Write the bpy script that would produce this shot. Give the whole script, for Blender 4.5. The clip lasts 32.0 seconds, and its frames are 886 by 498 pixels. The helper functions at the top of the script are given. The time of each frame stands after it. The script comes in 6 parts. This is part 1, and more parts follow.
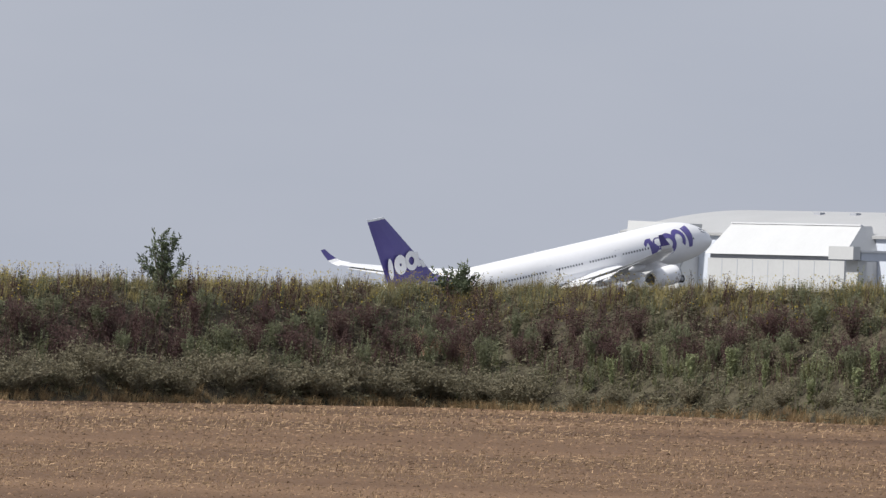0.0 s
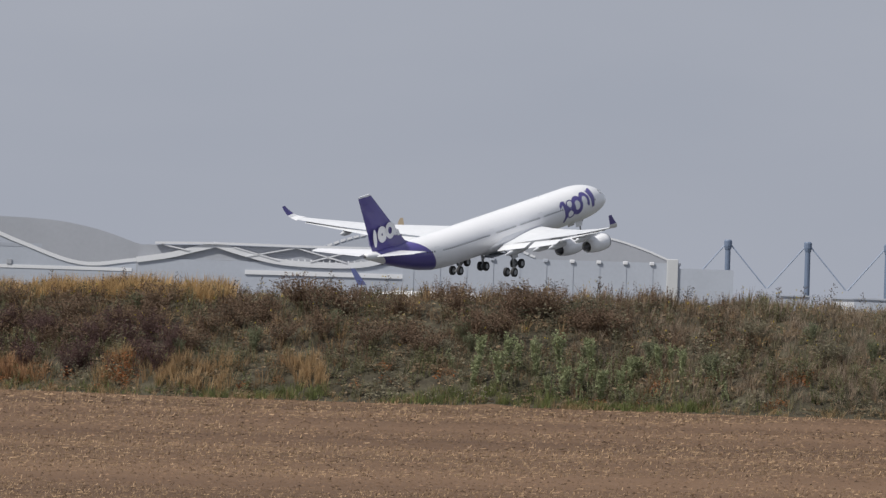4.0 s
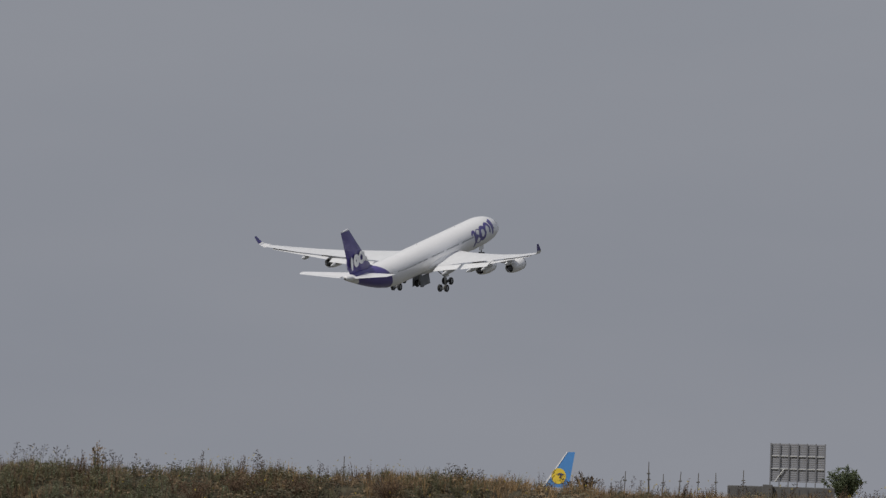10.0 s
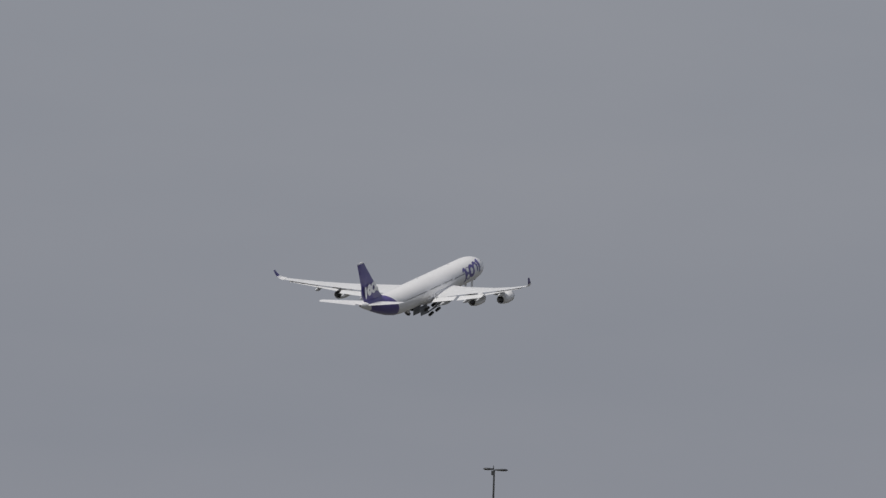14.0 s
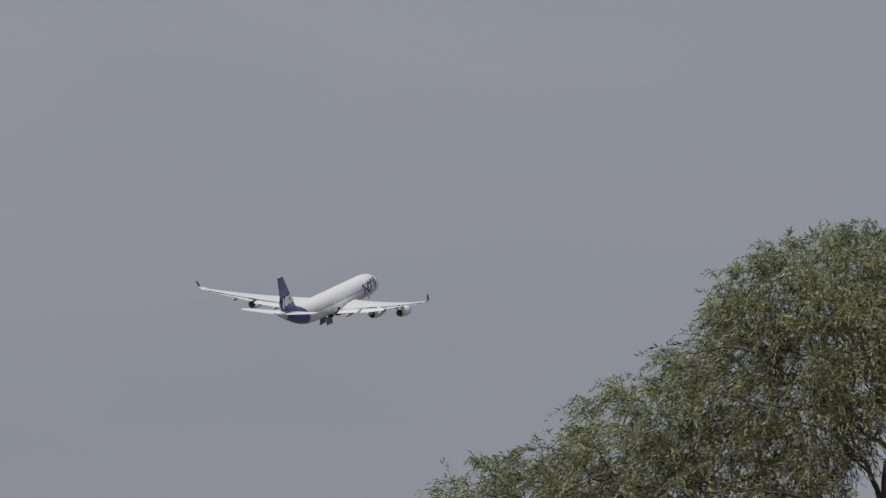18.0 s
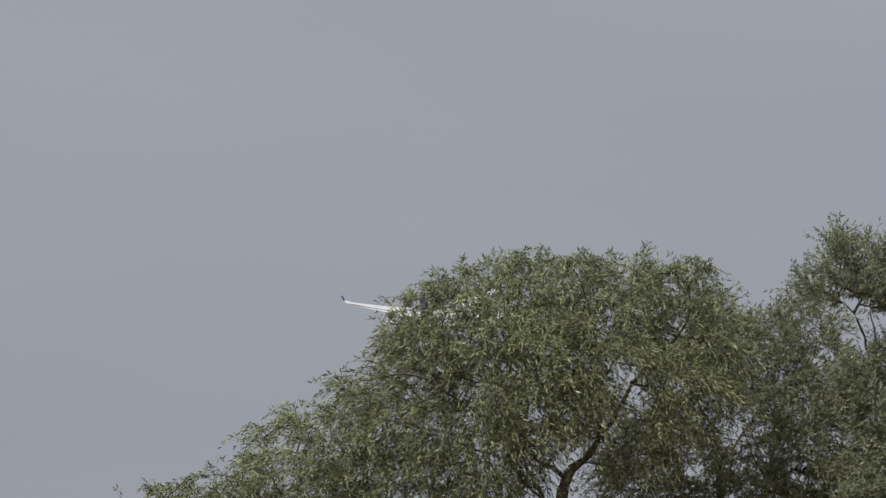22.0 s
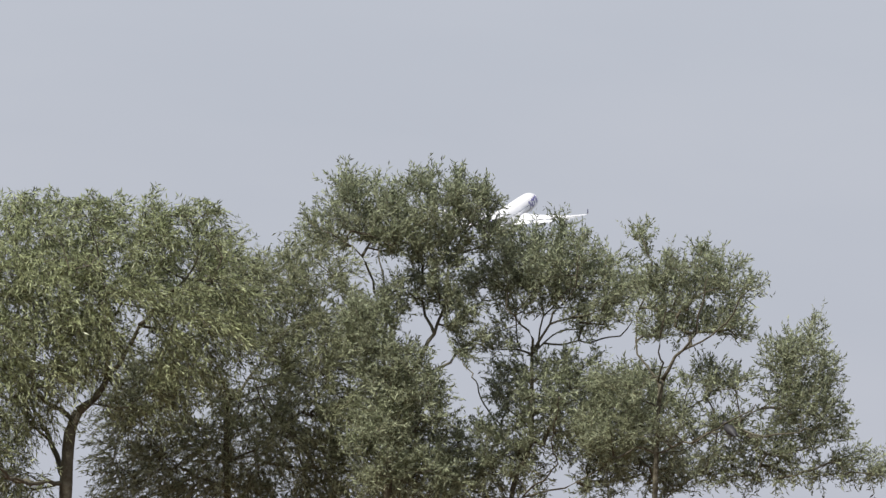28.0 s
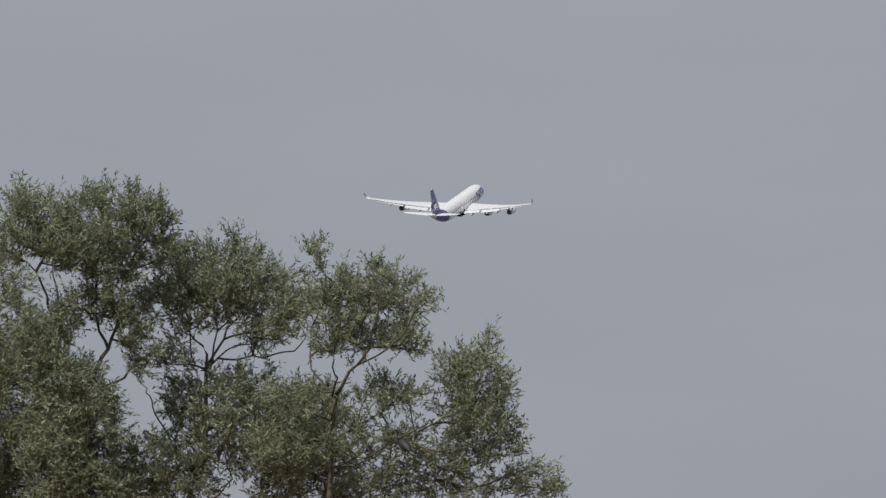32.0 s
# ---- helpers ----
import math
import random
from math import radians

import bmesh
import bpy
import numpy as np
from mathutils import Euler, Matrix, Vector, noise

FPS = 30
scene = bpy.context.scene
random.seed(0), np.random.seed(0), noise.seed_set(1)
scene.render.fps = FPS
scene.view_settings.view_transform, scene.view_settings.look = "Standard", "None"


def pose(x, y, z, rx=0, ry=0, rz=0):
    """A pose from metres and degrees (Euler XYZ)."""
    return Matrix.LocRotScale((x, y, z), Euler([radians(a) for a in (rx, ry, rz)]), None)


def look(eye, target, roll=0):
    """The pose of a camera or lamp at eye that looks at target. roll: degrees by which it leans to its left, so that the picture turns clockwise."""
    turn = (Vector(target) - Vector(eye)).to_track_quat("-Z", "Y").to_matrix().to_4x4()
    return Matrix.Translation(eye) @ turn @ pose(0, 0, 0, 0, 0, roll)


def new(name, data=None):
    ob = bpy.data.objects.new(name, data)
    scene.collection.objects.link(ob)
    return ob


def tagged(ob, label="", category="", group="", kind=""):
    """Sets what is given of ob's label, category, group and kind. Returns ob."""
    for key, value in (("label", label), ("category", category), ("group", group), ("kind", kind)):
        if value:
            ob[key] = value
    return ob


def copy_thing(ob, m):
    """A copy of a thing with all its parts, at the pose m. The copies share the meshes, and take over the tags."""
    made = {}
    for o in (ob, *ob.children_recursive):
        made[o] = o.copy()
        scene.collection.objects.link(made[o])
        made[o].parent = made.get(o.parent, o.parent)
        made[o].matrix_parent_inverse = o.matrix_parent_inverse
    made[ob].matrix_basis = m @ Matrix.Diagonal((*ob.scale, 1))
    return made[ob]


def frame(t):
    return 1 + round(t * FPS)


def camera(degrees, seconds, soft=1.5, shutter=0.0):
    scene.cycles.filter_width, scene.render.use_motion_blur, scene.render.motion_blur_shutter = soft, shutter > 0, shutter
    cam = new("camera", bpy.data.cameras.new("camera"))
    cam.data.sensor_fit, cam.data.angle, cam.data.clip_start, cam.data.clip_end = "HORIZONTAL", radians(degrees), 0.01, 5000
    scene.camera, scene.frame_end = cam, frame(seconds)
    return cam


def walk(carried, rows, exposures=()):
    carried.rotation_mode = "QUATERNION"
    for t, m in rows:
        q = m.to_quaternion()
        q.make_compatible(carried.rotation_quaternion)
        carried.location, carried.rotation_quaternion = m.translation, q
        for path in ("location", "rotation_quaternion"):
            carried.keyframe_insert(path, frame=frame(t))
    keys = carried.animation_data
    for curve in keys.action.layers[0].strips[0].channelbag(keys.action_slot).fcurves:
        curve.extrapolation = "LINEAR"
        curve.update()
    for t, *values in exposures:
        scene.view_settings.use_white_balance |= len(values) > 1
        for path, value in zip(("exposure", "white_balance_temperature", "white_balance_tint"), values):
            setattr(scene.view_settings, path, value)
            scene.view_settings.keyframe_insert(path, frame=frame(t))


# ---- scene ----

EYE = 2.7          # the eye above the stubble field
PX = 1.0 / 19200   # radians in one unit of azimuth and elevation

CAM = [  # seconds, degrees to the right, up, roll
    (0, 0.0000, 0.3133, 1.72), (0.5, 1.1502, 0.2842, 1.74), (1, 2.2353, 0.1652, 1.75), (1.5, 3.2551, 0.1851, 1.75),
    (2, 4.5303, 0.1704, 1.75), (2.5, 5.5709, 0.1986, 1.73), (3, 6.6134, 0.4682, 1.72), (3.5, 7.4339, 0.3872, 1.72),
    (4, 8.3231, 0.2270, 1.74), (4.5, 9.1848, 0.1911, 1.73), (6.5, 12.0204, 0.7696, 1.74), (7, 12.9965, 0.7956, 1.73),
    (7.5, 13.5730, 0.7962, 1.73), (8, 14.2877, 0.8485, 1.73), (8.5, 15.1009, 0.9205, 1.71), (9, 15.6918, 1.1142, 1.71),
    (9.5, 16.2837, 1.1740, 1.70), (10, 16.8744, 1.2162, 1.70), (10.5, 17.4540, 1.3376, 1.70), (11, 17.9104, 1.4469, 1.70),
    (11.5, 18.4166, 1.4754, 1.70), (12, 19.0202, 1.4614, 1.71), (12.5, 19.4051, 1.5230, 1.71), (13, 19.5769, 1.6332, 1.71),
    (13.5, 20.0557, 1.8165, 1.71), (14, 20.6527, 1.8738, 1.72), (14.5, 21.0858, 1.9113, 1.72),
    (16.5, 22.8093, 2.0091, 1.73), (17, 23.2916, 2.0244, 1.73), (17.5, 23.6420, 2.0900, 1.71), (18, 24.1234, 2.2779, 1.68),
    (18.5, 24.4394, 2.3937, 1.66), (19, 24.3868, 2.3236, 1.63), (19.5, 24.0876, 2.2325, 1.64), (20, 24.5392, 2.2042, 1.64),
    (20.5, 24.8065, 2.3323, 1.63), (21, 25.4217, 2.3974, 1.61), (21.5, 25.5412, 2.4171, 1.58), (22, 25.8449, 2.4695, 1.57),
    (22.5, 26.1198, 2.5309, 1.56), (23, 26.4043, 2.6156, 1.52), (23.5, 26.4025, 2.5586, 1.53), (24, 26.4791, 2.4697, 1.55),
    (24.5, 26.6382, 2.3843, 1.63), (25, 26.8039, 2.2965, 1.73), (25.5, 26.9845, 2.2962, 1.77), (26, 27.4153, 2.2904, 1.85),
    (26.5, 27.8255, 2.1844, 1.89), (28.5, 28.6505, 2.3057, 1.82), (29, 28.9190, 2.3738, 1.79),
    (29.5, 29.1821, 2.4210, 1.73), (30, 29.3887, 2.5104, 1.68), (30.5, 29.5849, 2.5548, 1.65), (31, 29.8210, 2.5293, 1.67),
    (31.5, 29.9714, 2.4322, 1.71), (32, 30.1683, 2.3744, 1.71),
]
FLIGHT = [  # seconds, place, heading, pitch, bank
    (0, 14.42, 1398.89, 8.00, 43.69, 10.40, -2.84), (0.5, 41.80, 1424.00, 7.97, 43.73, 11.02, -2.64),
    (1, 71.44, 1449.57, 8.06, 43.78, 11.63, -2.43), (1.5, 98.90, 1475.69, 8.03, 43.82, 11.85, -1.59),
    (2, 128.63, 1502.09, 8.19, 43.87, 12.09, -0.74), (2.5, 156.18, 1530.35, 8.90, 43.85, 12.36, -0.56),
    (3, 186.02, 1558.82, 9.70, 43.82, 12.66, -0.39), (3.5, 213.70, 1587.92, 10.60, 43.80, 12.59, -0.13),
    (4, 243.84, 1617.04, 11.99, 43.77, 12.51, 0.11), (4.5, 272.09, 1645.24, 13.44, 43.79, 12.87, -0.15),
    (5, 301.10, 1673.57, 15.41, 43.81, 13.06, -0.53), (5.5, 330.12, 1702.11, 17.56, 43.83, 13.25, -0.93),
    (6, 359.18, 1730.82, 19.89, 43.86, 13.44, -1.32), (6.5, 388.25, 1759.69, 22.37, 43.87, 13.62, -1.71),
    (7, 418.34, 1788.49, 25.99, 43.89, 13.23, -1.82), (7.5, 446.67, 1818.68, 29.35, 43.94, 13.20, -1.43),
    (8, 476.69, 1848.64, 32.78, 43.99, 13.16, -1.06), (8.5, 505.26, 1879.09, 35.75, 44.04, 13.12, -0.68),
    (9, 535.14, 1909.33, 38.85, 44.09, 13.09, -0.29), (9.5, 563.78, 1940.04, 41.60, 44.13, 13.57, 0.08),
    (10, 594.12, 1970.34, 44.99, 44.19, 14.07, 0.47), (10.5, 621.84, 1997.88, 48.39, 44.35, 14.27, 0.47),
    (11, 650.62, 2025.08, 51.52, 44.51, 14.48, 0.46), (11.5, 678.28, 2052.57, 54.92, 44.67, 14.68, 0.45),
    (12, 707.81, 2079.40, 58.37, 44.83, 14.89, 0.46), (12.5, 735.02, 2106.98, 61.11, 45.00, 14.53, 0.42),
    (13, 764.01, 2133.87, 64.44, 45.16, 14.16, 0.37), (13.5, 791.85, 2161.04, 67.60, 45.23, 13.70, 0.56),
    (14, 820.53, 2187.85, 70.44, 45.29, 13.22, 0.75), (14.5, 847.92, 2215.08, 73.29, 45.34, 12.74, 0.93),
    (15, 876.18, 2241.92, 76.45, 45.41, 12.27, 1.13), (15.5, 904.42, 2268.70, 79.57, 45.47, 12.27, 1.40),
    (16, 932.64, 2295.44, 82.64, 45.54, 12.26, 1.66), (16.5, 960.86, 2322.11, 85.69, 45.60, 12.26, 1.93),
    (17, 989.49, 2348.56, 88.32, 45.66, 12.27, 2.21), (17.5, 1017.30, 2375.30, 90.97, 45.72, 12.73, 2.24),
    (18, 1045.88, 2401.69, 93.39, 45.78, 12.63, 2.29), (18.5, 1074.69, 2430.93, 95.78, 45.80, 12.95, 2.08),
    (19, 1104.11, 2459.97, 98.11, 45.81, 13.27, 1.88), (19.5, 1133.90, 2488.88, 100.63, 45.83, 13.30, 1.91),
    (20, 1163.78, 2517.79, 102.93, 45.85, 13.33, 1.95), (20.5, 1192.59, 2547.26, 105.20, 45.86, 13.37, 1.98),
    (21, 1222.91, 2576.07, 107.55, 45.88, 13.39, 2.01), (21.5, 1252.13, 2605.50, 109.68, 45.90, 13.43, 2.05),
    (22, 1282.04, 2634.63, 111.90, 45.91, 13.45, 2.08), (22.5, 1311.78, 2663.88, 114.69, 45.93, 13.49, 2.01),
    (23, 1341.59, 2693.17, 117.49, 45.94, 13.53, 1.95), (23.5, 1371.46, 2722.49, 120.29, 45.96, 13.56, 1.90),
    (24, 1401.39, 2751.83, 123.10, 45.98, 13.59, 1.84), (24.5, 1431.43, 2781.17, 126.09, 45.99, 13.62, 1.77),
    (25, 1461.52, 2810.53, 129.11, 46.01, 13.65, 1.71), (25.5, 1491.65, 2839.92, 131.90, 46.02, 13.69, 1.65),
    (26, 1521.81, 2869.33, 134.73, 46.05, 13.72, 1.58), (26.5, 1551.67, 2898.89, 137.84, 46.06, 13.75, 1.52),
    (27, 1581.55, 2928.50, 140.98, 46.07, 13.78, 1.46), (27.5, 1611.41, 2958.11, 144.17, 46.09, 13.81, 1.44),
    (28, 1641.24, 2987.73, 147.43, 46.10, 13.84, 1.40), (28.5, 1671.02, 3017.34, 150.75, 46.12, 13.88, 1.38),
    (29, 1700.96, 3046.82, 154.37, 46.14, 13.91, 1.35), (29.5, 1730.26, 3076.61, 157.48, 46.16, 13.94, 1.32),
    (30, 1760.06, 3106.03, 160.57, 46.18, 13.97, 1.29), (30.5, 1789.42, 3134.95, 163.54, 46.19, 14.02, 1.23),
    (31, 1818.99, 3163.60, 166.36, 46.19, 14.07, 1.17), (31.5, 1848.24, 3193.39, 169.40, 46.22, 14.10, 1.12),
    (32, 1878.30, 3222.51, 172.62, 46.25, 14.14, 1.06),
]

cam = camera(4.676, 32.0, soft=1.4)
walk(cam, [(t, pose(0, 0, EYE, 90 + up, 0, -right) @ pose(0, 0, 0, 0, 0, roll)) for t, right, up, roll in CAM],
     exposures=[(0, 0.26, 6340, 10), (2, 0.24, 6340, 10), (2.6, 0.1, 6340, 10), (3.2, -0.12, 6340, 10), (3.7, -0.08, 6340, 10), (4.2, 0, 6340, 10), (4.6, -0.15, 6340, 10), 
                (7, -0.38, 6500, 10), (8, -0.42, 6500, 10), (9, -0.55, 6500, 10), (11, -0.58, 6500, 10), (14, -0.58, 6500, 10), (18, -0.54, 6500, 10), (20, -0.47, 6500, 10), (21, -0.34, 6500, 10), (23, -0.17, 6500, 10), 
                (24.5, 0.1, 6500, 10), (26, 0.44, 6500, 10), (28.5, 0.36, 6500, 10), (29.5, 0, 6500, 10), (30.5, -0.22, 6500, 10), (32, -0.25, 6500, 10)])


# ---- world and sun ----
SUN_AZ, SUN_EL = -118.0, 48.0     # degrees to the right of +y, and up


def make_world():
    w = bpy.data.worlds.new("sky")
    scene.world = w
    w.use_nodes = True
    nt = w.node_tree
    nt.nodes.clear()
    out = nt.nodes.new("ShaderNodeOutputWorld")
    bg = nt.nodes.new("ShaderNodeBackground")
    sky = nt.nodes.new("ShaderNodeTexSky")
    sky.sky_type = "NISHITA"
    sky.sun_disc = False
    sky.sun_elevation = radians(SUN_EL)
    sky.sun_rotation = radians(SUN_AZ)
    sky.dust_density = 4.0
    sky.air_density = 1.0
    # thin high overcast: grey veil with soft streaks over the clear sky
    tex = nt.nodes.new("ShaderNodeTexCoord")
    mp = nt.nodes.new("ShaderNodeMapping")
    mp.inputs["Scale"].default_value = (7, 7, 26)
    nz = nt.nodes.new("ShaderNodeTexNoise")
    nz.inputs["Scale"].default_value = 2.2
    nz.inputs["Detail"].default_value = 4
    ramp = nt.nodes.new("ShaderNodeValToRGB")
    ramp.color_ramp.elements[0].position = 0.3
    ramp.color_ramp.elements[0].color = (4.05, 4.3, 4.95, 1)
    ramp.color_ramp.elements[1].position = 0.7
    ramp.color_ramp.elements[1].color = (4.4, 4.6, 5.2, 1)
    mix = nt.nodes.new("ShaderNodeMix")
    mix.data_type = "RGBA"
    mix.inputs["Factor"].default_value = 0.86
    nt.links.new(tex.outputs["Generated"], mp.inputs["Vector"])
    nt.links.new(mp.outputs["Vector"], nz.inputs["Vector"])
    nt.links.new(nz.outputs["Fac"], ramp.inputs["Fac"])
    nt.links.new(sky.outputs["Color"], mix.inputs["A"])
    nt.links.new(ramp.outputs["Color"], mix.inputs["B"])
    nt.links.new(mix.outputs["Result"], bg.inputs["Color"])
    bg.inputs["Strength"].default_value = 0.1
    nt.links.new(bg.outputs["Background"], out.inputs["Surface"])


make_world()


def make_sun():
    data = bpy.data.lights.new("sun", "SUN")
    data.energy = 3.9
    data.angle = radians(2.0)
    data.color = (1.0, 0.95, 0.87)
    az, el = radians(SUN_AZ), radians(SUN_EL)
    ob = new("sun", data)
    d = Vector((math.sin(az) * math.cos(el), math.cos(az) * math.cos(el), math.sin(el)))
    ob.matrix_world = look(d * 100, (0, 0, 0))


make_sun()


# ---- materials ----
def material(name, base, rough=0.6, metal=0.0, vary=0.12, scale=4.0, bump=0.0, fine=60.0, second=None, spec=0.5, island=0.0, coat=0.0, stretch=None):
    """A Principled surface with variation at two scales; second: colour of blotches; island: brightness spread over the pieces."""
    m = bpy.data.materials.new(name)
    m.use_nodes = True
    nt = m.node_tree
    b = nt.nodes["Principled BSDF"]
    b.inputs["Roughness"].default_value = rough
    b.inputs["Metallic"].default_value = metal
    b.inputs["Specular IOR Level"].default_value = spec
    b.inputs["Coat Weight"].default_value = coat
    tc = nt.nodes.new("ShaderNodeTexCoord")
    n1 = nt.nodes.new("ShaderNodeTexNoise")
    n1.inputs["Scale"].default_value = scale
    n1.inputs["Detail"].default_value = 5
    n2 = nt.nodes.new("ShaderNodeTexNoise")
    n2.inputs["Scale"].default_value = fine
    n2.inputs["Detail"].default_value = 3
    for n in (n1, n2):
        nt.links.new(tc.outputs["Object"], n.inputs["Vector"])
    if stretch:
        mp = nt.nodes.new("ShaderNodeMapping")
        mp.inputs["Scale"].default_value = stretch
        nt.links.new(tc.outputs["Object"], mp.inputs["Vector"])
        nt.links.new(mp.outputs["Vector"], n1.inputs["Vector"])
    r1 = nt.nodes.new("ShaderNodeValToRGB")
    sec = second or tuple(c * (1 - vary) for c in base)
    r1.color_ramp.elements[0].position, r1.color_ramp.elements[1].position = 0.35, 0.65
    r1.color_ramp.elements[0].color = (*sec, 1)
    r1.color_ramp.elements[1].color = (*base, 1)
    nt.links.new(n1.outputs["Fac"], r1.inputs["Fac"])
    mul = nt.nodes.new("ShaderNodeMix")
    mul.data_type, mul.blend_type = "RGBA", "MULTIPLY"
    mul.inputs["Factor"].default_value = 1.0
    r2 = nt.nodes.new("ShaderNodeMapRange")
    r2.inputs["To Min"].default_value, r2.inputs["To Max"].default_value = 1 - vary, 1 + vary
    nt.links.new(n2.outputs["Fac"], r2.inputs["Value"])
    nt.links.new(r1.outputs["Color"], mul.inputs["A"])
    nt.links.new(r2.outputs["Result"], mul.inputs["B"])
    last = mul.outputs["Result"]
    if island:
        geo = nt.nodes.new("ShaderNodeNewGeometry")
        r3 = nt.nodes.new("ShaderNodeMapRange")
        r3.inputs["To Min"].default_value, r3.inputs["To Max"].default_value = 1 - island, 1 + island
        nt.links.new(geo.outputs["Random Per Island"], r3.inputs["Value"])
        mul2 = nt.nodes.new("ShaderNodeMix")
        mul2.data_type, mul2.blend_type = "RGBA", "MULTIPLY"
        mul2.inputs["Factor"].default_value = 1.0
        nt.links.new(last, mul2.inputs["A"])
        nt.links.new(r3.outputs["Result"], mul2.inputs["B"])
        last = mul2.outputs["Result"]
    nt.links.new(last, b.inputs["Base Color"])
    if bump:
        bp = nt.nodes.new("ShaderNodeBump")
        bp.inputs["Strength"].default_value = bump
        bp.inputs["Distance"].default_value = 0.05
        nt.links.new(n2.outputs["Fac"], bp.inputs["Height"])
        nt.links.new(bp.outputs["Normal"], b.inputs["Normal"])
    return m


def leafy(name, base, second, glow=0.35, rough=0.45, island=0.35, scale=0.8, spec=0.12):
    """Leaves and blades: a little light passes through."""
    m = material(name, base, rough, vary=0.15, scale=scale, fine=9.0, second=second, island=island, spec=spec)
    nt = m.node_tree
    b = nt.nodes["Principled BSDF"]
    tr = nt.nodes.new("ShaderNodeBsdfTranslucent")
    ms = nt.nodes.new("ShaderNodeMixShader")
    ms.inputs["Fac"].default_value = glow
    src = b.inputs["Base Color"].links[0].from_socket
    nt.links.new(src, tr.inputs["Color"])
    nt.links.new(b.outputs["BSDF"], ms.inputs[1])
    nt.links.new(tr.outputs["BSDF"], ms.inputs[2])
    nt.links.new(ms.outputs["Shader"], nt.nodes["Material Output"].inputs["Surface"])
    return m


WHITE = material("aircraft_white", (0.83, 0.83, 0.84), 0.32, vary=0.03, scale=0.25, fine=2.0, coat=0.3)
PURPLE = material("aircraft_purple", (0.085, 0.066, 0.27), 0.35, vary=0.05, scale=0.3, fine=3.0, coat=0.3)
WINGGREY = material("wing_grey", (0.680, 0.690, 0.710), 0.4, vary=0.06, scale=0.4, fine=3.0)
DARKGREY = material("dark_grey_metal", (0.09, 0.09, 0.10), 0.5, vary=0.15, scale=1.0, fine=8.0)
GLASS_D = material("dark_window", (0.03, 0.035, 0.05), 0.15, vary=0.05, scale=2.0)
DOORGREY = material("door_grey", (0.20, 0.21, 0.235), 0.5, vary=0.12, scale=1.0, fine=6.0)
RUBBER = material("tyre_rubber", (0.025, 0.025, 0.027), 0.8, vary=0.2, scale=3.0)
STEEL = material("gear_steel", (0.361, 0.370, 0.387), 0.4, 0.5, vary=0.1, scale=2.0)
SOIL = material("field_soil", (0.180, 0.113, 0.070), 0.95, vary=0.35, scale=0.06, bump=0.8, fine=9.0, second=(0.100, 0.062, 0.040), spec=0.1, stretch=(0.12, 1.0, 1.0))
CLOD = material("soil_clods", (0.192, 0.124, 0.079), 0.95, vary=0.15, scale=0.5, fine=30.0, second=(0.105, 0.067, 0.044), spec=0.05, island=0.6)
STRAW = material("straw", (0.295, 0.204, 0.125), 0.8, vary=0.1, scale=0.5, fine=30.0, spec=0.1, island=0.6)
BANKSOIL = material("mossy_bank_soil", (0.092, 0.082, 0.056), 0.95, vary=0.4, scale=2.6, bump=0.9, fine=14.0, second=(0.046, 0.040, 0.030), spec=0.1)
PANEL_W = material("white_cladding", (0.516, 0.525, 0.533), 0.5, vary=0.04, scale=0.15, fine=1.2)
PANEL_G = material("grey_cladding", (0.410, 0.440, 0.500), 0.5, vary=0.05, scale=0.15, fine=1.2)
# lightened: distance haze is put into this roofing and glazing colour
PANEL_D = material("dark_roofing", (0.365, 0.380, 0.420), 0.6, vary=0.06, scale=0.1, fine=1.0)
ROOFING = material("pale_roofing", (0.385, 0.390, 0.395), 0.7, vary=0.05, scale=0.1, fine=1.0)
RIM = material("white_rim", (0.680, 0.690, 0.715), 0.5, vary=0.03, scale=0.2, fine=1.5)
MASTBLUE = material("mast_blue_paint", (0.146, 0.189, 0.275), 0.5, vary=0.08, scale=0.4, fine=3.0)
CABLE = material("grey_blue_steel", (0.290, 0.345, 0.455), 0.6, vary=0.08, scale=0.4, fine=3.0)
BARK = material("willow_bark", (0.090, 0.083, 0.062), 0.9, vary=0.3, scale=3.0, bump=0.7, fine=18.0, second=(0.140, 0.131, 0.098), spec=0.2)
WILLOW = leafy("willow_leaf", (0.355, 0.392, 0.232), (0.262, 0.294, 0.168), 0.5, 0.32, 0.85, spec=0.40)
WILLOW2 = leafy("silver_willow_leaf", (0.335, 0.368, 0.250), (0.240, 0.270, 0.175), 0.5, 0.38, 0.65, spec=0.28)
WILLOW3 = leafy("dull_willow_leaf", (0.325, 0.350, 0.226), (0.237, 0.260, 0.163), 0.5, 0.4, 0.65, spec=0.28)
TWIG = material("olive_twig", (0.21, 0.20, 0.12), 0.7, vary=0.2, scale=3.0, second=(0.15, 0.13, 0.08), spec=0.3)
# far airport walls: the haze before them is put into these pale colours
HANGAR_G = material("hazed_blue_cladding", (0.640, 0.680, 0.760), 0.5, vary=0.04, scale=0.15, fine=1.2)
HALLWHITE = material("hazed_hall_cladding", (0.600, 0.620, 0.680), 0.5, vary=0.04, scale=0.15, fine=1.2)
PANEL_B = material("grey_glazing_band", (0.370, 0.395, 0.450), 0.4, vary=0.05, scale=0.15, fine=1.2)
HANGAR_R = material("blue_grey_girder", (0.520, 0.560, 0.640), 0.5, vary=0.05, scale=0.15, fine=1.2)


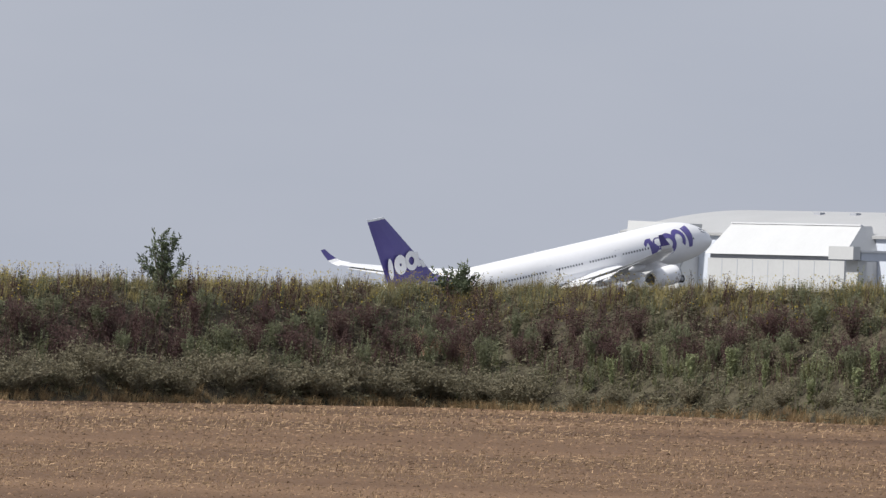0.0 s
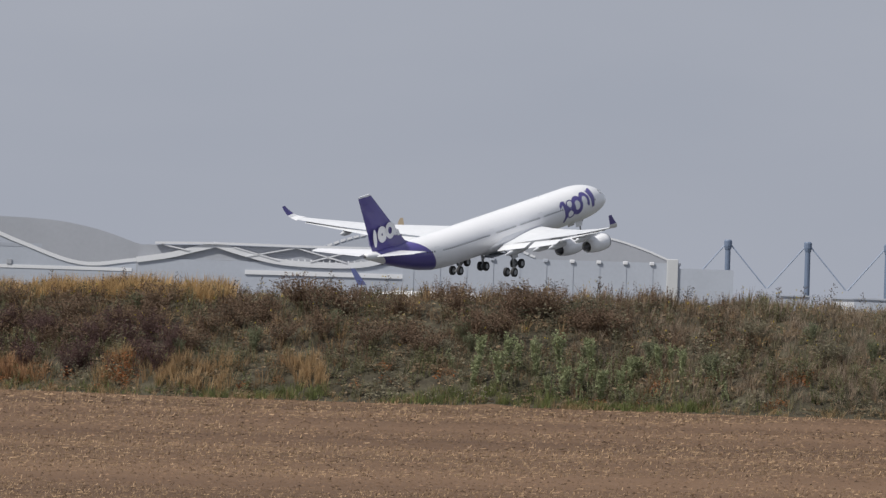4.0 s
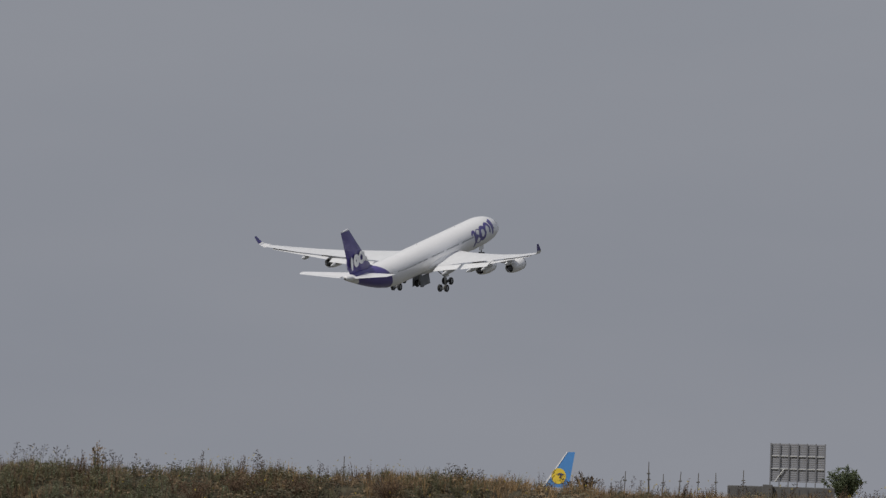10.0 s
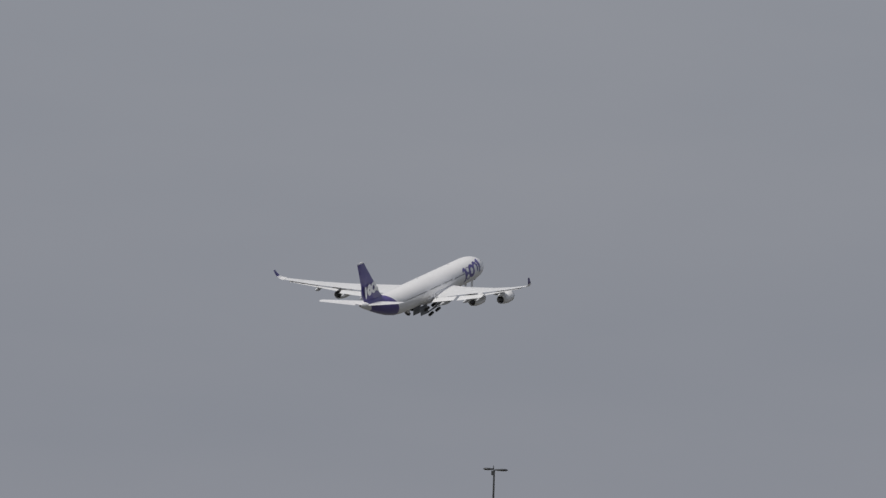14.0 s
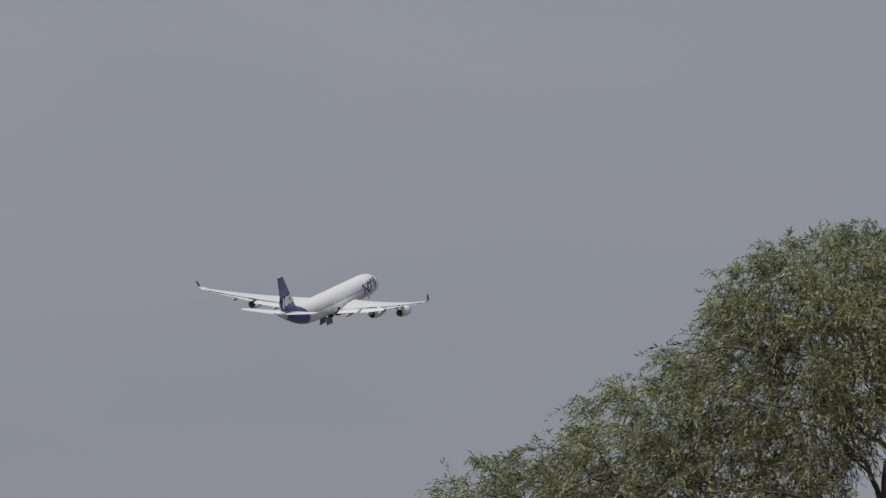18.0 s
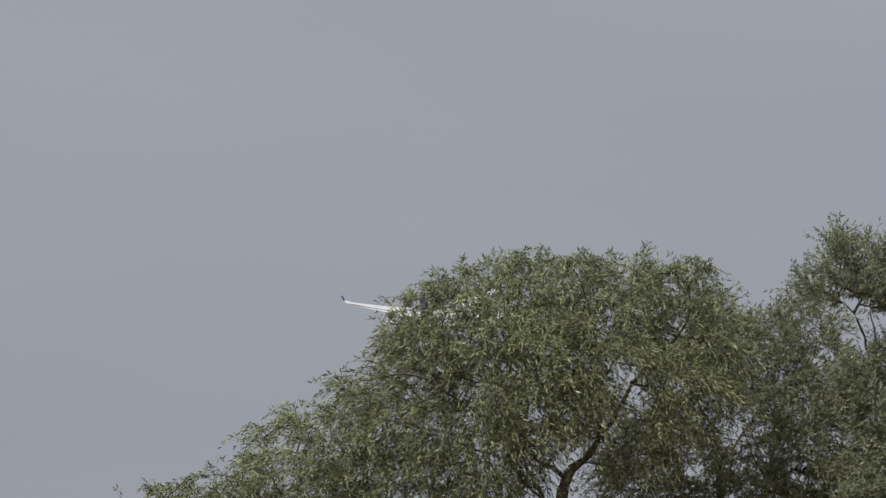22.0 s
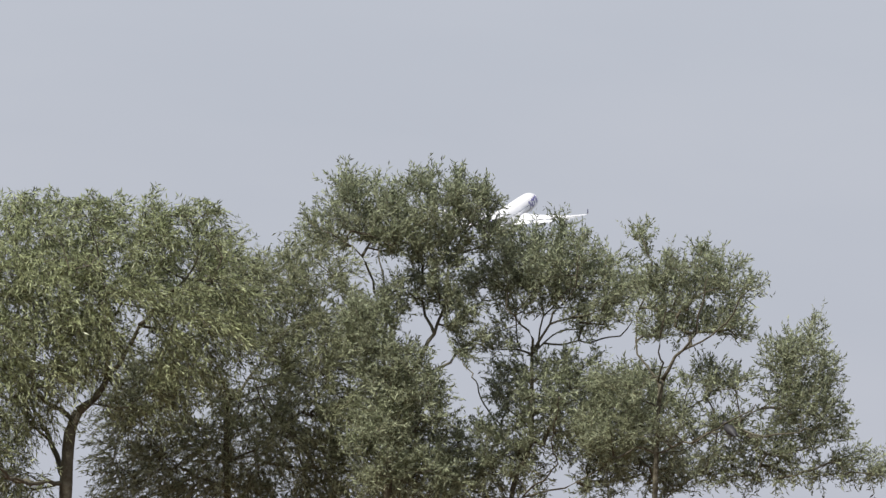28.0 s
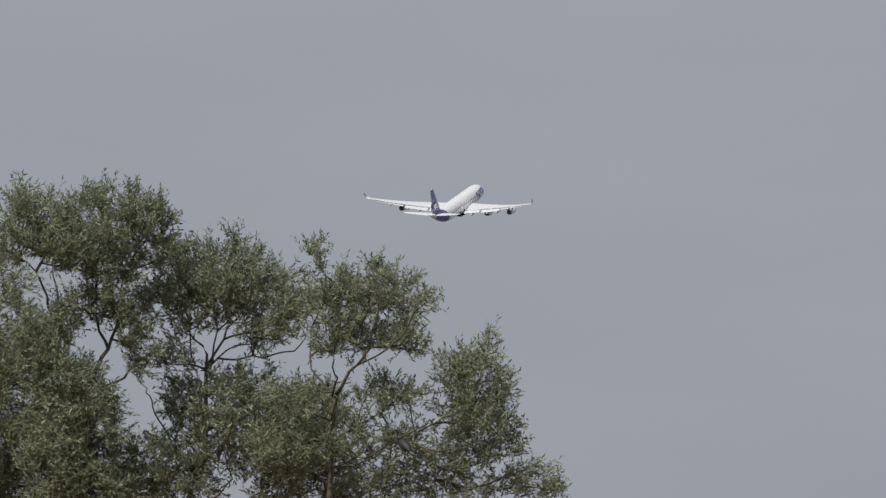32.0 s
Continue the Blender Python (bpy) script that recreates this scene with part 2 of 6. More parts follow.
# ---- mesh helpers ----
def part(name, bm, mat, parent=None, label="", smooth=False):
    """Links a bmesh as one mesh object, under a thing or part."""
    me = bpy.data.meshes.new(name)
    bm.to_mesh(me)
    bm.free()
    for m in (mat if isinstance(mat, (list, tuple)) else [mat]):
        me.materials.append(m)
    if smooth:
        me.polygons.foreach_set("use_smooth", [True] * len(me.polygons))
    ob = new(name, me)
    if parent:
        ob.parent = parent
    if label:
        tagged(ob, label)
    return ob


def mesh_from(name, verts, faces, mat, parent=None, smooth=False):
    me = bpy.data.meshes.new(name)
    me.from_pydata(verts, [], faces)
    for m in (mat if isinstance(mat, (list, tuple)) else [mat]):
        me.materials.append(m)
    if smooth:
        me.polygons.foreach_set("use_smooth", [True] * len(me.polygons))
    ob = new(name, me)
    if parent:
        ob.parent = parent
    return ob


def tris_mesh(name, v, f, mat, parent=None, smooth=False):
    """A big mesh from numpy arrays: v (n,3), f (m,3 or 4)."""
    me = bpy.data.meshes.new(name)
    k = f.shape[1]
    me.vertices.add(len(v))
    me.vertices.foreach_set("co", np.ascontiguousarray(v, dtype=np.float32).ravel())
    me.loops.add(f.size)
    me.loops.foreach_set("vertex_index", np.ascontiguousarray(f, dtype=np.int32).ravel())
    me.polygons.add(len(f))
    me.polygons.foreach_set("loop_start", np.arange(0, f.size, k, dtype=np.int32))
    if smooth:
        me.polygons.foreach_set("use_smooth", np.ones(len(f), dtype=bool))
    me.materials.append(mat)
    me.update(calc_edges=True)
    ob = new(name, me)
    if parent:
        ob.parent = parent
    return ob


def box(bm, x0, x1, y0, y1, z0, z1, bevel=0.0):
    m = Matrix.Translation(((x0 + x1) / 2, (y0 + y1) / 2, (z0 + z1) / 2)) @ Matrix.Diagonal((x1 - x0, y1 - y0, z1 - z0, 1))
    vs = bmesh.ops.create_cube(bm, size=1, matrix=m)["verts"]
    if bevel:
        bmesh.ops.bevel(bm, geom=list({e for v in vs for e in v.link_edges}), offset=bevel, segments=1, affect="EDGES")
    return bm


def tube(bm, path, radii, n=8, cap=True):
    """Rings of n points along a path."""
    path = [Vector(p) for p in path]
    rings = []
    for i, p in enumerate(path):
        d = (path[min(i + 1, len(path) - 1)] - path[max(i - 1, 0)]).normalized()
        a = d.orthogonal().normalized() if abs(d.z) < 0.95 else Vector((1, 0, 0))
        a = (a - d * a.dot(d)).normalized()
        b = d.cross(a)
        r = radii[i] if isinstance(radii, (list, tuple)) else radii
        rings.append([bm.verts.new(p + (a * math.cos(k * math.tau / n) + b * math.sin(k * math.tau / n)) * r) for k in range(n)])
    for r0, r1 in zip(rings, rings[1:]):
        for k in range(n):
            bm.faces.new((r0[k], r0[(k + 1) % n], r1[(k + 1) % n], r1[k]))
    if cap:
        bm.faces.new(rings[0][::-1])
        bm.faces.new(rings[-1])
    return bm


def polar(az, dist, z=0.0):
    """A place from its azimuth (units of PX to the right of +y) and its distance."""
    return Vector((math.sin(az * PX) * dist, math.cos(az * PX) * dist, z))


def height(el, dist):
    """The z of what stands el units above the horizon at that distance."""
    return EYE + math.tan(el * PX) * dist


# ---- the airliner ----
# built along x: the nose at x = 30, y to the left, z up from the fuselage's centreline; s = metres behind the nose
STATIONS = [(0.0, 0.06, -0.75), (0.35, 0.62, -0.70), (0.9, 1.05, -0.62), (1.8, 1.52, -0.48), (2.8, 1.92, -0.34), (4.0, 2.28, -0.21),
            (5.5, 2.57, -0.10), (7.2, 2.75, -0.03), (9.0, 2.82, 0.0), (41.0, 2.82, 0.0), (44.0, 2.80, 0.03), (47.0, 2.64, 0.18),
            (50.0, 2.34, 0.50), (53.0, 1.93, 0.95), (56.0, 1.47, 1.45), (59.0, 0.98, 2.02), (61.0, 0.64, 2.40), (62.1, 0.42, 2.61), (62.5, 0.28, 2.68)]


def section(s):
    """Radius and centre height of the fuselage at s."""
    for (s0, r0, z0), (s1, r1, z1) in zip(STATIONS, STATIONS[1:]):
        if s <= s1:
            k = (s - s0) / (s1 - s0)
            return r0 + (r1 - r0) * k, z0 + (z1 - z0) * k
    return STATIONS[-1][1:]


def skin(s, angle, lift=0.0):
    """A place on the fuselage's skin: angle in degrees up from the right-hand side."""
    r, zc = section(s)
    a = radians(angle)
    return Vector((30 - s, -(r + lift) * math.cos(a), zc + (r + lift) * math.sin(a)))


def loft_wing(bm, ribs, n=9):
    """A wing from ribs (le_x, y, z, chord, thickness ratio, twist z at the rear)."""
    up = [(0.0, 0.0), (0.03, 0.32), (0.12, 0.48), (0.3, 0.5), (0.55, 0.38), (0.8, 0.17), (1.0, 0.02)]
    prof = up + [(c, -0.62 * t) for c, t in up[-2:0:-1]]
    rings = []
    for x, y, z, chord, th, drop in ribs:
        rings.append([bm.verts.new((x - c * chord, y, z + t * th * chord + drop * c)) for c, t in prof])
    for r0, r1 in zip(rings, rings[1:]):
        for k in range(len(prof)):
            bm.faces.new((r0[k], r0[(k + 1) % len(prof)], r1[(k + 1) % len(prof)], r1[k]))
    bm.faces.new(rings[0][::-1])
    bm.faces.new(rings[-1])
    bmesh.ops.recalc_face_normals(bm, faces=bm.faces)
    return bm


def revolve(bm, prof, n=20, centre=(0, 0, 0), squash=1.0):
    """A body of revolution about x; prof: (x, radius)."""
    cx, cy, cz = centre
    rings = [[bm.verts.new((cx + x, cy + r * math.cos(k * math.tau / n), cz + r * squash * math.sin(k * math.tau / n))) for k in range(n)] for x, r in prof]
    for r0, r1 in zip(rings, rings[1:]):
        for k in range(n):
            bm.faces.new((r0[k], r0[(k + 1) % n], r1[(k + 1) % n], r1[k]))
    bmesh.ops.recalc_face_normals(bm, faces=bm.faces)
    return bm


def decal_strip(pts_in, pts_out, lift=0.03):
    """A strip of paint on the skin, between two lines of (s, angle)."""
    bm = bmesh.new()
    a = [bm.verts.new(skin(s, g, lift)) for s, g in pts_in]
    b = [bm.verts.new(skin(s, g, lift)) for s, g in pts_out]
    for k in range(len(a) - 1):
        bm.faces.new((a[k], a[k + 1], b[k + 1], b[k]))
    bmesh.ops.recalc_face_normals(bm, faces=bm.faces)
    return bm


def ring_lines(s, g, ws, wg, hole, lean=0.0, start=0, stop=360, n=28, shift=0.0):
    out, inn = [], []
    for k in range(n + 1):
        a = radians(start + (stop - start) * k / n)
        c, d = math.cos(a), math.sin(a)
        out.append((s - ws * c - lean * wg * d, g + wg * d))
        inn.append((s - ws * hole * c - lean * wg * hole * d - shift, g + wg * hole * d))
    return inn, out


def make_wing(plane, side):
    y = lambda v: v * side
    bm = bmesh.new()
    loft_wing(bm, [(10.8, y(2.0), -1.75, 12.2, 0.15, 0.0), (8.6, y(5.5), -1.4, 10.4, 0.13, 0.1), (6.0, y(9.3), -0.85, 8.3, 0.12, 0.2),
                   (0.2, y(17.0), 0.45, 5.9, 0.11, 0.35), (-4.0, y(23.0), 1.65, 4.3, 0.10, 0.35), (-7.7, y(28.6), 3.0, 2.6, 0.09, 0.25)])
    wing = part("wing", bm, WINGGREY, plane, "pale grey swept wing", smooth=False)
    # winglet
    bm = bmesh.new()
    loft_wing(bm, [(-7.7, y(28.6), 3.1, 2.6, 0.09, 0.0), (-8.75, y(29.35), 3.55, 1.95, 0.08, 0.0), (-9.35, y(29.62), 3.95, 1.65, 0.075, 0.0)])
    part("winglet_root", bm, WHITE, wing, "white curved winglet root")
    bm = bmesh.new()
    loft_wing(bm, [(-9.36, y(29.63), 3.96, 1.64, 0.075, 0.0), (-10.2, y(29.85), 4.7, 1.2, 0.07, 0.0), (-10.9, y(30.02), 5.45, 0.8, 0.06, 0.0)])
    part("winglet", bm, PURPLE, wing, "dark purple upturned winglet")
    # flaps, drooped behind the trailing edge
    for y0, y1, x0, x1, z0, z1, c0, c1 in ((3.2, 8.9, -1.0, -2.1, -1.65, -1.0, 2.6, 2.3), (9.6, 16.8, -2.2, -5.5, -0.9, 0.35, 2.2, 1.7)):
        bm = bmesh.new()
        loft_wing(bm, [(x0, y(y0), z0, c0, 0.12, -0.55), (x1, y(y1), z1, c1, 0.12, -0.4)])
        part("flap", bm, WINGGREY, wing, "grey flap lowered for take-off")
    bm = bmesh.new()
    loft_wing(bm, [(-5.75, y(17.4), 0.52, 1.4, 0.12, -0.1), (-9.0, y(27.4), 2.75, 0.9, 0.12, -0.05)])
    part("aileron", bm, WINGGREY, wing)
    # slats in front of the leading edge
    for (x0, y0, z0), (x1, y1, z1) in (((9.9, 4.2, -1.65), (6.7, 8.7, -1.1)), ((6.2, 10.2, -0.85), (-0.9, 18.0, 0.55)), ((-1.6, 20.2, 1.0), (-7.3, 28.0, 2.85))):
        bm = bmesh.new()
        loft_wing(bm, [(x0 + 0.35, y(y0), z0 - 0.12, 1.3, 0.2, 0.25), (x1 + 0.25, y(y1), z1 - 0.08, 0.8, 0.2, 0.18)])
        part("slat", bm, WHITE, wing)
    # flap-track fairings
    for yy, xx, zz, ln in ((6.3, 0.6, -2.25, 6.4), (12.2, -1.3, -1.3, 5.6), (16.0, -3.2, -0.6, 5.0), (21.6, -5.8, 0.85, 3.2)):
        bm = bmesh.new()
        revolve(bm, [(0, 0.02), (-0.1 * ln, 0.24), (-0.35 * ln, 0.36), (-0.65 * ln, 0.33), (-0.9 * ln, 0.16), (-ln, 0.02)], 10, (xx, y(yy), zz), 1.35)
        part("flap_fairing", bm, WINGGREY, wing, smooth=True)
    # engines
    for yy, xf, zc in ((9.37, 8.9, -3.4), (19.25, 2.1, -1.3)):
        bm = bmesh.new()
        revolve(bm, [(-0.9, 0.95), (-0.25, 1.0), (0.0, 1.08), (-0.12, 1.18), (-0.8, 1.27), (-2.0, 1.28), (-3.4, 1.16), (-4.9, 0.86), (-4.9, 0.80), (-3.8, 0.9)], 28, (xf, y(yy), zc))
        nac = part("engine", bm, WHITE, wing, "white engine nacelle", smooth=True)
        bm = bmesh.new()
        revolve(bm, [(0.06, 1.07), (-0.04, 1.16), (-0.3, 1.225)], 28, (xf, y(yy), zc))
        part("intake_lip", bm, STEEL, nac, "bare metal intake lip", smooth=True)
        bm = bmesh.new()
        revolve(bm, [(-0.9, 0.96), (-0.9, 0.3), (-0.5, 0.02)], 20, (xf, y(yy), zc))
        part("fan", bm, DARKGREY, nac)
        bm = bmesh.new()
        revolve(bm, [(-3.9, 0.9), (-4.2, 0.5), (-5.3, 0.32), (-5.9, 0.02)], 20, (xf, y(yy), zc))
        part("exhaust_cone", bm, DARKGREY, nac, "dark exhaust cone", smooth=True)
        bm = bmesh.new()
        loft_wing(bm, [(xf - 0.9, y(yy), zc + 1.15, 5.2, 0.085, 0.0), (xf - 2.6, y(yy), zc + 1.75, 5.6, 0.08, 0.0), (xf - 3.9, y(yy), zc + 2.05, 4.6, 0.07, 0.0)])
        part("pylon", bm, WHITE, nac)
    return wing


def wheel(parent, x, y, z, r=0.70, w=0.5):
    bm = bmesh.new()
    m = Matrix.Translation((x, y, z)) @ Matrix.Rotation(math.pi / 2, 4, "Z")
    prof = [(-w / 2, r * 0.55), (-w / 2, r * 0.86), (-w * 0.36, r), (w * 0.36, r), (w / 2, r * 0.86), (w / 2, r * 0.55)]
    revolve(bm, prof, 18)
    bmesh.ops.transform(bm, matrix=m, verts=bm.verts)
    t = part("wheel", bm, RUBBER, parent, smooth=False)
    bm = bmesh.new()
    revolve(bm, [(-w * 0.4, 0.01), (-w * 0.4, r * 0.56), (w * 0.4, r * 0.56), (w * 0.4, 0.01)], 14)
    bmesh.ops.transform(bm, matrix=m, verts=bm.verts)
    part("hub", bm, STEEL, t)


def make_gears(plane):
    """The undercarriage legs; each turns up about its hinge. Returns them with their hinges."""
    gears = []
    for side in (1, -1):
        bm = bmesh.new()
        tube(bm, [(0, 0, 0.3), (0, 0, -1.4), (0, 0, -1.42), (0, 0, -3.0)], [0.28, 0.26, 0.19, 0.17], 10)
        leg = part("main_gear", bm, STEEL, plane, "four-wheel main landing gear leg", smooth=False)
        leg.location = (-2.0, 5.0 * side, -2.0)
        bm = bmesh.new()
        tube(bm, [(1.3, 0, -3.0 + 0.62), (-1.3, 0, -3.0 - 0.62)], 0.17, 8)
        part("bogie_beam", bm, STEEL, leg)
        bm = bmesh.new()
        tube(bm, [(0.0, 0, -1.5), (0.2, -2.0 * side, -0.1)], 0.11, 8)
        part("side_stay", bm, STEEL, leg)
        bm = bmesh.new()
        tube(bm, [(0.25, 0, -1.2), (0.55, 0, -1.9), (0.22, 0, -2.5)], 0.08, 6)
        part("torque_link", bm, STEEL, leg)
        bm = bmesh.new()
        box(bm, -0.75, 0.7, 0.45 * side - 0.04, 0.45 * side + 0.04, -1.5, 0.2, 0.03)
        part("leg_door", bm, WINGGREY, leg, "pale leg door")
        for dx, dz in ((1.0, 0.48), (-1.0, -0.48)):
            for dy in (-0.7, 0.7):
                wheel(leg, dx, dy, -3.0 + dz)
        gears.append(leg)
    bm = bmesh.new()
    tube(bm, [(0, 0, 0.4), (0, 0, -1.0), (0, 0, -2.1)], [0.24, 0.2, 0.16], 10)
    centre = part("centre_gear", bm, STEEL, plane, "two-wheel centre landing gear leg")
    centre.location = (-2.9, 0, -2.6)
    bm = bmesh.new()
    tube(bm, [(0, -0.75, -2.1), (0, 0.75, -2.1)], 0.12, 8)
    part("axle", bm, STEEL, centre)
    bm = bmesh.new()
    tube(bm, [(0, 0, -1.2), (1.6, 0, -0.1)], 0.1, 8)
    part("drag_stay", bm, STEEL, centre)
    for dy in (-0.5, 0.5):
        wheel(centre, 0, dy, -2.1)
    bm = bmesh.new()
    tube(bm, [(0, 0, 0.5), (0, 0, -1.3), (0, 0, -2.3)], [0.17, 0.14, 0.1], 10)
    nose = part("nose_gear", bm, STEEL, plane, "two-wheel nose landing gear leg")
    nose.location = (23.2, 0, -2.5)
    bm = bmesh.new()
    tube(bm, [(0, -0.5, -2.3), (0, 0.5, -2.3)], 0.08, 8)
    part("axle", bm, STEEL, nose)
    bm = bmesh.new()
    tube(bm, [(0, 0, -1.2), (1.3, 0, 0.0)], 0.07, 8)
    part("drag_stay", bm, STEEL, nose)
    for dy in (-0.36, 0.36):
        wheel(nose, 0, dy, -2.3, 0.52, 0.34)
    for dy in (-0.75, 0.75):
        bm = bmesh.new()
        box(bm, -2.2, -0.4, dy - 0.03, dy + 0.03, -1.0, 0.15, 0.02)
        part("nose_gear_door", bm, WHITE, nose, "white nose gear door")
    # belly doors, hinged beside the keel
    doors = []
    for side in (1, -1):
        bm = bmesh.new()
        box(bm, -1.9, 1.9, -0.04, 0.04, -2.0, 0.0, 0.03)
        d = part("gear_bay_door", bm, DOORGREY, plane, "dark grey belly gear-bay door")
        d.location = (-2.3, 0.75 * side, -3.15)
        doors.append(d)
    return gears, centre, nose, doors


def make_airliner():
    plane = new("airliner")
    tagged(plane, "white four-engined airliner with a purple fin, climbing after take-off", "airplane")
    # fuselage: white, purple round the tail
    bm = bmesh.new()
    n = 40
    ss = [s for s, _, _ in STATIONS if s <= 9] + list(np.arange(11, 46, 2.0)) + [46, 47, 48, 49, 49.6, 50.2, 51, 52, 53, 54, 55, 56, 57, 58, 58.6, 59.2] + [60.2, 61.0, 61.6, 62.1, 62.5]
    rings = []
    for s in ss:
        # the rings bend towards the slanting edges of the purple band
        near = float(np.interp(s, [46.0, 50.2, 55.0], [0, 1, 0]))
        far = float(np.interp(s, [56.0, 59.2, 61.5], [0, 1, 0]))
        row = []
        for k in range(n):
            a = k * math.tau / n
            v = math.sin(a)
            q = s + near * (-1.6 * (1 - v) + 1.5 * max(0.0, v) ** 2) + far * v
            r, zc = section(q)
            row.append(bm.verts.new((30 - q, r * math.cos(a), zc + r * math.sin(a))))
        rings.append(row)
    for i in range(len(ss) - 1):
        sm = (ss[i] + ss[i + 1]) / 2
        for k in range(n):
            f = bm.faces.new((rings[i][k], rings[i][(k + 1) % n], rings[i + 1][(k + 1) % n], rings[i + 1][k]))
            f.material_index = 1 if 50.2 < sm < 59.2 else 0
    bm.faces.new(rings[-1])
    bmesh.ops.recalc_face_normals(bm, faces=bm.faces)
    body = part("fuselage", bm, (WHITE, PURPLE), plane, "glossy white fuselage with a purple tail band", smooth=True)
    # belly fairing
    bm = bmesh.new()
    revolve(bm, [(0, 0.1), (-1.5, 1.5), (-4, 2.6), (-8, 3.0), (-13, 3.0), (-16, 2.4), (-18.5, 1.0), (-19.5, 0.1)], 28, (12.5, 0, -1.35), 0.66)
    part("belly_fairing", bm, WHITE, body, smooth=True)
    # cabin windows and doors on the right-hand side
    bm = bmesh.new()
    skip = (7.0, 20.5, 33.5, 47.4)
    for k in range(84):
        s = 5.9 + k * 0.53
        if any(abs(s - d) < 0.75 for d in skip) or 8.0 < s < 13.9 or 26.2 < s < 27.4:
            continue
        vs = [bm.verts.new(skin(s + a, 8.5 + b, 0.02)) for a, b in ((-0.11, -2.6), (0.11, -2.6), (0.11, 2.6), (-0.11, 2.6))]
        bm.faces.new(vs)
    ob = part("cabin_windows", bm, GLASS_D, body, "row of small dark cabin windows")
    tagged(ob, kind="stuff")
    for s in skip:
        bm = decal_strip([(s - 0.5, -14), (s - 0.5, 4), (s - 0.5, 24), (s + 0.5, 24), (s + 0.5, -14), (s - 0.5, -14)],
                         [(s - 0.43, -12.5), (s - 0.43, 4), (s - 0.43, 22.5), (s + 0.43, 22.5), (s + 0.43, -12.5), (s - 0.43, -12.5)], 0.015)
        part("cabin_door", bm, WINGGREY, body, "outlined cabin door")
    # cockpit panes
    for s0, s1, g0, g1 in ((2.05, 2.75, 30, 50), (2.8, 3.45, 28, 48), (1.75, 2.2, 52, 72)):
        bm = decal_strip([(s0, g0), (s1, g0 + 3)], [(s0 + 0.2, g1), (s1 + 0.15, g1)], 0.02)
        part("cockpit_pane", bm, GLASS_D, body)
    # painted shapes on the front fuselage: a hooked stroke, a disc, a ring, two strokes
    shapes = [([(15.50, 22), (14.90, 33), (14.20, 34)], [(15.30, 12), (14.80, 22), (14.10, 20)]),
              ([(14.70, 34), (14.50, 10), (14.30, -14), (14.60, -32)], [(13.95, 34), (13.75, 10), (13.60, -18), (14.20, -38)]),
              ring_lines(12.75, 4, 1.35, 29, 0.06), ring_lines(10.90, 9, 1.45, 30, 0.50), ring_lines(8.85, 14, 1.30, 31, 0.52, 0.0, -40, 185),
              ([(7.70, 44), (7.20, 16), (7.00, -12)], [(6.20, 56), (6.00, 20), (6.30, -12)])]
    shapes = [tuple([(p0[0] + (p1[0] - p0[0]) * k / 6, p0[1] + (p1[1] - p0[1]) * k / 6) for p0, p1 in zip(ln, ln[1:]) for k in range(6)] + [ln[-1]] for ln in pair) for pair in shapes]
    for inn, out in shapes:
        part("painted_shape", decal_strip(inn, out), PURPLE, body, "purple painted livery shape")
    for s in (17.0, 33.0):
        a = skin(s, 90)
        part("roof_aerial", tube(bmesh.new(), [a, a + Vector((-0.12, 0, 0.26))], [0.1, 0.03], 6), WINGGREY, body)
    # fin
    bm = bmesh.new()
    fin_ribs = [(-20.2, 2.35, 9.6), (-22.2, 3.2, 8.4), (-29.55, 11.40, 3.20)]

    def fin_loft(bm, ribs, th=0.05, lift=0.0):
        up = [(0.0, 0.0), (0.04, 0.4), (0.2, 0.5), (0.5, 0.45), (0.8, 0.2), (1.0, 0.03)]
        prof = up + [(c, -t) for c, t in up[-2:0:-1]]
        rr = [[bm.verts.new((x - c * ch, t * (th * ch) + (lift if t > 0 else -lift), z)) for c, t in prof] for x, z, ch in ribs]
        for r0, r1 in zip(rr, rr[1:]):
            for k in range(len(prof)):
                bm.faces.new((r0[k], r0[(k + 1) % len(prof)], r1[(k + 1) % len(prof)], r1[k]))
        bm.faces.new(rr[0][::-1])
        bm.faces.new(rr[-1])
        bmesh.ops.recalc_face_normals(bm, faces=bm.faces)
        return bm

    fin = part("fin", fin_loft(bm, fin_ribs, 0.085), PURPLE, plane, "purple tail fin")
    part("fin_cap", fin_loft(bmesh.new(), [(-29.55, 11.40, 3.20), (-29.85, 11.66, 2.90)], 0.085), WHITE, fin, "white fin cap")
    # white painted shapes on the fin: discs and strokes
    for x, z, rx, rz, hole in ((-28.3, 5.25, 1.15, 1.25, 0.16), (-26.25, 5.45, 1.15, 1.25, 0.42), (-30.15, 4.95, 0.45, 1.35, 0.0)):
        bm = bmesh.new()
        for sd in (1, -1):
            inn = [bm.verts.new((x + rx * hole * math.cos(a), sd * 0.47, z + rz * hole * math.sin(a))) for a in np.linspace(0, math.tau, 25)]
            out = [bm.verts.new((x + rx * math.cos(a), sd * 0.47, z + rz * math.sin(a))) for a in np.linspace(0, math.tau, 25)]
            for k in range(24):
                bm.faces.new((inn[k], inn[k + 1], out[k + 1], out[k]))
        bmesh.ops.remove_doubles(bm, verts=bm.verts, dist=0.001)
        part("painted_disc", bm, WHITE, fin, "white painted shape on the fin")
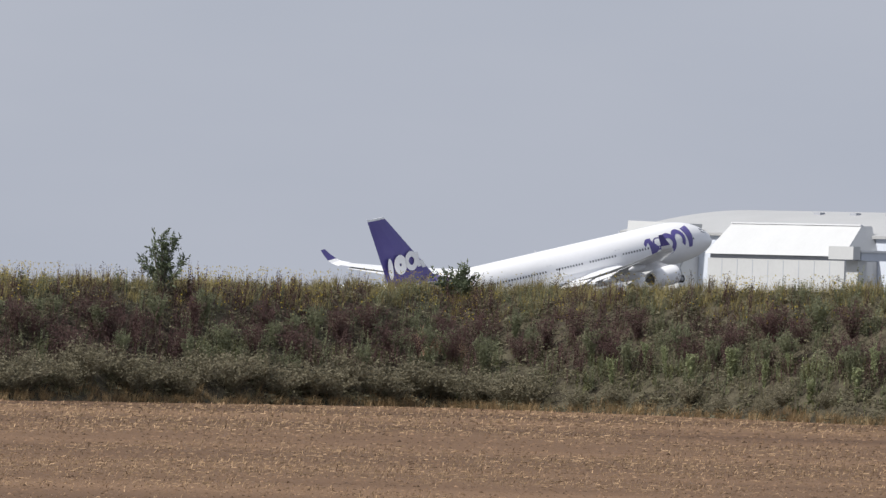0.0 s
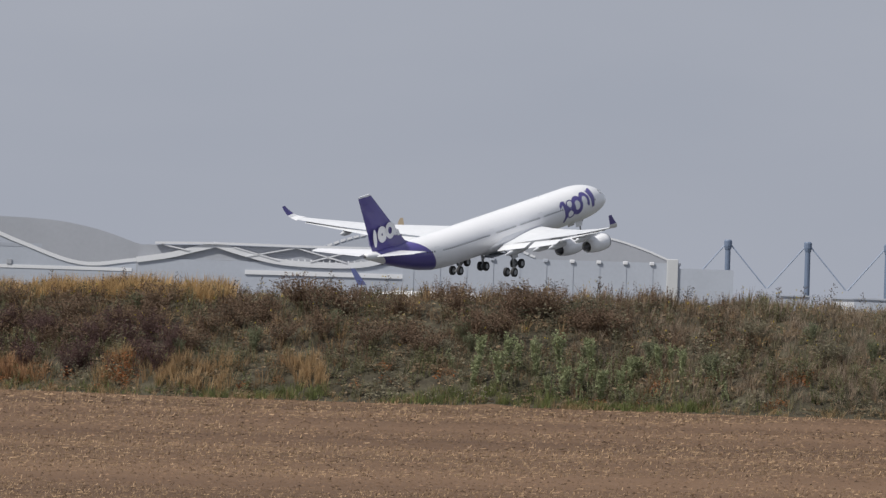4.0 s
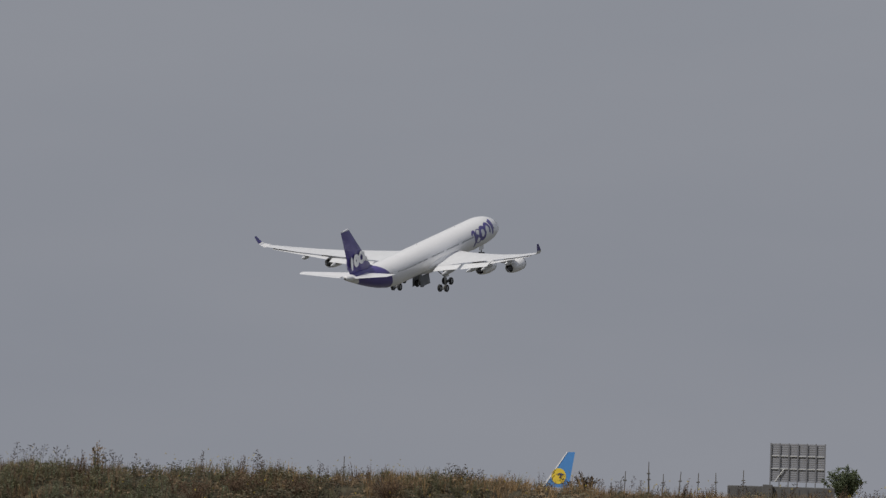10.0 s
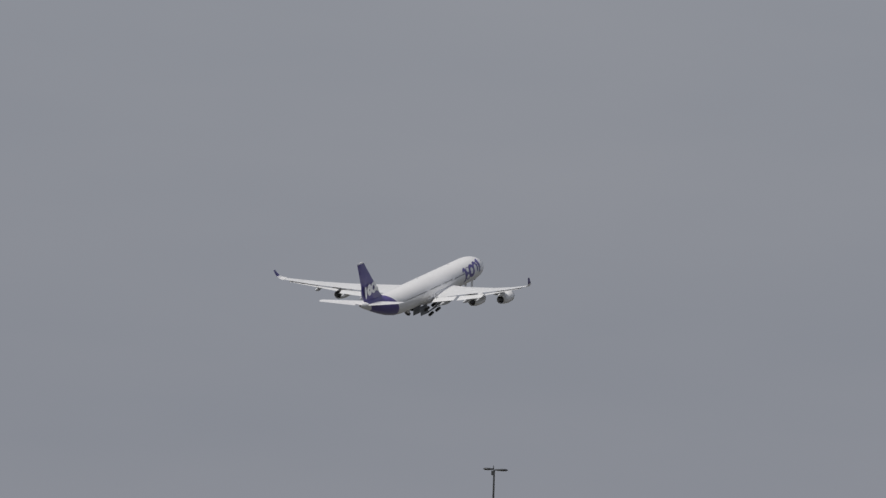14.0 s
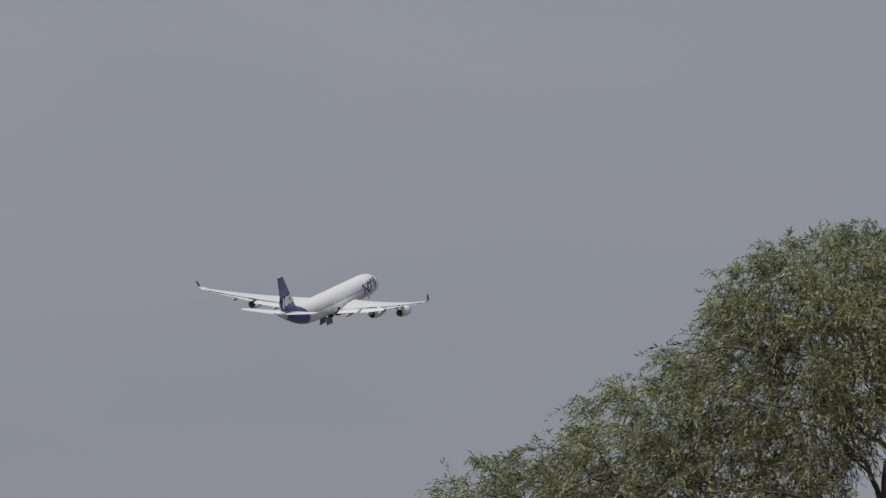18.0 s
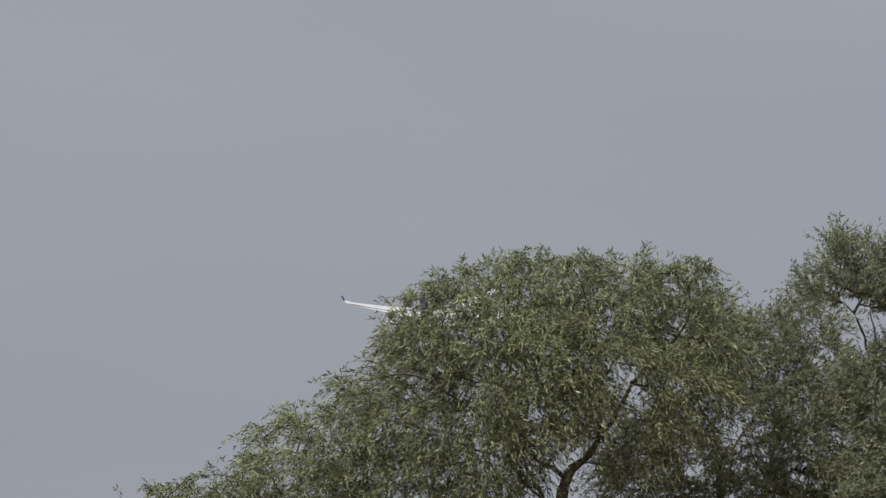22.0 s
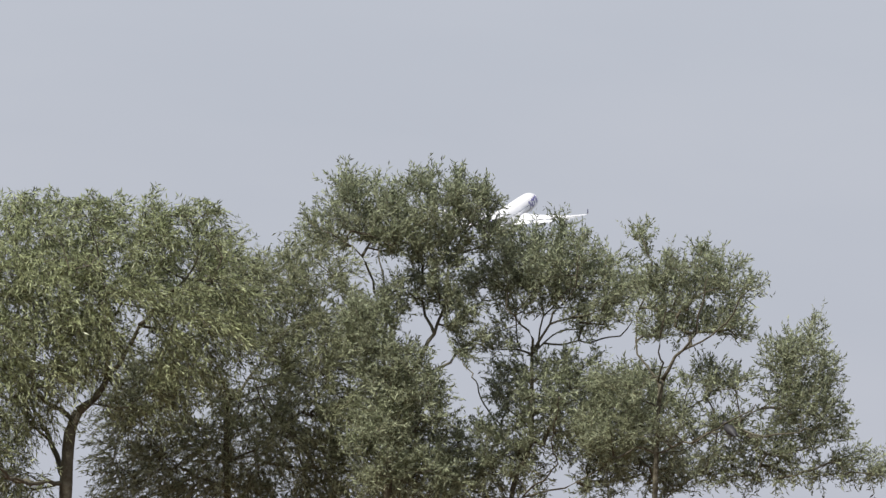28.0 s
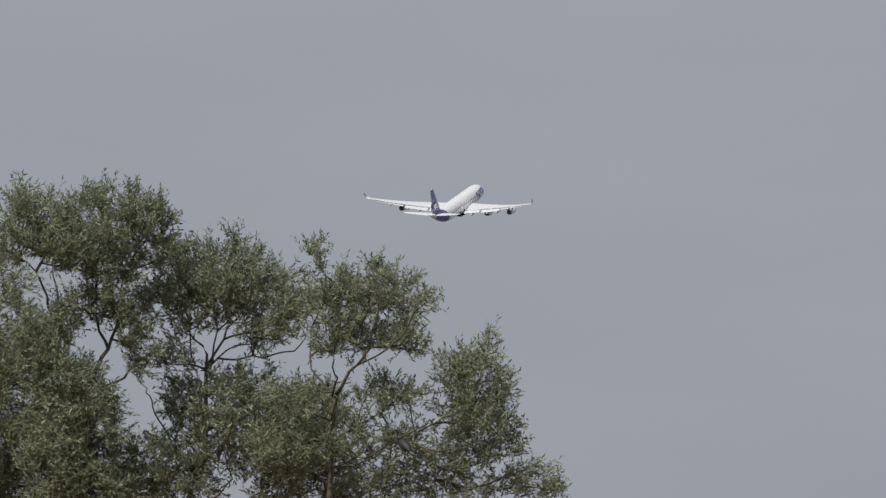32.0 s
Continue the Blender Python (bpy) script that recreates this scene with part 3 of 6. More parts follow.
    for x, z0, z1 in ((-24.85, 4.5, 6.35), (-24.05, 4.3, 5.3)):
        bm = bmesh.new()
        for sd in (1, -1):
            vs = [bm.verts.new((x + a, sd * 0.46, z)) for a, z in ((-0.38, z0), (0.28, z0), (-0.15, z1), (-0.75, z1))]
            bm.faces.new(vs)
        part("painted_stroke", bm, WHITE, fin)
    # stabilizers
    for side in (1, -1):
        bm = bmesh.new()
        loft_wing(bm, [(-24.6, 0.8 * side, 1.95, 5.9, 0.09, 0.5), (-30.3, 9.7 * side, 3.25, 2.1, 0.08, 0.2)])
        stab = part("stabilizer", bm, WHITE, plane, "white horizontal stabilizer")
        bm = bmesh.new()
        loft_wing(bm, [(-30.35, 1.6 * side, 2.56, 1.5, 0.1, 0.0), (-32.25, 9.4 * side, 3.42, 0.75, 0.1, 0.0)])
        part("elevator", bm, WINGGREY, stab)
    bm = bmesh.new()
    revolve(bm, [(-62.4 + 30, 0.26), (-62.7 + 30, 0.16), (-62.7 + 30, 0.01)], 14, (0, 0, 2.68))
    part("tail_cone_exhaust", bm, DARKGREY, plane, "dark tail exhaust", smooth=False)
    for sd in (1, -1):
        make_wing(plane, sd)
    return plane, make_gears(plane)


AIRLINER, (MAIN_GEARS, CENTRE_GEAR, NOSE_GEAR, BAY_DOORS) = make_airliner()


# ---- the land: one sheet of field, bank and airfield ----
def along(knots, a):
    """A smooth line through (azimuth, value) knots."""
    return float(np.interp(a, [k[0] for k in knots], [k[1] for k in knots]))


CREST = [(-2500, 46), (-800, 44), (0, 53), (700, 65), (940, 85), (1065, 76), (1216, 28), (1290, 2), (1500, -4), (2100, 1), (2900, 11), (3300, 8),
         (3600, 5), (4100, 17), (5600, 17), (5780, 15), (5860, 7), (5950, -1), (6100, -6), (9000, -10)]
# distance of the bank's foot along the field
FOOT = [(-2500, 279), (-784, 279), (0, 296), (400, 291), (749, 282), (1500, 271), (2005, 266), (2300, 261), (3570, 256), (9000, 256)]


def foot(az):
    return along(FOOT, az)


def bank_top(az):
    """z of the bank's earth at its crest; its growth stands a third of a metre above."""
    return EYE + (along(CREST, az) - 24) * PX * (foot(az) + 9)


def smooth01(k):
    k = min(1.0, max(0.0, k))
    return k * k * (3 - 2 * k)


def land(x, y):
    r, az = math.hypot(x, y), math.atan2(x, y) / PX
    base = foot(az) + 1.2 * noise.noise((az * 0.004, 0, 3.0)) + 0.5 * noise.noise((az * 0.02, 5, 0))
    top = bank_top(az) + 0.16 * noise.noise((az * 0.01, 2.0, 0))
    k = (r - base) / 9.0
    if k <= 0:
        return 0.0
    if k < 1:
        low = 0.35 * top * smooth01(k / 0.3) + 0.65 * top * smooth01((k - 0.25) / 0.75)
        return low + 0.12 * noise.noise((az * 0.015, r * 0.5, 0)) * math.sin(k * math.pi)
    back = 1.75 + (top - 1.75) * (1 - smooth01((r - base - 12) / 30))
    return back + (1.3 - back) * smooth01((r - 700) / 400) - 3.4 * smooth01((r - 1600) / 150)


def make_ground():
    rs = [0.0, 3, 8, 20, 40, 70, 100] + list(np.arange(120, 262, 2.0)) + list(np.arange(262, 292, 0.6)) + [293, 296, 300, 306, 314, 324, 340, 370, 420, 500, 620, 800, 1000, 1250, 1500, 1900, 2400, 3100, 4000, 4800]
    azs = list(np.arange(-3000, 11600, 55.0))
    wide = [v for v in np.arange(radians(-178) / PX, -3000, 1500)] + azs + [v for v in np.arange(12000, radians(178) / PX, 1500)]
    v, f, mats = [], [], []
    na = len(wide)
    for rs_r in rs:
        for a in wide:
            shift = (foot(a) - 279) * smooth01((rs_r - 150) / 100) * (1 - smooth01((rs_r - 315) / 105))
            r = rs_r + shift
            x, y = math.sin(a * PX) * r, math.cos(a * PX) * r
            v.append((x, y, land(x, y) - (0.0 if r > 60 else 0.0)))
    for i in range(len(rs) - 1):
        for j in range(na):
            f.append((i * na + j, i * na + (j + 1) % na, (i + 1) * na + (j + 1) % na, (i + 1) * na + j))
            r = rs[i]
            mats.append(0 if r < 278.5 else (1 if r < 296 else (2 if r < 900 else 3)))
    ob = mesh_from("ground", v, f, (SOIL, BANKSOIL, DRYGROUND, APRON), smooth=True)
    ob.data.polygons.foreach_set("material_index", mats)
    ob.data.flip_normals()
    tagged(ob, "brown stubble field rising to an overgrown bank, airfield beyond", "ground", kind="structure")


DRYGROUND = material("dry_grassland", (0.22, 0.18, 0.09), 0.95, vary=0.2, scale=0.05, fine=1.0, second=(0.15, 0.13, 0.07), spec=0.1)
APRON = material("airfield_tarmac", (0.10, 0.10, 0.11), 0.9, vary=0.15, scale=0.01, fine=0.2, second=(0.13, 0.13, 0.10), spec=0.2)
make_ground()


# ---- the airport, seen over the bank ----
FAR_Z = -2.1     # the aprons


class Place:
    """A frame across the line of sight: right metres, up metres and depth at an azimuth and distance."""

    def __init__(self, az, dist):
        self.o = polar(az, dist)
        self.az, self.dist = az, dist
        self.turn = -az * PX

    def x(self, az):
        return (az - self.az) * PX * self.dist

    def z(self, el):
        return height(el, self.dist)

    def put(self, ob):
        ob.matrix_world = Matrix.Translation(self.o) @ Matrix.Rotation(self.turn, 4, "Z")
        return ob


def slab(profile, d0, d1, z_low=None):
    """An outline of (x, z) pushed through from depth d0 to d1; z_low closes it at the bottom."""
    bm = bmesh.new()
    pts = list(profile)
    if z_low is not None:
        pts = [(pts[0][0], z_low)] + pts + [(pts[-1][0], z_low)]
    a = [bm.verts.new((x, d0, z)) for x, z in pts]
    b = [bm.verts.new((x, d1, z)) for x, z in pts]
    bm.faces.new(a)
    bm.faces.new(b[::-1])
    for k in range(len(pts)):
        bm.faces.new((a[k], b[k], b[(k + 1) % len(pts)], a[(k + 1) % len(pts)]))
    bmesh.ops.recalc_face_normals(bm, faces=bm.faces)
    return bm


def curve_through(pts, n=36):
    """A smooth line through a few (az, el) points."""
    xs, ys = [p[0] for p in pts], [p[1] for p in pts]
    out = []
    for k in range(n + 1):
        x = xs[0] + (xs[-1] - xs[0]) * k / n
        i = max(0, min(len(xs) - 2, sum(1 for v in xs if v <= x) - 1))
        t = (x - xs[i]) / (xs[i + 1] - xs[i])
        m0 = (ys[i + 1] - ys[max(0, i - 1)]) / (xs[i + 1] - xs[max(0, i - 1)]) * (xs[i + 1] - xs[i])
        j = min(len(xs) - 1, i + 2)
        m1 = (ys[j] - ys[i]) / (xs[j] - xs[i]) * (xs[i + 1] - xs[i])
        y = (2 * t ** 3 - 3 * t ** 2 + 1) * ys[i] + (t ** 3 - 2 * t ** 2 + t) * m0 + (-2 * t ** 3 + 3 * t ** 2) * ys[i + 1] + (t ** 3 - t ** 2) * m1
        out.append((x, y))
    return out


def ribbon(p, pts, thick, d0, d1, n=36):
    """A curved band of constant thickness (in metres)."""
    c = [(p.x(a), p.z(e)) for a, e in curve_through(pts, n)]
    up, lo = [], []
    for k, (x, z) in enumerate(c):
        x0, z0 = c[max(0, k - 1)]
        x1, z1 = c[min(n, k + 1)]
        l = math.hypot(x1 - x0, z1 - z0)
        nx, nz = -(z1 - z0) / l, (x1 - x0) / l
        up.append((x + nx * thick / 2, z + nz * thick / 2))
        lo.append((x - nx * thick / 2, z - nz * thick / 2))
    bm = bmesh.new()
    rows = [[bm.verts.new((x, d, z)) for x, z in line] for line, d in ((up, d0), (up, d1), (lo, d1), (lo, d0))]
    for r0, r1 in zip(rows, rows[1:] + rows[:1]):
        for k in range(n):
            bm.faces.new((r0[k], r0[k + 1], r1[k + 1], r1[k]))
    for k in (0, n):
        bm.faces.new([r[k] for r in rows])
    bmesh.ops.recalc_face_normals(bm, faces=bm.faces)
    return bm


def make_hangar():
    h = new("hangar")
    tagged(h, "large white and grey aircraft hangar with a barrel roof", "hangar")
    D = 2290.0
    c = polar(822, D)
    fwd, right = polar(822, 1.0), Vector((math.cos(822 * PX), -math.sin(822 * PX), 0))
    e1, e2 = (right + fwd).normalized(), (-right + fwd).normalized()   # along the gable, along the side
    h.matrix_world = Matrix(((e1.x, e2.x, 0, c.x), (e1.y, e2.y, 0, c.y), (0, 0, 1, 0), (0, 0, 0, 1)))
    u = D * PX * math.sqrt(2)      # metres on a wall for one unit of azimuth
    gw, sl = 492 * u, 512 * u
    eave, rise = height(148, D) , 5.6
    arc = [(gw * k / 24, eave + rise * math.sin(math.pi * k / 24) ** 0.9) for k in range(25)]
    # gable wall
    bm = bmesh.new()
    pts = [(0, FAR_Z)] + arc + [(gw, FAR_Z)]
    a = [bm.verts.new((x, 0, z)) for x, z in pts]
    b = [bm.verts.new((x, 0.6, z)) for x, z in pts]
    bm.faces.new(a)
    bm.faces.new(b[::-1])
    for k in range(len(pts)):
        bm.faces.new((a[k], b[k], b[(k + 1) % len(pts)], a[(k + 1) % len(pts)]))
    bmesh.ops.recalc_face_normals(bm, faces=bm.faces)
    gable = part("gable_wall", bm, HANGAR_G, h, "blue-grey clad gable with sliding doors")
    for z0, z1, d in ((height(107, D + 30), height(120, D + 30), -0.5),):
        part("gable_rail", box(bmesh.new(), 0.5, gw - 0.5, d, -0.01, z0, z1), HANGAR_R, gable, "blue-grey door girder")
    for k in range(8):
        x0 = gw * k / 8 + 0.6
        part("sliding_door", box(bmesh.new(), x0, x0 + gw / 8 - 1.0, -0.25, -0.01, FAR_Z, height(105, D)), HANGAR_G, gable)
    for k in (0.43, 0.72):
        part("gable_window", box(bmesh.new(), gw * k, gw * k + 5, -0.12, -0.01, height(126, D), height(134, D)), HANGAR_R, gable)
    # roof
    bm = bmesh.new()
    outer = [(x + (0 if 0 < k < 24 else (-0.8 if k == 0 else 0.8)), z + 0.35) for k, (x, z) in enumerate(arc)]
    rows = [[bm.verts.new((x, y, z - dz)) for x, z in outer] for y, dz in ((-1.2, 0), (sl + 1.2, 0), (sl + 1.2, 0.6), (-1.2, 0.6))]
    for r0, r1 in zip(rows, rows[1:] + rows[:1]):
        for k in range(24):
            bm.faces.new((r0[k], r0[k + 1], r1[k + 1], r1[k]))
    for k in (0, 24):
        bm.faces.new([r[k] for r in rows])
    bmesh.ops.recalc_face_normals(bm, faces=bm.faces)
    part("roof", bm, ROOFING, h, "pale barrel roof", smooth=False)
    for y in (30, 41, 52):
        part("roof_vent", box(bmesh.new(), gw * 0.3, gw * 0.3 + 1.5, y, y + 2, eave + rise * 0.78, eave + rise * 0.98), PANEL_D, h)
    # side walls, back
    part("side_wall", box(bmesh.new(), 0.0, 0.6, 0.7, sl, FAR_Z, eave), HANGAR_G, h, "pale blue-grey side wall")
    part("side_wall", box(bmesh.new(), gw - 0.6, gw, 0.7, sl, FAR_Z, eave), HANGAR_G, h)
    part("back_wall", box(bmesh.new(), 0.7, gw - 0.7, sl - 0.6, sl - 0.01, FAR_Z, eave), HANGAR_G, h)

    def side_y(az, x):
        """Metres along the side wall at which something x metres off it shows at that azimuth."""
        k = math.tan((az - 822) * PX)
        return (x * (1 - k) - math.sqrt(2) * k * D) / (1 + k)

    def gable_x(az, y):
        k = math.tan((az - 822) * PX)
        return (y * (1 + k) + math.sqrt(2) * k * D) / (1 - k)

    # block at the far end of the side, its upper storey set back a little and leaning
    y0, y1, d = side_y(453, 0.0), side_y(320, -5.9), D + 46
    low = part("end_block", box(bmesh.new(), -5.9, -0.1, y0, y1, FAR_Z, height(116, d)), PANEL_W, h, "white two-storey end block")
    bm = bmesh.new()
    zl, zu = height(117, d), height(166, d)
    ring0 = [bm.verts.new(p) for p in ((-5.6, y0 + 0.1, zl), (-0.1, y0 + 0.1, zl), (-0.1, y1 - 0.2, zl), (-5.6, y1 - 0.2, zl))]
    ring1 = [bm.verts.new(p) for p in ((-4.3, y0 - 0.9, zu - 0.4), (-0.1, y0 - 0.9, zu - 0.4), (-0.1, y1 + 0.6, zu), (-4.3, y1 + 0.6, zu))]
    bm.faces.new(ring0[::-1])
    bm.faces.new(ring1)
    for k in range(4):
        bm.faces.new((ring0[k], ring0[(k + 1) % 4], ring1[(k + 1) % 4], ring1[k]))
    bmesh.ops.recalc_face_normals(bm, faces=bm.faces)
    part("upper_storey", bm, PANEL_W, low, "white leaning upper storey")
    part("wall_joint", box(bmesh.new(), -5.96, -5.905, (y0 + y1) / 2 - 0.1, (y0 + y1) / 2 + 0.1, FAR_Z, height(115, d)), PANEL_G, low)
    part("end_window", box(bmesh.new(), -2.6, -1.4, y0 - 0.09, y0 - 0.005, height(104, d), height(112, d)), PANEL_D, low)
    # middle annex: upright below, leaning back above a dark recess
    ya, yb = side_y(771, 0.0), side_y(463, -10.6)
    d = D + 15
    zt, zm = height(167, d), height(112, d)
    bm = bmesh.new()
    prof = [(-0.1, zm), (-10.6, zm), (-3.2, zt), (-0.1, zt)]
    a = [bm.verts.new((x, ya + (0.0 if z < zt - 1 else 2.2), z)) for x, z in prof]
    b = [bm.verts.new((x, yb - (0.0 if z < zt - 1 else 0.5), z)) for x, z in prof]
    bm.faces.new(a)
    bm.faces.new(b[::-1])
    for k in range(4):
        bm.faces.new((a[k], b[k], b[(k + 1) % 4], a[(k + 1) % 4]))
    bmesh.ops.recalc_face_normals(bm, faces=bm.faces)
    mid = part("annex_upper", bm, PANEL_W, h, "white annex roof leaning back")
    part("annex_lower", box(bmesh.new(), -9.9, -0.1, ya + 0.3, yb - 0.3, FAR_Z, zm - 0.9), PANEL_W, mid, "white annex wall")
    part("shadow_gap", box(bmesh.new(), -9.5, -0.2, ya + 0.6, yb - 0.6, zm - 0.88, zm - 0.01), PANEL_D, mid, "dark recessed band")
    part("ridge_flashing", box(bmesh.new(), -3.5, -2.9, ya + 2.2, yb - 0.6, zt + 0.01, zt + 0.28), RIM, mid, "bright ridge flashing")
    for k in range(1, 9):
        y = ya + (yb - ya) * k / 9
        part("wall_joint", box(bmesh.new(), -9.94, -9.905, y - 0.08, y + 0.08, FAR_Z, zm - 1.1), PANEL_G, mid)
    # canopies
    x0 = gable_x(740, -3.6)
    x1 = gable_x(838, -3.6)
    can = part("canopy", box(bmesh.new(), x0, x1, -3.6, -0.6, height(106, D), height(120, D)), HANGAR_R, h, "grey canopy before the gable's corner")
    part("canopy_roof", box(bmesh.new(), x0 - 0.4, x1 + 0.4, -3.9, -0.5, height(120.2, D), height(124, D)), RIM, can, "white canopy edge")
    part("canopy_end", box(bmesh.new(), x0 - 2.6, x0 - 0.5, -3.8, 3.6, height(107, D), height(130, D)), PANEL_W, can, "white canopy end")
    part("jamb", box(bmesh.new(), x0 - 0.3, x0 + 2.2, -3.0, 0.6, FAR_Z, height(105.8, D)), PANEL_W, can, "white door jamb")
    d = D + 62
    xr = gable_x(1402, -1.5)
    can = part("canopy", box(bmesh.new(), gw + 0.1, xr, -1.5, 9.0, height(92, d), height(110, d), 0.3), HANGAR_R, h, "grey flat canopy on a steel post")
    part("canopy_roof", box(bmesh.new(), gw + 0.2, gw + (xr - gw) * 0.72, 1.0, 8.0, height(110.2, d), height(117, d)), RIM, can, "white canopy upstand")
    xp = gable_x(1349, 2.0)
    part("canopy_post", tube(bmesh.new(), [(xp, 2, FAR_Z), (xp, 2, height(92, d))], 0.35, 8), RIM, can)
    part("low_annex", box(bmesh.new(), gw + 0.1, gable_x(1374, 1.0), 1.0, 12.0, FAR_Z, height(45, d), 0.1), HANGAR_G, h, "low grey shed")


def make_low_hall():
    p = Place(1545, 2350)
    h = p.put(new("low_hall"))
    tagged(h, "long low white hall with a flat roof", "building")
    part("hall_body", box(bmesh.new(), p.x(1457), p.x(1632), 0, 30, FAR_Z, p.z(64)), HALLWHITE, h)
    part("roof_edge", box(bmesh.new(), p.x(1456), p.x(1633), -0.1, 30.4, p.z(64), p.z(66)), HALLWHITE, h)
    # white boxes added in place of bright glints along the roof edge
    for k in range(7):
        x = p.x(1552 + 11 * k)
        part("roof_edge_box", box(bmesh.new(), x, x + 0.9, -0.32, -0.12, p.z(63.2), p.z(65.2)), RIM, h)
    for a in (1449, 1545):
        q = Place(a, 2200)
        post = q.put(new("floodlight_column"))
        tagged(post, "tall grey floodlight column on the apron", "floodlight", "floodlight columns")
        part("column", tube(bmesh.new(), [(0, 0, FAR_Z), (0, 0, q.z(70))], [0.35, 0.25], 10), PANEL_D, post)
        part("lamp_head", box(bmesh.new(), -0.5, 0.9, -0.4, 0.4, q.z(68), q.z(74), 0.1), PANEL_D, post)


def arch_building(name, label, dist, rim, body_mat, rim_mat, rim_w, depth, low=None, beads=False, rim_depth=0.2):
    p = Place(rim[0][0], dist)
    h = p.put(new(name))
    tagged(h, label, "building")
    line = [(p.x(a), p.z(e)) for a, e in curve_through(rim)]
    body = part("body", slab(line, 0, depth, FAR_Z), body_mat, h)
    if beads:
        pts = curve_through(rim, 34)
        for k, (a, e) in enumerate(pts[:-1]):
            b = pts[k + 1]
            bm = ribbon(p, [(a + (b[0] - a) * 0.1, e + (b[1] - e) * 0.1), (a + (b[0] - a) * 0.85, e + (b[1] - e) * 0.85)], rim_w, -rim_depth, -0.02, 2)
            part("rim_panel", bm, rim_mat, body)
    elif rim_mat:
        part("rim", ribbon(p, rim, rim_w, -rim_depth, -0.02), rim_mat, body, "pale curved roof rim")
    return p, h


def make_terminal():
    # curved hall with a broad white rim, sweeping down to the truss hall
    rim = [(1636, 76), (1700, 95), (1780, 110), (1850, 116), (1930, 109), (2042, 66), (2150, 32), (2248, 41)]
    p, h = arch_building("terminal_hall", "grey glazed terminal hall under a white sweeping rim", 2480, rim, PANEL_G, RIM, 0.85, 40)
    part("sill_band", box(bmesh.new(), p.x(1640), p.x(2240), -0.12, -0.02, p.z(20), p.z(26)), RIM, h, "pale horizontal band")
    part("glazing_band", box(bmesh.new(), p.x(1660), p.x(2080), -0.06, -0.02, p.z(58), p.z(64)), PANEL_B, h)
    for a in (1760, 1830, 1945, 2018):
        part("vent_cowl", box(bmesh.new(), p.x(a), p.x(a) + 1.2, -0.3, -0.13, p.z(26.5), p.z(36), 0.05), PANEL_D, h)
    dome = [(1860, 100), (1920, 109), (1990, 111), (2103, 106), (2180, 92), (2254, 68), (2320, 48)]
    arch_building("domed_hall", "dark-roofed domed hall behind the terminal", 2620, dome, PANEL_D, None, 1, 30)
    # truss hall
    p = Place(2390, 2470)
    h = p.put(new("truss_hall"))
    tagged(h, "glazed pier with a white bow-string roof truss", "building")
    body = part("body", box(bmesh.new(), p.x(2250), p.x(2733), 0, 30, FAR_Z, p.z(44)), PANEL_G, h)
    part("upper_glazing", slab([(p.x(2250), p.z(68)), (p.x(2387), p.z(71)), (p.x(2732), p.z(70))], 0.3, 26, p.z(44.2)), PANEL_D, h, "dark upper glazing")
    part("roof_chord", ribbon(p, [(2280, 72), (2387, 74), (2560, 73), (2732, 74)], 0.5, -0.8, -0.02), RIM, body, "white upper chord")
    part("bow", ribbon(p, [(2248, 41), (2307, 51), (2345, 61), (2387, 72)], 1.3, -0.4, -0.02), RIM, body, "white bowed truss member")
    part("bow", ribbon(p, [(2387, 72), (2440, 57), (2498, 45), (2578, 41), (2648, 44), (2697, 57), (2732, 73)], 1.3, -0.45, -0.03), RIM, body, "white bowed truss member")
    part("end_post", box(bmesh.new(), p.x(2729), p.x(2736), -1.3, -0.1, FAR_Z, p.z(77)), RIM, body, "white end post")
    part("sill_band", box(bmesh.new(), p.x(2440), p.x(2732), -0.3, -0.04, p.z(21), p.z(29)), RIM, body, "white sill band")
    for a, b, c, d in ((2420, 68, 2500, 47), (2440, 52, 2530, 70), (2530, 70, 2620, 46), (2555, 46, 2640, 70), (2630, 70, 2700, 58), (2290, 70, 2340, 60)):
        part("brace", ribbon(p, [(a, b), (c, d)], 0.3, -0.6, -0.04, 2), RIM, body)
    for k in range(14):
        x = p.x(2500 + 11 * k)
        part("mullion", box(bmesh.new(), x, x + 0.35, -0.4, -0.04, p.z(43), p.z(50)), RIM, body)
    # second curved hall, with a beaded rim, and the dome beyond it
    rim = [(2560, 66), (2630, 92), (2713, 108), (2803, 107), (2873, 97), (2954, 66)]
    arch_building("curved_hall", "grey curved hall with a panelled white rim", 2560, rim, PANEL_G, RIM, 0.55, 40, beads=True, rim_depth=0.18)
    dome = [(2800, 92), (2860, 108), (2943, 115), (3003, 116), (3060, 108), (3103, 99), (3150, 84), (3194, 66)]
    arch_building("domed_hall", "dark-roofed domed hall with a pale edge", 2680, dome, PANEL_D, RIM, 0.5, 30, rim_depth=0.15)
    for a, d in ((2882, 2650), (2714, 2650)):
        q = Place(a, d)
        t = q.put(new("roof_tower"))
        tagged(t, "tapered tan roof tower above the halls", "tower", "roof towers")
        part("shaft", slab([(-1.2, q.z(100)), (-0.8, q.z(121)), (-0.3, q.z(129)), (0.4, q.z(129)), (0.9, q.z(104))], -1, 1, FAR_Z), TAN, t)
    # long shed with roof lights
    p = Place(2960, 2440)
    h = p.put(new("pier_building"))
    tagged(h, "long grey pier building with small white roof lights", "building")
    body = part("pier_body", box(bmesh.new(), p.x(2719), p.x(3204), 0, 22, FAR_Z, p.z(63)), PANEL_G, h)
    part("end_block", box(bmesh.new(), p.x(3204.5), p.x(3304), -1.5, 20, FAR_Z, p.z(54)), PANEL_G, h, "lower grey end block")
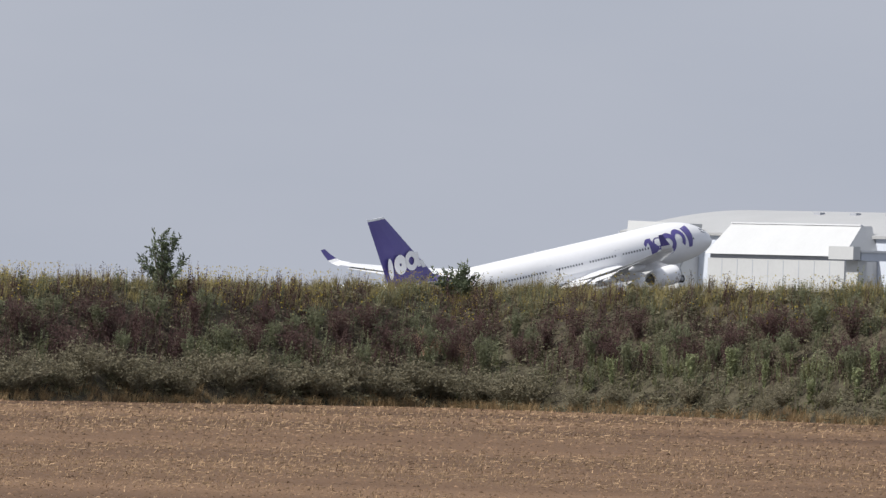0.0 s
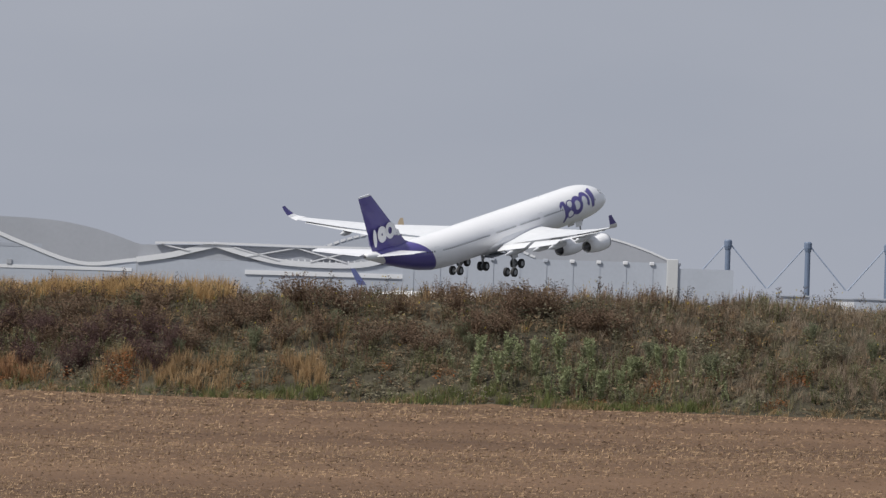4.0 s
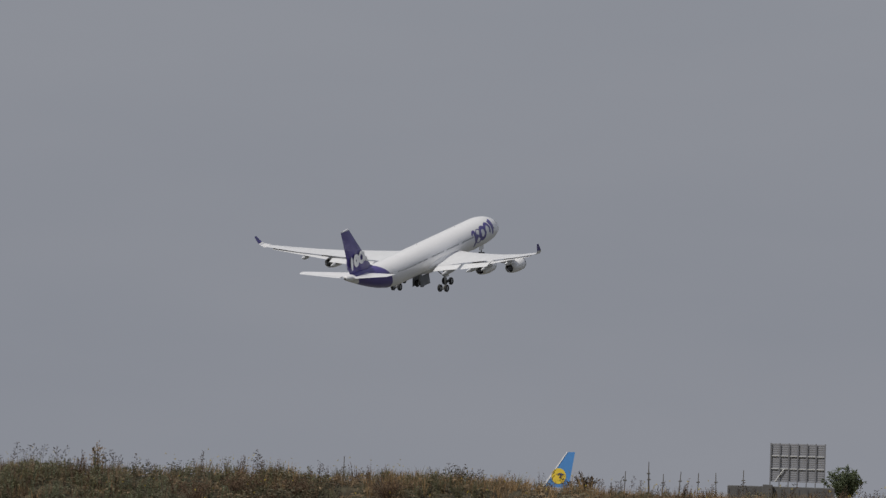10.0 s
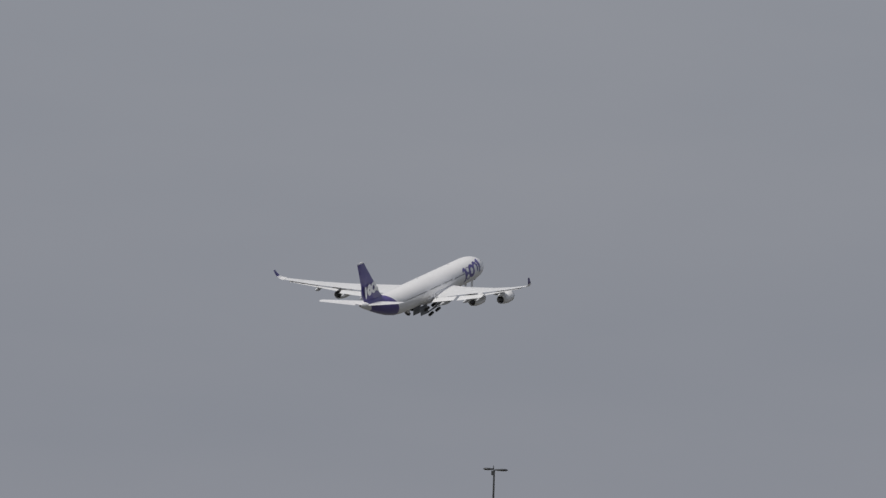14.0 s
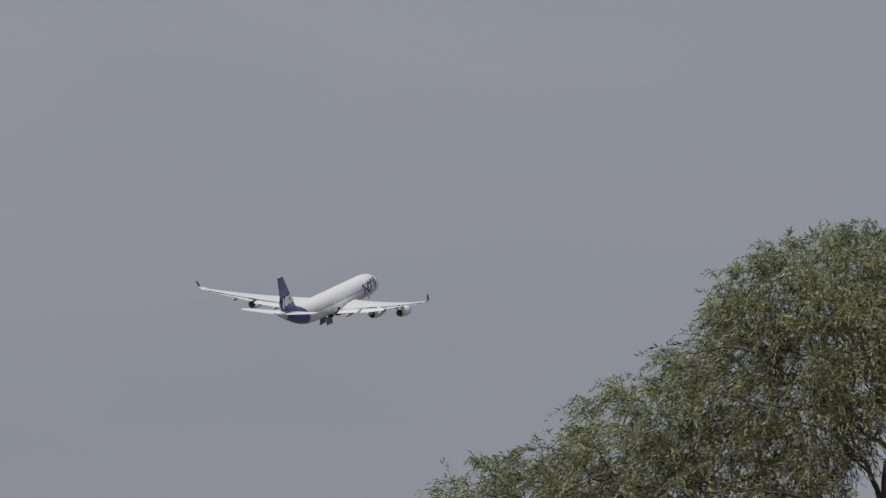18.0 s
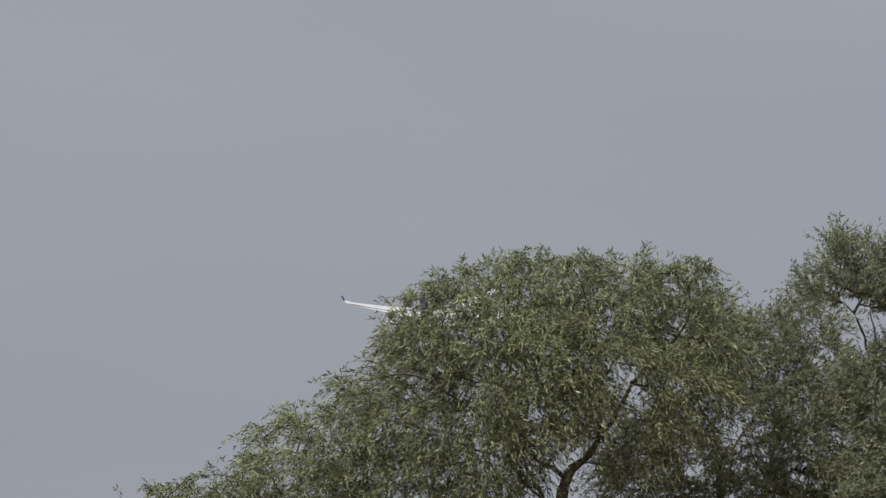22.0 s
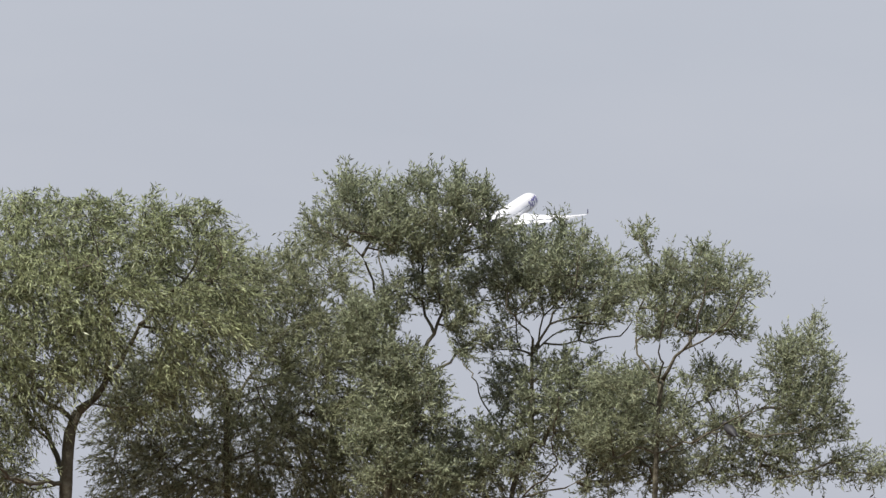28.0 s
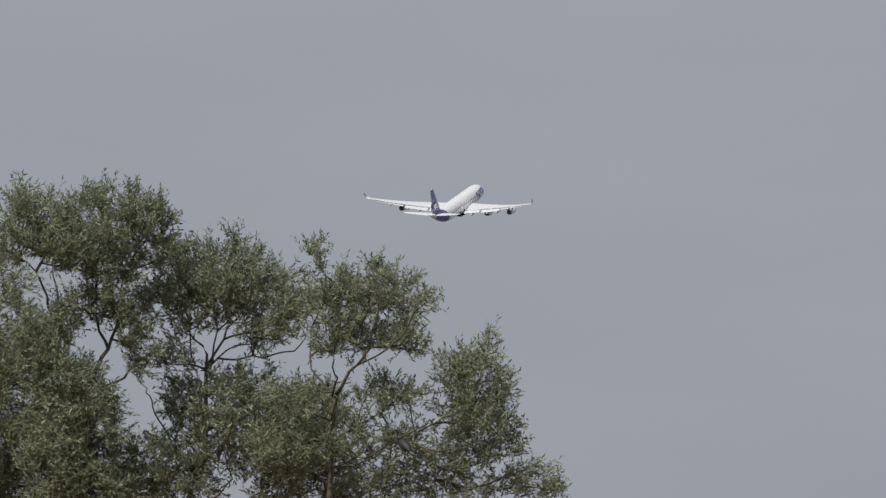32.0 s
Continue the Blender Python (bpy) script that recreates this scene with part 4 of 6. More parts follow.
    for k in range(11):
        a = 2735 + 47 * k
        part("pilaster", box(bmesh.new(), p.x(a), p.x(a) + 0.45, -0.1, -0.02, FAR_Z, p.z(58)), PANEL_G, body)
        part("roof_edge_box", box(bmesh.new(), p.x(a) - 0.35, p.x(a) + 0.75, -0.45, -0.12, p.z(58), p.z(64), 0.1), RIM if k > 5 else PANEL_G, body)
    part("stair_tower", box(bmesh.new(), p.x(3186), p.x(3206), -2.0, -0.04, FAR_Z, p.z(70), 0.1), PANEL_W, h, "white stair tower")
    # sheds by the masts
    for a0, a1, e, lab, m in ((3388, 3440, 13, "low grey apron shed", PANEL_G), (3519, 3578, 12, "low grey apron shed", PANEL_G), (3480, 3810, 11, "long low white apron canopy", RIM)):
        q = Place((a0 + a1) / 2, 2300)
        b = q.put(new("apron_shed"))
        tagged(b, lab, "building")
        part("shed_body", box(bmesh.new(), q.x(a0), q.x(a1), 0, 12, FAR_Z, q.z(e) - 0.3), m, b)
        part("roof", box(bmesh.new(), q.x(a0) - 0.3, q.x(a1) + 0.3, -0.3, 12.3, q.z(e) - 0.3, q.z(e)), PANEL_G, b)


def make_masts():
    first = None
    for k in range(6):
        p = Place(3293 + 141.3 * k, 2500)
        if first is None:
            m = new("suspension_mast")
            tagged(m, "steel-blue roof mast with stay cables", "mast", "suspension masts")
            top = p.z(108)
            part("mast", tube(bmesh.new(), [(0, 0, FAR_Z), (0, 0, top - 2)], [0.70, 0.62], 12), MASTBLUE, m)
            part("mast_head", tube(bmesh.new(), [(0, 0, top - 2.3), (0, 0, top - 1.4), (0, 0, top - 0.3), (0, 0, top)], [0.70, 0.92, 0.92, 0.7], 12), MASTBLUE, m)
            for sx in (-1, 1):
                part("stay_cable", tube(bmesh.new(), [(sx * 0.7, 0, top - 1.2), (sx * 9.0, 0, p.z(24))], 0.17, 6), CABLE, m)
            p.put(m)
            first = m
        else:
            copy_thing(first, Matrix.Translation(p.o) @ Matrix.Rotation(p.turn, 4, "Z"))


def parked_fin(name, label, az, dist, outline, stripes, fin_mat, nose, low):
    """A parked airliner of which the fin stands over the bank; its body lies beyond the rise."""
    p = Place(az, dist)
    h = p.put(new(name))
    tagged(h, label, "airplane")
    f = part("fin", slab([(p.x(a), p.z(e)) for a, e in outline], -0.25, 0.25), fin_mat, h)
    for st, m, lab in stripes:
        part("fin_mark", slab([(p.x(a), p.z(e)) for a, e in st], -0.3, -0.26), m, f, lab)
    xb = (p.x(outline[0][0]) + p.x(outline[-1][0])) / 2
    bm = bmesh.new()
    revolve(bm, [(0, 0.3), (6, 1.3), (12, 1.95), (28, 1.95), (32, 1.3), (34, 0.2)], 20)
    bmesh.ops.transform(bm, matrix=Matrix.Translation((xb - nose * 5, 0, p.z(low) - 2.9)) @ Matrix.Rotation(0 if nose > 0 else math.pi, 4, "Z"), verts=bm.verts)
    part("fuselage", bm, WHITE, h, smooth=True)


def make_parked():
    navy = FINBLUE
    parked_fin("parked_airliner", "parked white airliner with blue slanting stripes on its fin", 1720, 2350,
               [(1706, 14), (1689, 66), (1712, 66), (1750, 14)],
               [([(1712, 14), (1692, 63), (1695, 63), (1717, 14)], navy, "thin blue stripe"), ([(1722, 14), (1696, 65), (1705, 65), (1735, 14)], navy, "broad blue stripe")], WHITE, 1, 14)
    parked_fin("parked_airliner", "parked airliner with a dark blue fin", 2640, 2350, [(2640, 8), (2626, 37), (2634, 37), (2656, 8)], [], navy, 1, 8)
    disc = [(5871 + 13 * math.cos(k * math.tau / 20), 12 + 14 * math.sin(k * math.tau / 20)) for k in range(20)]
    parked_fin("parked_airliner", "parked airliner with a bright blue fin and a yellow disc", 5875, 1780, [(5842, -8), (5884, 55), (5899, 55), (5889, -8)],
               [(disc, YELLOW, "yellow disc"), ([(5842, -8), (5884, 55), (5886, 55), (5847, -6)], WHITE, "pale leading edge"),
                ([(5866, 15), (5874, 18), (5882, 15), (5872, 8), (5880, 3), (5872, 12)], navy, "dark wing-shaped mark")], SKYBLUE, -1, -8)


def make_perimeter():
    for a, e, lean in ((5491, 36, 0.0), (5987, 24, 0.05), (6030, 42, 0.0), (6033, 28, -0.06), (6055, 21, 0.03), (6082, 26, 0.12), (6117, 25, 0.03), (6151, 26, -0.05), (6197, 32, 0.02)):
        p = Place(a, 430)
        t = p.put(new("fence_post"))
        tagged(t, "thin weathered wooden fence post on the rise", "fence post", "fence posts")
        z0 = land(p.o.x, p.o.y)
        zt = p.z(e)
        part("post", tube(bmesh.new(), [(0, 0, z0 - 0.2), (lean * 0.5, 0.02, (z0 + zt) / 2), (lean, 0, zt)], [0.020, 0.018, 0.015], 6), DARKWOOD, t)
        for wz in (0.35, 0.75):
            part("wire_knot", tube(bmesh.new(), [(lean * wz - 0.07, -0.05, z0 + (zt - z0) * wz), (lean * wz + 0.07, -0.05, z0 + (zt - z0) * wz + 0.02)], 0.025, 5), DARKWOOD, t)
    # screens of corrugated panels
    for a0, a1, e0, e1, d in ((6245, 6341, 14, 82, 880), (6549, 6613, -22, 43, 900), (6754, 6834, 20, 66, 930)):
        p = Place((a0 + a1) / 2, d)
        s = p.put(new("panel_screen"))
        tagged(s, "grey screen of corrugated panels on a steel frame", "screen", "panel screens")
        n = 6
        w = (p.x(a1) - p.x(a0)) / n
        zg = land(p.o.x, p.o.y)
        for r in range(3):
            z0 = p.z(e0 + (e1 - e0) * r / 3)
            z1 = p.z(e0 + (e1 - e0) * (r + 1) / 3)
            for k in range(n):
                bm = bmesh.new()
                x0 = p.x(a0) + k * w
                m = 11
                row = [[bm.verts.new((x, 0.016 * (j % 2), z0 + 0.04 + (z1 - z0 - 0.08) * j / m)) for j in range(m + 1)] for x in (x0 + 0.03, x0 + w - 0.03)]
                bac = [[bm.verts.new((x, 0.016 * (j % 2) + 0.03, z0 + 0.04 + (z1 - z0 - 0.08) * j / m)) for j in range(m + 1)] for x in (x0 + 0.03, x0 + w - 0.03)]
                for j in range(m):
                    bm.faces.new((row[0][j], row[1][j], row[1][j + 1], row[0][j + 1]))
                    bm.faces.new((bac[1][j], bac[0][j], bac[0][j + 1], bac[1][j + 1]))
                part("panel", bm, SCREEN, s)
            part("rail", box(bmesh.new(), p.x(a0), p.x(a1), -0.09, -0.02, z0 - 0.035, z0 + 0.035), PANEL_W if r else SCREEN, s, "white horizontal rail" if r else "")
        for k in range(n + 1):
            x = p.x(a0) + k * w
            part("upright", box(bmesh.new(), x - 0.05, x + 0.05, -0.13, -0.10, zg - 0.2, p.z(e1)), CABLE_D, s)
        part("stay", tube(bmesh.new(), [(p.x(a0) + 0.4, -0.15, p.z(e0)), (p.x(a0) + 1.1, -0.12, p.z(e0 + 22))], 0.05, 6), PANEL_W, s)
    # concrete ledge before the screens
    p = Place(6260, 800)
    s = p.put(new("concrete_ledge"))
    tagged(s, "low weathered concrete ledge before the screen", "wall")
    zg = land(p.o.x, p.o.y)
    part("slab", box(bmesh.new(), p.x(6170), p.x(6360), 0, 3, zg - 0.3, p.z(5), 0.05), DARKCON, s)
    part("block", box(bmesh.new(), p.x(6232), p.x(6250), -0.4, 0.6, zg, p.z(8), 0.04), DARKCON, s)
    for k in range(12):
        x = p.x(6172 + 15.5 * k)
        part("joint", box(bmesh.new(), x, x + 0.05, -0.04, -0.005, zg, p.z(0.5)), DARKGREY, s)
    # street lamp
    p = Place(7023, 620)
    s = p.put(new("street_lamp"))
    tagged(s, "double-armed dark street lamp on a thin pole", "street lamp")
    zg = land(p.o.x, p.o.y)
    zt = p.z(241)
    part("pole", tube(bmesh.new(), [(0, 0, zg - 0.3), (0, 0, zg + 1.2), (0, 0, zt)], [0.09, 0.085, 0.05], 10), DARKPOLE, s)
    for sx, ln in ((-1, 0.62), (1, 0.78)):
        bm = bmesh.new()
        loft = [(0.05, 0.045), (0.25, 0.075), (0.6, 0.10), (0.92, 0.085), (1.0, 0.03)]
        revolve(bm, [(sx * ln * a, r) for a, r in loft], 10, (0, 0, zt - 0.02 + (0.03 if sx < 0 else -0.01)), 0.75)
        part("lamp_head", bm, DARKPOLE, s, "drooping lamp head", smooth=True)
    part("arm_bracket", box(bmesh.new(), -0.16, 0.0, -0.05, 0.05, zt - 0.34, zt - 0.08, 0.02), DARKPOLE, s)
    part("finial", tube(bmesh.new(), [(-0.05, 0, zt), (-0.03, 0, zt + 0.22)], [0.04, 0.015], 6), DARKPOLE, s)


TAN = material("tan_cladding", (0.42, 0.34, 0.24), 0.6, vary=0.08, scale=0.3, fine=2.0)
# navy lightened: the exhaust haze over the fin is put into its colour
FINBLUE = material("fin_hazed_navy", (0.10, 0.12, 0.27), 0.4, vary=0.05, scale=0.3, fine=2.0)
SKYBLUE = material("fin_sky_blue", (0.085, 0.270, 0.620), 0.4, vary=0.05, scale=0.3, fine=2.0)
YELLOW = material("fin_yellow", (0.80, 0.58, 0.06), 0.45, vary=0.05, scale=0.3, fine=2.0)
DARKWOOD = material("post_wood", (0.115, 0.105, 0.095), 0.9, vary=0.25, scale=4.0, fine=30.0)
CABLE_D = material("dull_frame_steel", (0.17, 0.175, 0.20), 0.6, vary=0.12, scale=0.8, fine=6.0)
SCREEN = material("screen_grey", (0.235, 0.243, 0.275), 0.6, vary=0.12, scale=0.8, fine=6.0)
DARKCON = material("stained_concrete", (0.105, 0.105, 0.108), 0.85, vary=0.2, scale=0.8, fine=6.0)
DARKPOLE = material("pole_grey", (0.05, 0.055, 0.065), 0.5, 0.3, vary=0.1, scale=2.0)
make_hangar()
make_low_hall()
make_terminal()
make_masts()
make_parked()
make_perimeter()


# ---- growth on the bank, clods and straw on the field ----
RNG = np.random.default_rng(7)


def scatter_mesh(name, temps, which, pos, size, turn, lean, mat, parent=None):
    """One mesh from copies of small templates (v, f of triangles). size: (n, 3)."""
    vs, fs, base = [], [], 0
    for i, (tv, tf) in enumerate(temps):
        idx = np.where(which == i)[0]
        if not len(idx):
            continue
        c, s = np.cos(turn[idx])[:, None], np.sin(turn[idx])[:, None]
        p = tv[None, :, :] * size[idx][:, None, :]
        x = p[..., 0] * c - p[..., 1] * s + p[..., 2] * lean[idx][:, 0:1]
        y = p[..., 0] * s + p[..., 1] * c + p[..., 2] * lean[idx][:, 1:2]
        v = np.stack([x, y, p[..., 2]], -1) + pos[idx][:, None, :]
        f = tf[None] + (np.arange(len(idx)) * len(tv))[:, None, None] + base
        vs.append(v.reshape(-1, 3))
        fs.append(f.reshape(-1, 3))
        base += len(idx) * len(tv)
    return tris_mesh(name, np.concatenate(vs), np.concatenate(fs), mat, parent)


def tuft_template(n, width, spread, seed, bend=0.3):
    """Blades of grass, one metre high."""
    g = np.random.default_rng(seed)
    v, f = [], []
    for _ in range(n):
        a, r, h = g.uniform(0, math.tau), g.uniform(0, spread), g.uniform(0.55, 1.0)
        d = np.array([math.cos(a), math.sin(a), 0])
        side = np.array([-d[1], d[0], 0]) * width
        p0 = d * r * 0.5
        p1 = p0 + d * bend * 0.25 * h + np.array([0, 0, h * 0.55])
        p2 = p0 + d * bend * g.uniform(0.5, 1.0) * h + np.array([0, 0, h])
        b = len(v)
        v += [p0 - side, p0 + side, p1 - side * 0.8, p1 + side * 0.8, p2]
        f += [(b, b + 1, b + 3), (b, b + 3, b + 2), (b + 2, b + 3, b + 4)]
    return np.array(v), np.array(f)


def spire_template(n, leaf, spread, seed, stems=3):
    """Upright leafy stems, one metre high."""
    g = np.random.default_rng(seed)
    v, f = [], []
    for _ in range(stems):
        a, r, h = g.uniform(0, math.tau), g.uniform(0, spread), g.uniform(0.6, 1.0)
        base = np.array([math.cos(a) * r, math.sin(a) * r, 0])
        tip = base + np.array([g.normal(0, 0.07), g.normal(0, 0.07), h])
        b = len(v)
        w = np.array([0.012, 0.0, 0])
        v += [base - w, base + w, tip]
        f += [(b, b + 1, b + 2)]
        for k in range(n):
            t = 0.12 + 0.88 * (k + g.uniform()) / n
            p = base + (tip - base) * t
            a = g.uniform(0, math.tau)
            up = g.uniform(0.1, 0.9)
            d = np.array([math.cos(a), math.sin(a), up])
            d = d / np.linalg.norm(d) * leaf * (1.25 - 0.85 * t) * g.uniform(0.7, 1.2)
            s = np.cross(d, [0, 0, 1.0])
            s = s / (np.linalg.norm(s) + 1e-9) * leaf * 0.3
            b = len(v)
            v += [p - s, p + s, p + d]
            f += [(b, b + 1, b + 2)]
    return np.array(v), np.array(f)


def clump_template(n, leaf, seed, flat=0.75):
    """A low mound of small leaves, one metre high and wide."""
    g = np.random.default_rng(seed)
    v, f = [], []
    for _ in range(n):
        d = g.normal(0, 1, 3)
        d[2] = abs(d[2])
        d = d / np.linalg.norm(d) * g.uniform(0.55, 1.0)
        p = d * np.array([0.55, 0.55, flat + 0.2])
        a = g.normal(0, 1, 3)
        a = a / np.linalg.norm(a) * leaf
        b = np.cross(a, g.normal(0, 1, 3))
        b = b / np.linalg.norm(b) * leaf * 0.35
        k = len(v)
        v += [p - a * 0.5 - b, p - a * 0.5 + b, p + a * 0.6]
        f += [(k, k + 1, k + 2)]
    return np.array(v), np.array(f)


def seedhead_template(n, seed):
    """A dry branching stalk with small seed clusters, one metre high."""
    g = np.random.default_rng(seed)
    v, f = [], []

    def strip(a, b, w):
        k = len(v)
        s = np.array([w, 0, 0])
        v.extend([a - s, a + s, b + s * 0.5, b - s * 0.5])
        f.extend([(k, k + 1, k + 2), (k, k + 2, k + 3)])

    tip = np.array([g.normal(0, 0.05), g.normal(0, 0.05), 1.0])
    strip(np.zeros(3), tip, 0.008)
    for k in range(n):
        t = g.uniform(0.4, 0.95)
        p = tip * t
        a = g.uniform(0, math.tau)
        q = p + np.array([math.cos(a) * 0.2, math.sin(a) * 0.2, g.uniform(0.08, 0.25)]) * (1.3 - t)
        strip(p, q, 0.006)
        for _ in range(3):
            c = p + (q - p) * g.uniform(0.4, 1.1) + g.normal(0, 0.012, 3)
            e = g.normal(0, 1, 3)
            e = e / np.linalg.norm(e) * 0.028
            h = np.cross(e, g.normal(0, 1, 3))
            h = h / np.linalg.norm(h) * 0.016
            b = len(v)
            v.extend([c - e, c + h, c + e, c - h])
            f.extend([(b, b + 1, b + 2), (b, b + 2, b + 3)])
    return np.array(v), np.array(f)


def bank_points(n, az0, az1, k0, k1, patch=0.0, seed=0, scale=1.0, thresh=0.0, sign=1, field=None, tall=1.0):
    """Places on the bank: k is 0 at the foot of the bank, 1 at its crest. Patches follow a noise field; sign -1 takes its hollows."""
    g = np.random.default_rng(seed + 100)
    at = seed if field is None else field
    out = []
    while len(out) < n:
        a, k = g.uniform(az0, az1), g.uniform(k0, k1)
        if patch and sign * noise.noise((a * 0.006 * scale * tall, k * 1.6 * scale / tall, at * 7.3)) < thresh + g.normal(0, 0.06):
            if g.uniform() < patch:
                continue
        r = foot(a) + 9 * k
        x, y = math.sin(a * PX) * r, math.cos(a * PX) * r
        out.append((x, y, land(x, y) - 0.03))
    return np.array(out)


def bush_mesh(name, stems, leaves, leaf, lean, seed, mat, dome=1.0):
    """One bushy weed, a metre high: stems that lean outwards from the root, leafy all along, denser at the top."""
    g = np.random.default_rng(seed)
    n = stems * leaves
    a, q = g.uniform(0, math.tau, stems), g.uniform(0, 1, stems) ** 0.6
    tip = np.stack([np.cos(a) * q * lean, np.sin(a) * q * lean, (1 - 0.45 * dome * q ** 2) * g.uniform(0.72, 1.0, stems)], -1)
    which = np.repeat(np.arange(stems), leaves)
    t = g.uniform(0, 1, n) ** 0.7
    p = tip[which] * t[:, None]
    p[:, :2] += g.normal(0, 0.035, (n, 2))
    p[:, 2] += 0.10 * np.sin(t * math.pi) * q[which]
    b = g.uniform(0, math.tau, n)
    d = np.stack([np.cos(b), np.sin(b), g.uniform(0.2, 1.3, n)], -1)
    d *= (leaf * (1.2 - 0.6 * t) * g.uniform(0.6, 1.2, n) / np.linalg.norm(d, axis=1))[:, None]
    w = np.cross(d, g.normal(0, 1, (n, 3)))
    w *= (leaf * 0.2 / (np.linalg.norm(w, axis=1) + 1e-9))[:, None]
    v = np.stack([p - w, p + w, p + d], 1).reshape(-1, 3)
    s0 = np.repeat(np.array([[[-0.006, 0, 0], [0.006, 0, 0], [0, 0, 0]]]), stems, 0)
    s0[:, 2] = tip
    v = np.concatenate([v, s0.reshape(-1, 3)])
    f = np.arange(len(v)).reshape(-1, 3)
    ob = tris_mesh(name, v, f, mat)
    me = ob.data
    bpy.data.objects.remove(ob)
    return me


def bushes(name, label, group, meshes, places, h0, h1, wide, seed):
    """Single plants standing on the bank, each an object of its own; places: (az, k)."""
    g = np.random.default_rng(seed)
    for az, k in places:
        r = foot(az) + 9 * k
        x, y = math.sin(az * PX) * r, math.cos(az * PX) * r
        h = g.uniform(h0, h1)
        w = h * wide * g.uniform(0.85, 1.2)
        ob = new(name, meshes[int(g.integers(0, len(meshes)))])
        ob.matrix_world = Matrix.Translation((x, y, land(x, y) - 0.05)) @ Matrix.Rotation(g.uniform(0, math.tau), 4, "Z") @ Matrix.Diagonal((w, w, h, 1))
        tagged(ob, label, "bush" if "bush" in name or "shrub" in name else "plant", group)


def strewn(n, az0, az1, k0, k1, seed):
    g = np.random.default_rng(seed)
    return [(az0 + (az1 - az0) * (i + g.uniform(0, 1)) / n, g.uniform(k0, k1)) for i in range(n)]


def make_bushes():
    shrub = [bush_mesh("low_shrub", 62, 24, 0.090, 0.75, s, M_SHRUB) for s in (1, 2, 3)]
    bushes("low_shrub", "low dense grey-green shrub at the foot of the bank", "low shrubs", shrub, strewn(34, -930, 190, 0.05, 0.13, 4), 0.95, 1.2, 1.15, 5)
    bushes("low_shrub", "small grey-green shrub at the foot of the bank", "low shrubs", shrub, strewn(16, 200, 1500, 0.04, 0.12, 6), 0.5, 0.75, 1.1, 7)
    bushes("low_shrub", "small grey-green shrub on the bank", "low shrubs", shrub, strewn(26, 3300, 6900, 0.1, 0.6, 8), 0.5, 0.8, 1.2, 9)
    dock = [bush_mesh("dock_bush", 40, 34, 0.065, 0.55, s, M_MAROON, 0.5) for s in (11, 12, 13)]
    bushes("dock_bush", "tall dark maroon dock gone to seed", "dock bushes", dock, strewn(44, -930, 1150, 0.28, 0.62, 14), 0.9, 1.25, 0.85, 15)
    bushes("dock_bush", "dark maroon dock low on the bank", "dock bushes", dock, strewn(12, 1400, 1720, 0.15, 0.42, 16), 0.7, 1.0, 0.8, 17)
    bushes("dock_bush", "dark maroon dock on the bank", "dock bushes", dock, strewn(22, 1900, 2330, 0.15, 0.62, 18), 0.8, 1.1, 0.95, 19)
    brown = [bush_mesh("brown_bush", 50, 28, 0.075, 0.75, s, M_MAROON2, 0.9) for s in (21, 22, 23)]
    bushes("brown_bush", "dark brown bushy weed near the crest", "brown bushes", brown, strewn(34, 1850, 3080, 0.4, 0.85, 24), 0.75, 1.1, 1.15, 25)
    bushes("brown_bush", "dark brown bushy weed on the bank", "brown bushes", brown, strewn(24, 4300, 6900, 0.25, 0.75, 26), 0.55, 0.8, 1.3, 27)
    green = [bush_mesh("green_weed", 30, 34, 0.095, 0.42, s, M_GREEN, 0.5) for s in (31, 32, 33)]
    bushes("green_weed", "tall grey-green weed on the bank", "green weeds", green, strewn(40, -930, 1250, 0.2, 0.62, 34), 0.9, 1.3, 0.7, 35)
    bushes("green_weed", "dull green weed on the bank", "green weeds", green, strewn(24, 1350, 4600, 0.2, 0.7, 36), 0.6, 0.9, 0.8, 37)
    pale = [bush_mesh("pale_weed", 7, 60, 0.11, 0.22, s, M_PALE2, 0.3) for s in (41, 42, 43)]
    bushes("pale_weed", "pale green leafy spire at the foot of the bank", "pale weeds", pale, strewn(26, 300, 1500, 0.12, 0.3, 44), 0.7, 1.1, 0.75, 45)
    bushes("pale_weed", "pale green leafy spire at the foot of the bank", "pale weeds", pale, strewn(18, 2830, 3230, 0.08, 0.36, 46), 0.65, 1.05, 0.8, 47)


def growth(name, label, temps, pts, h0, h1, wide, mat, seed, lean=0.12, cat="plants"):
    g = np.random.default_rng(seed)
    n = len(pts)
    h = 0.74 * g.uniform(h0, h1, n) * g.uniform(0.7, 1.25, n)
    w = h * g.uniform(wide * 1.0, wide * 1.6, n)
    ob = scatter_mesh(name, temps, g.integers(0, len(temps), n), pts, np.stack([w, w, h], -1), g.uniform(0, math.tau, n), g.normal(0, lean, (n, 2)) + [0.05, 0], mat)
    return tagged(ob, label, cat, kind="stuff")


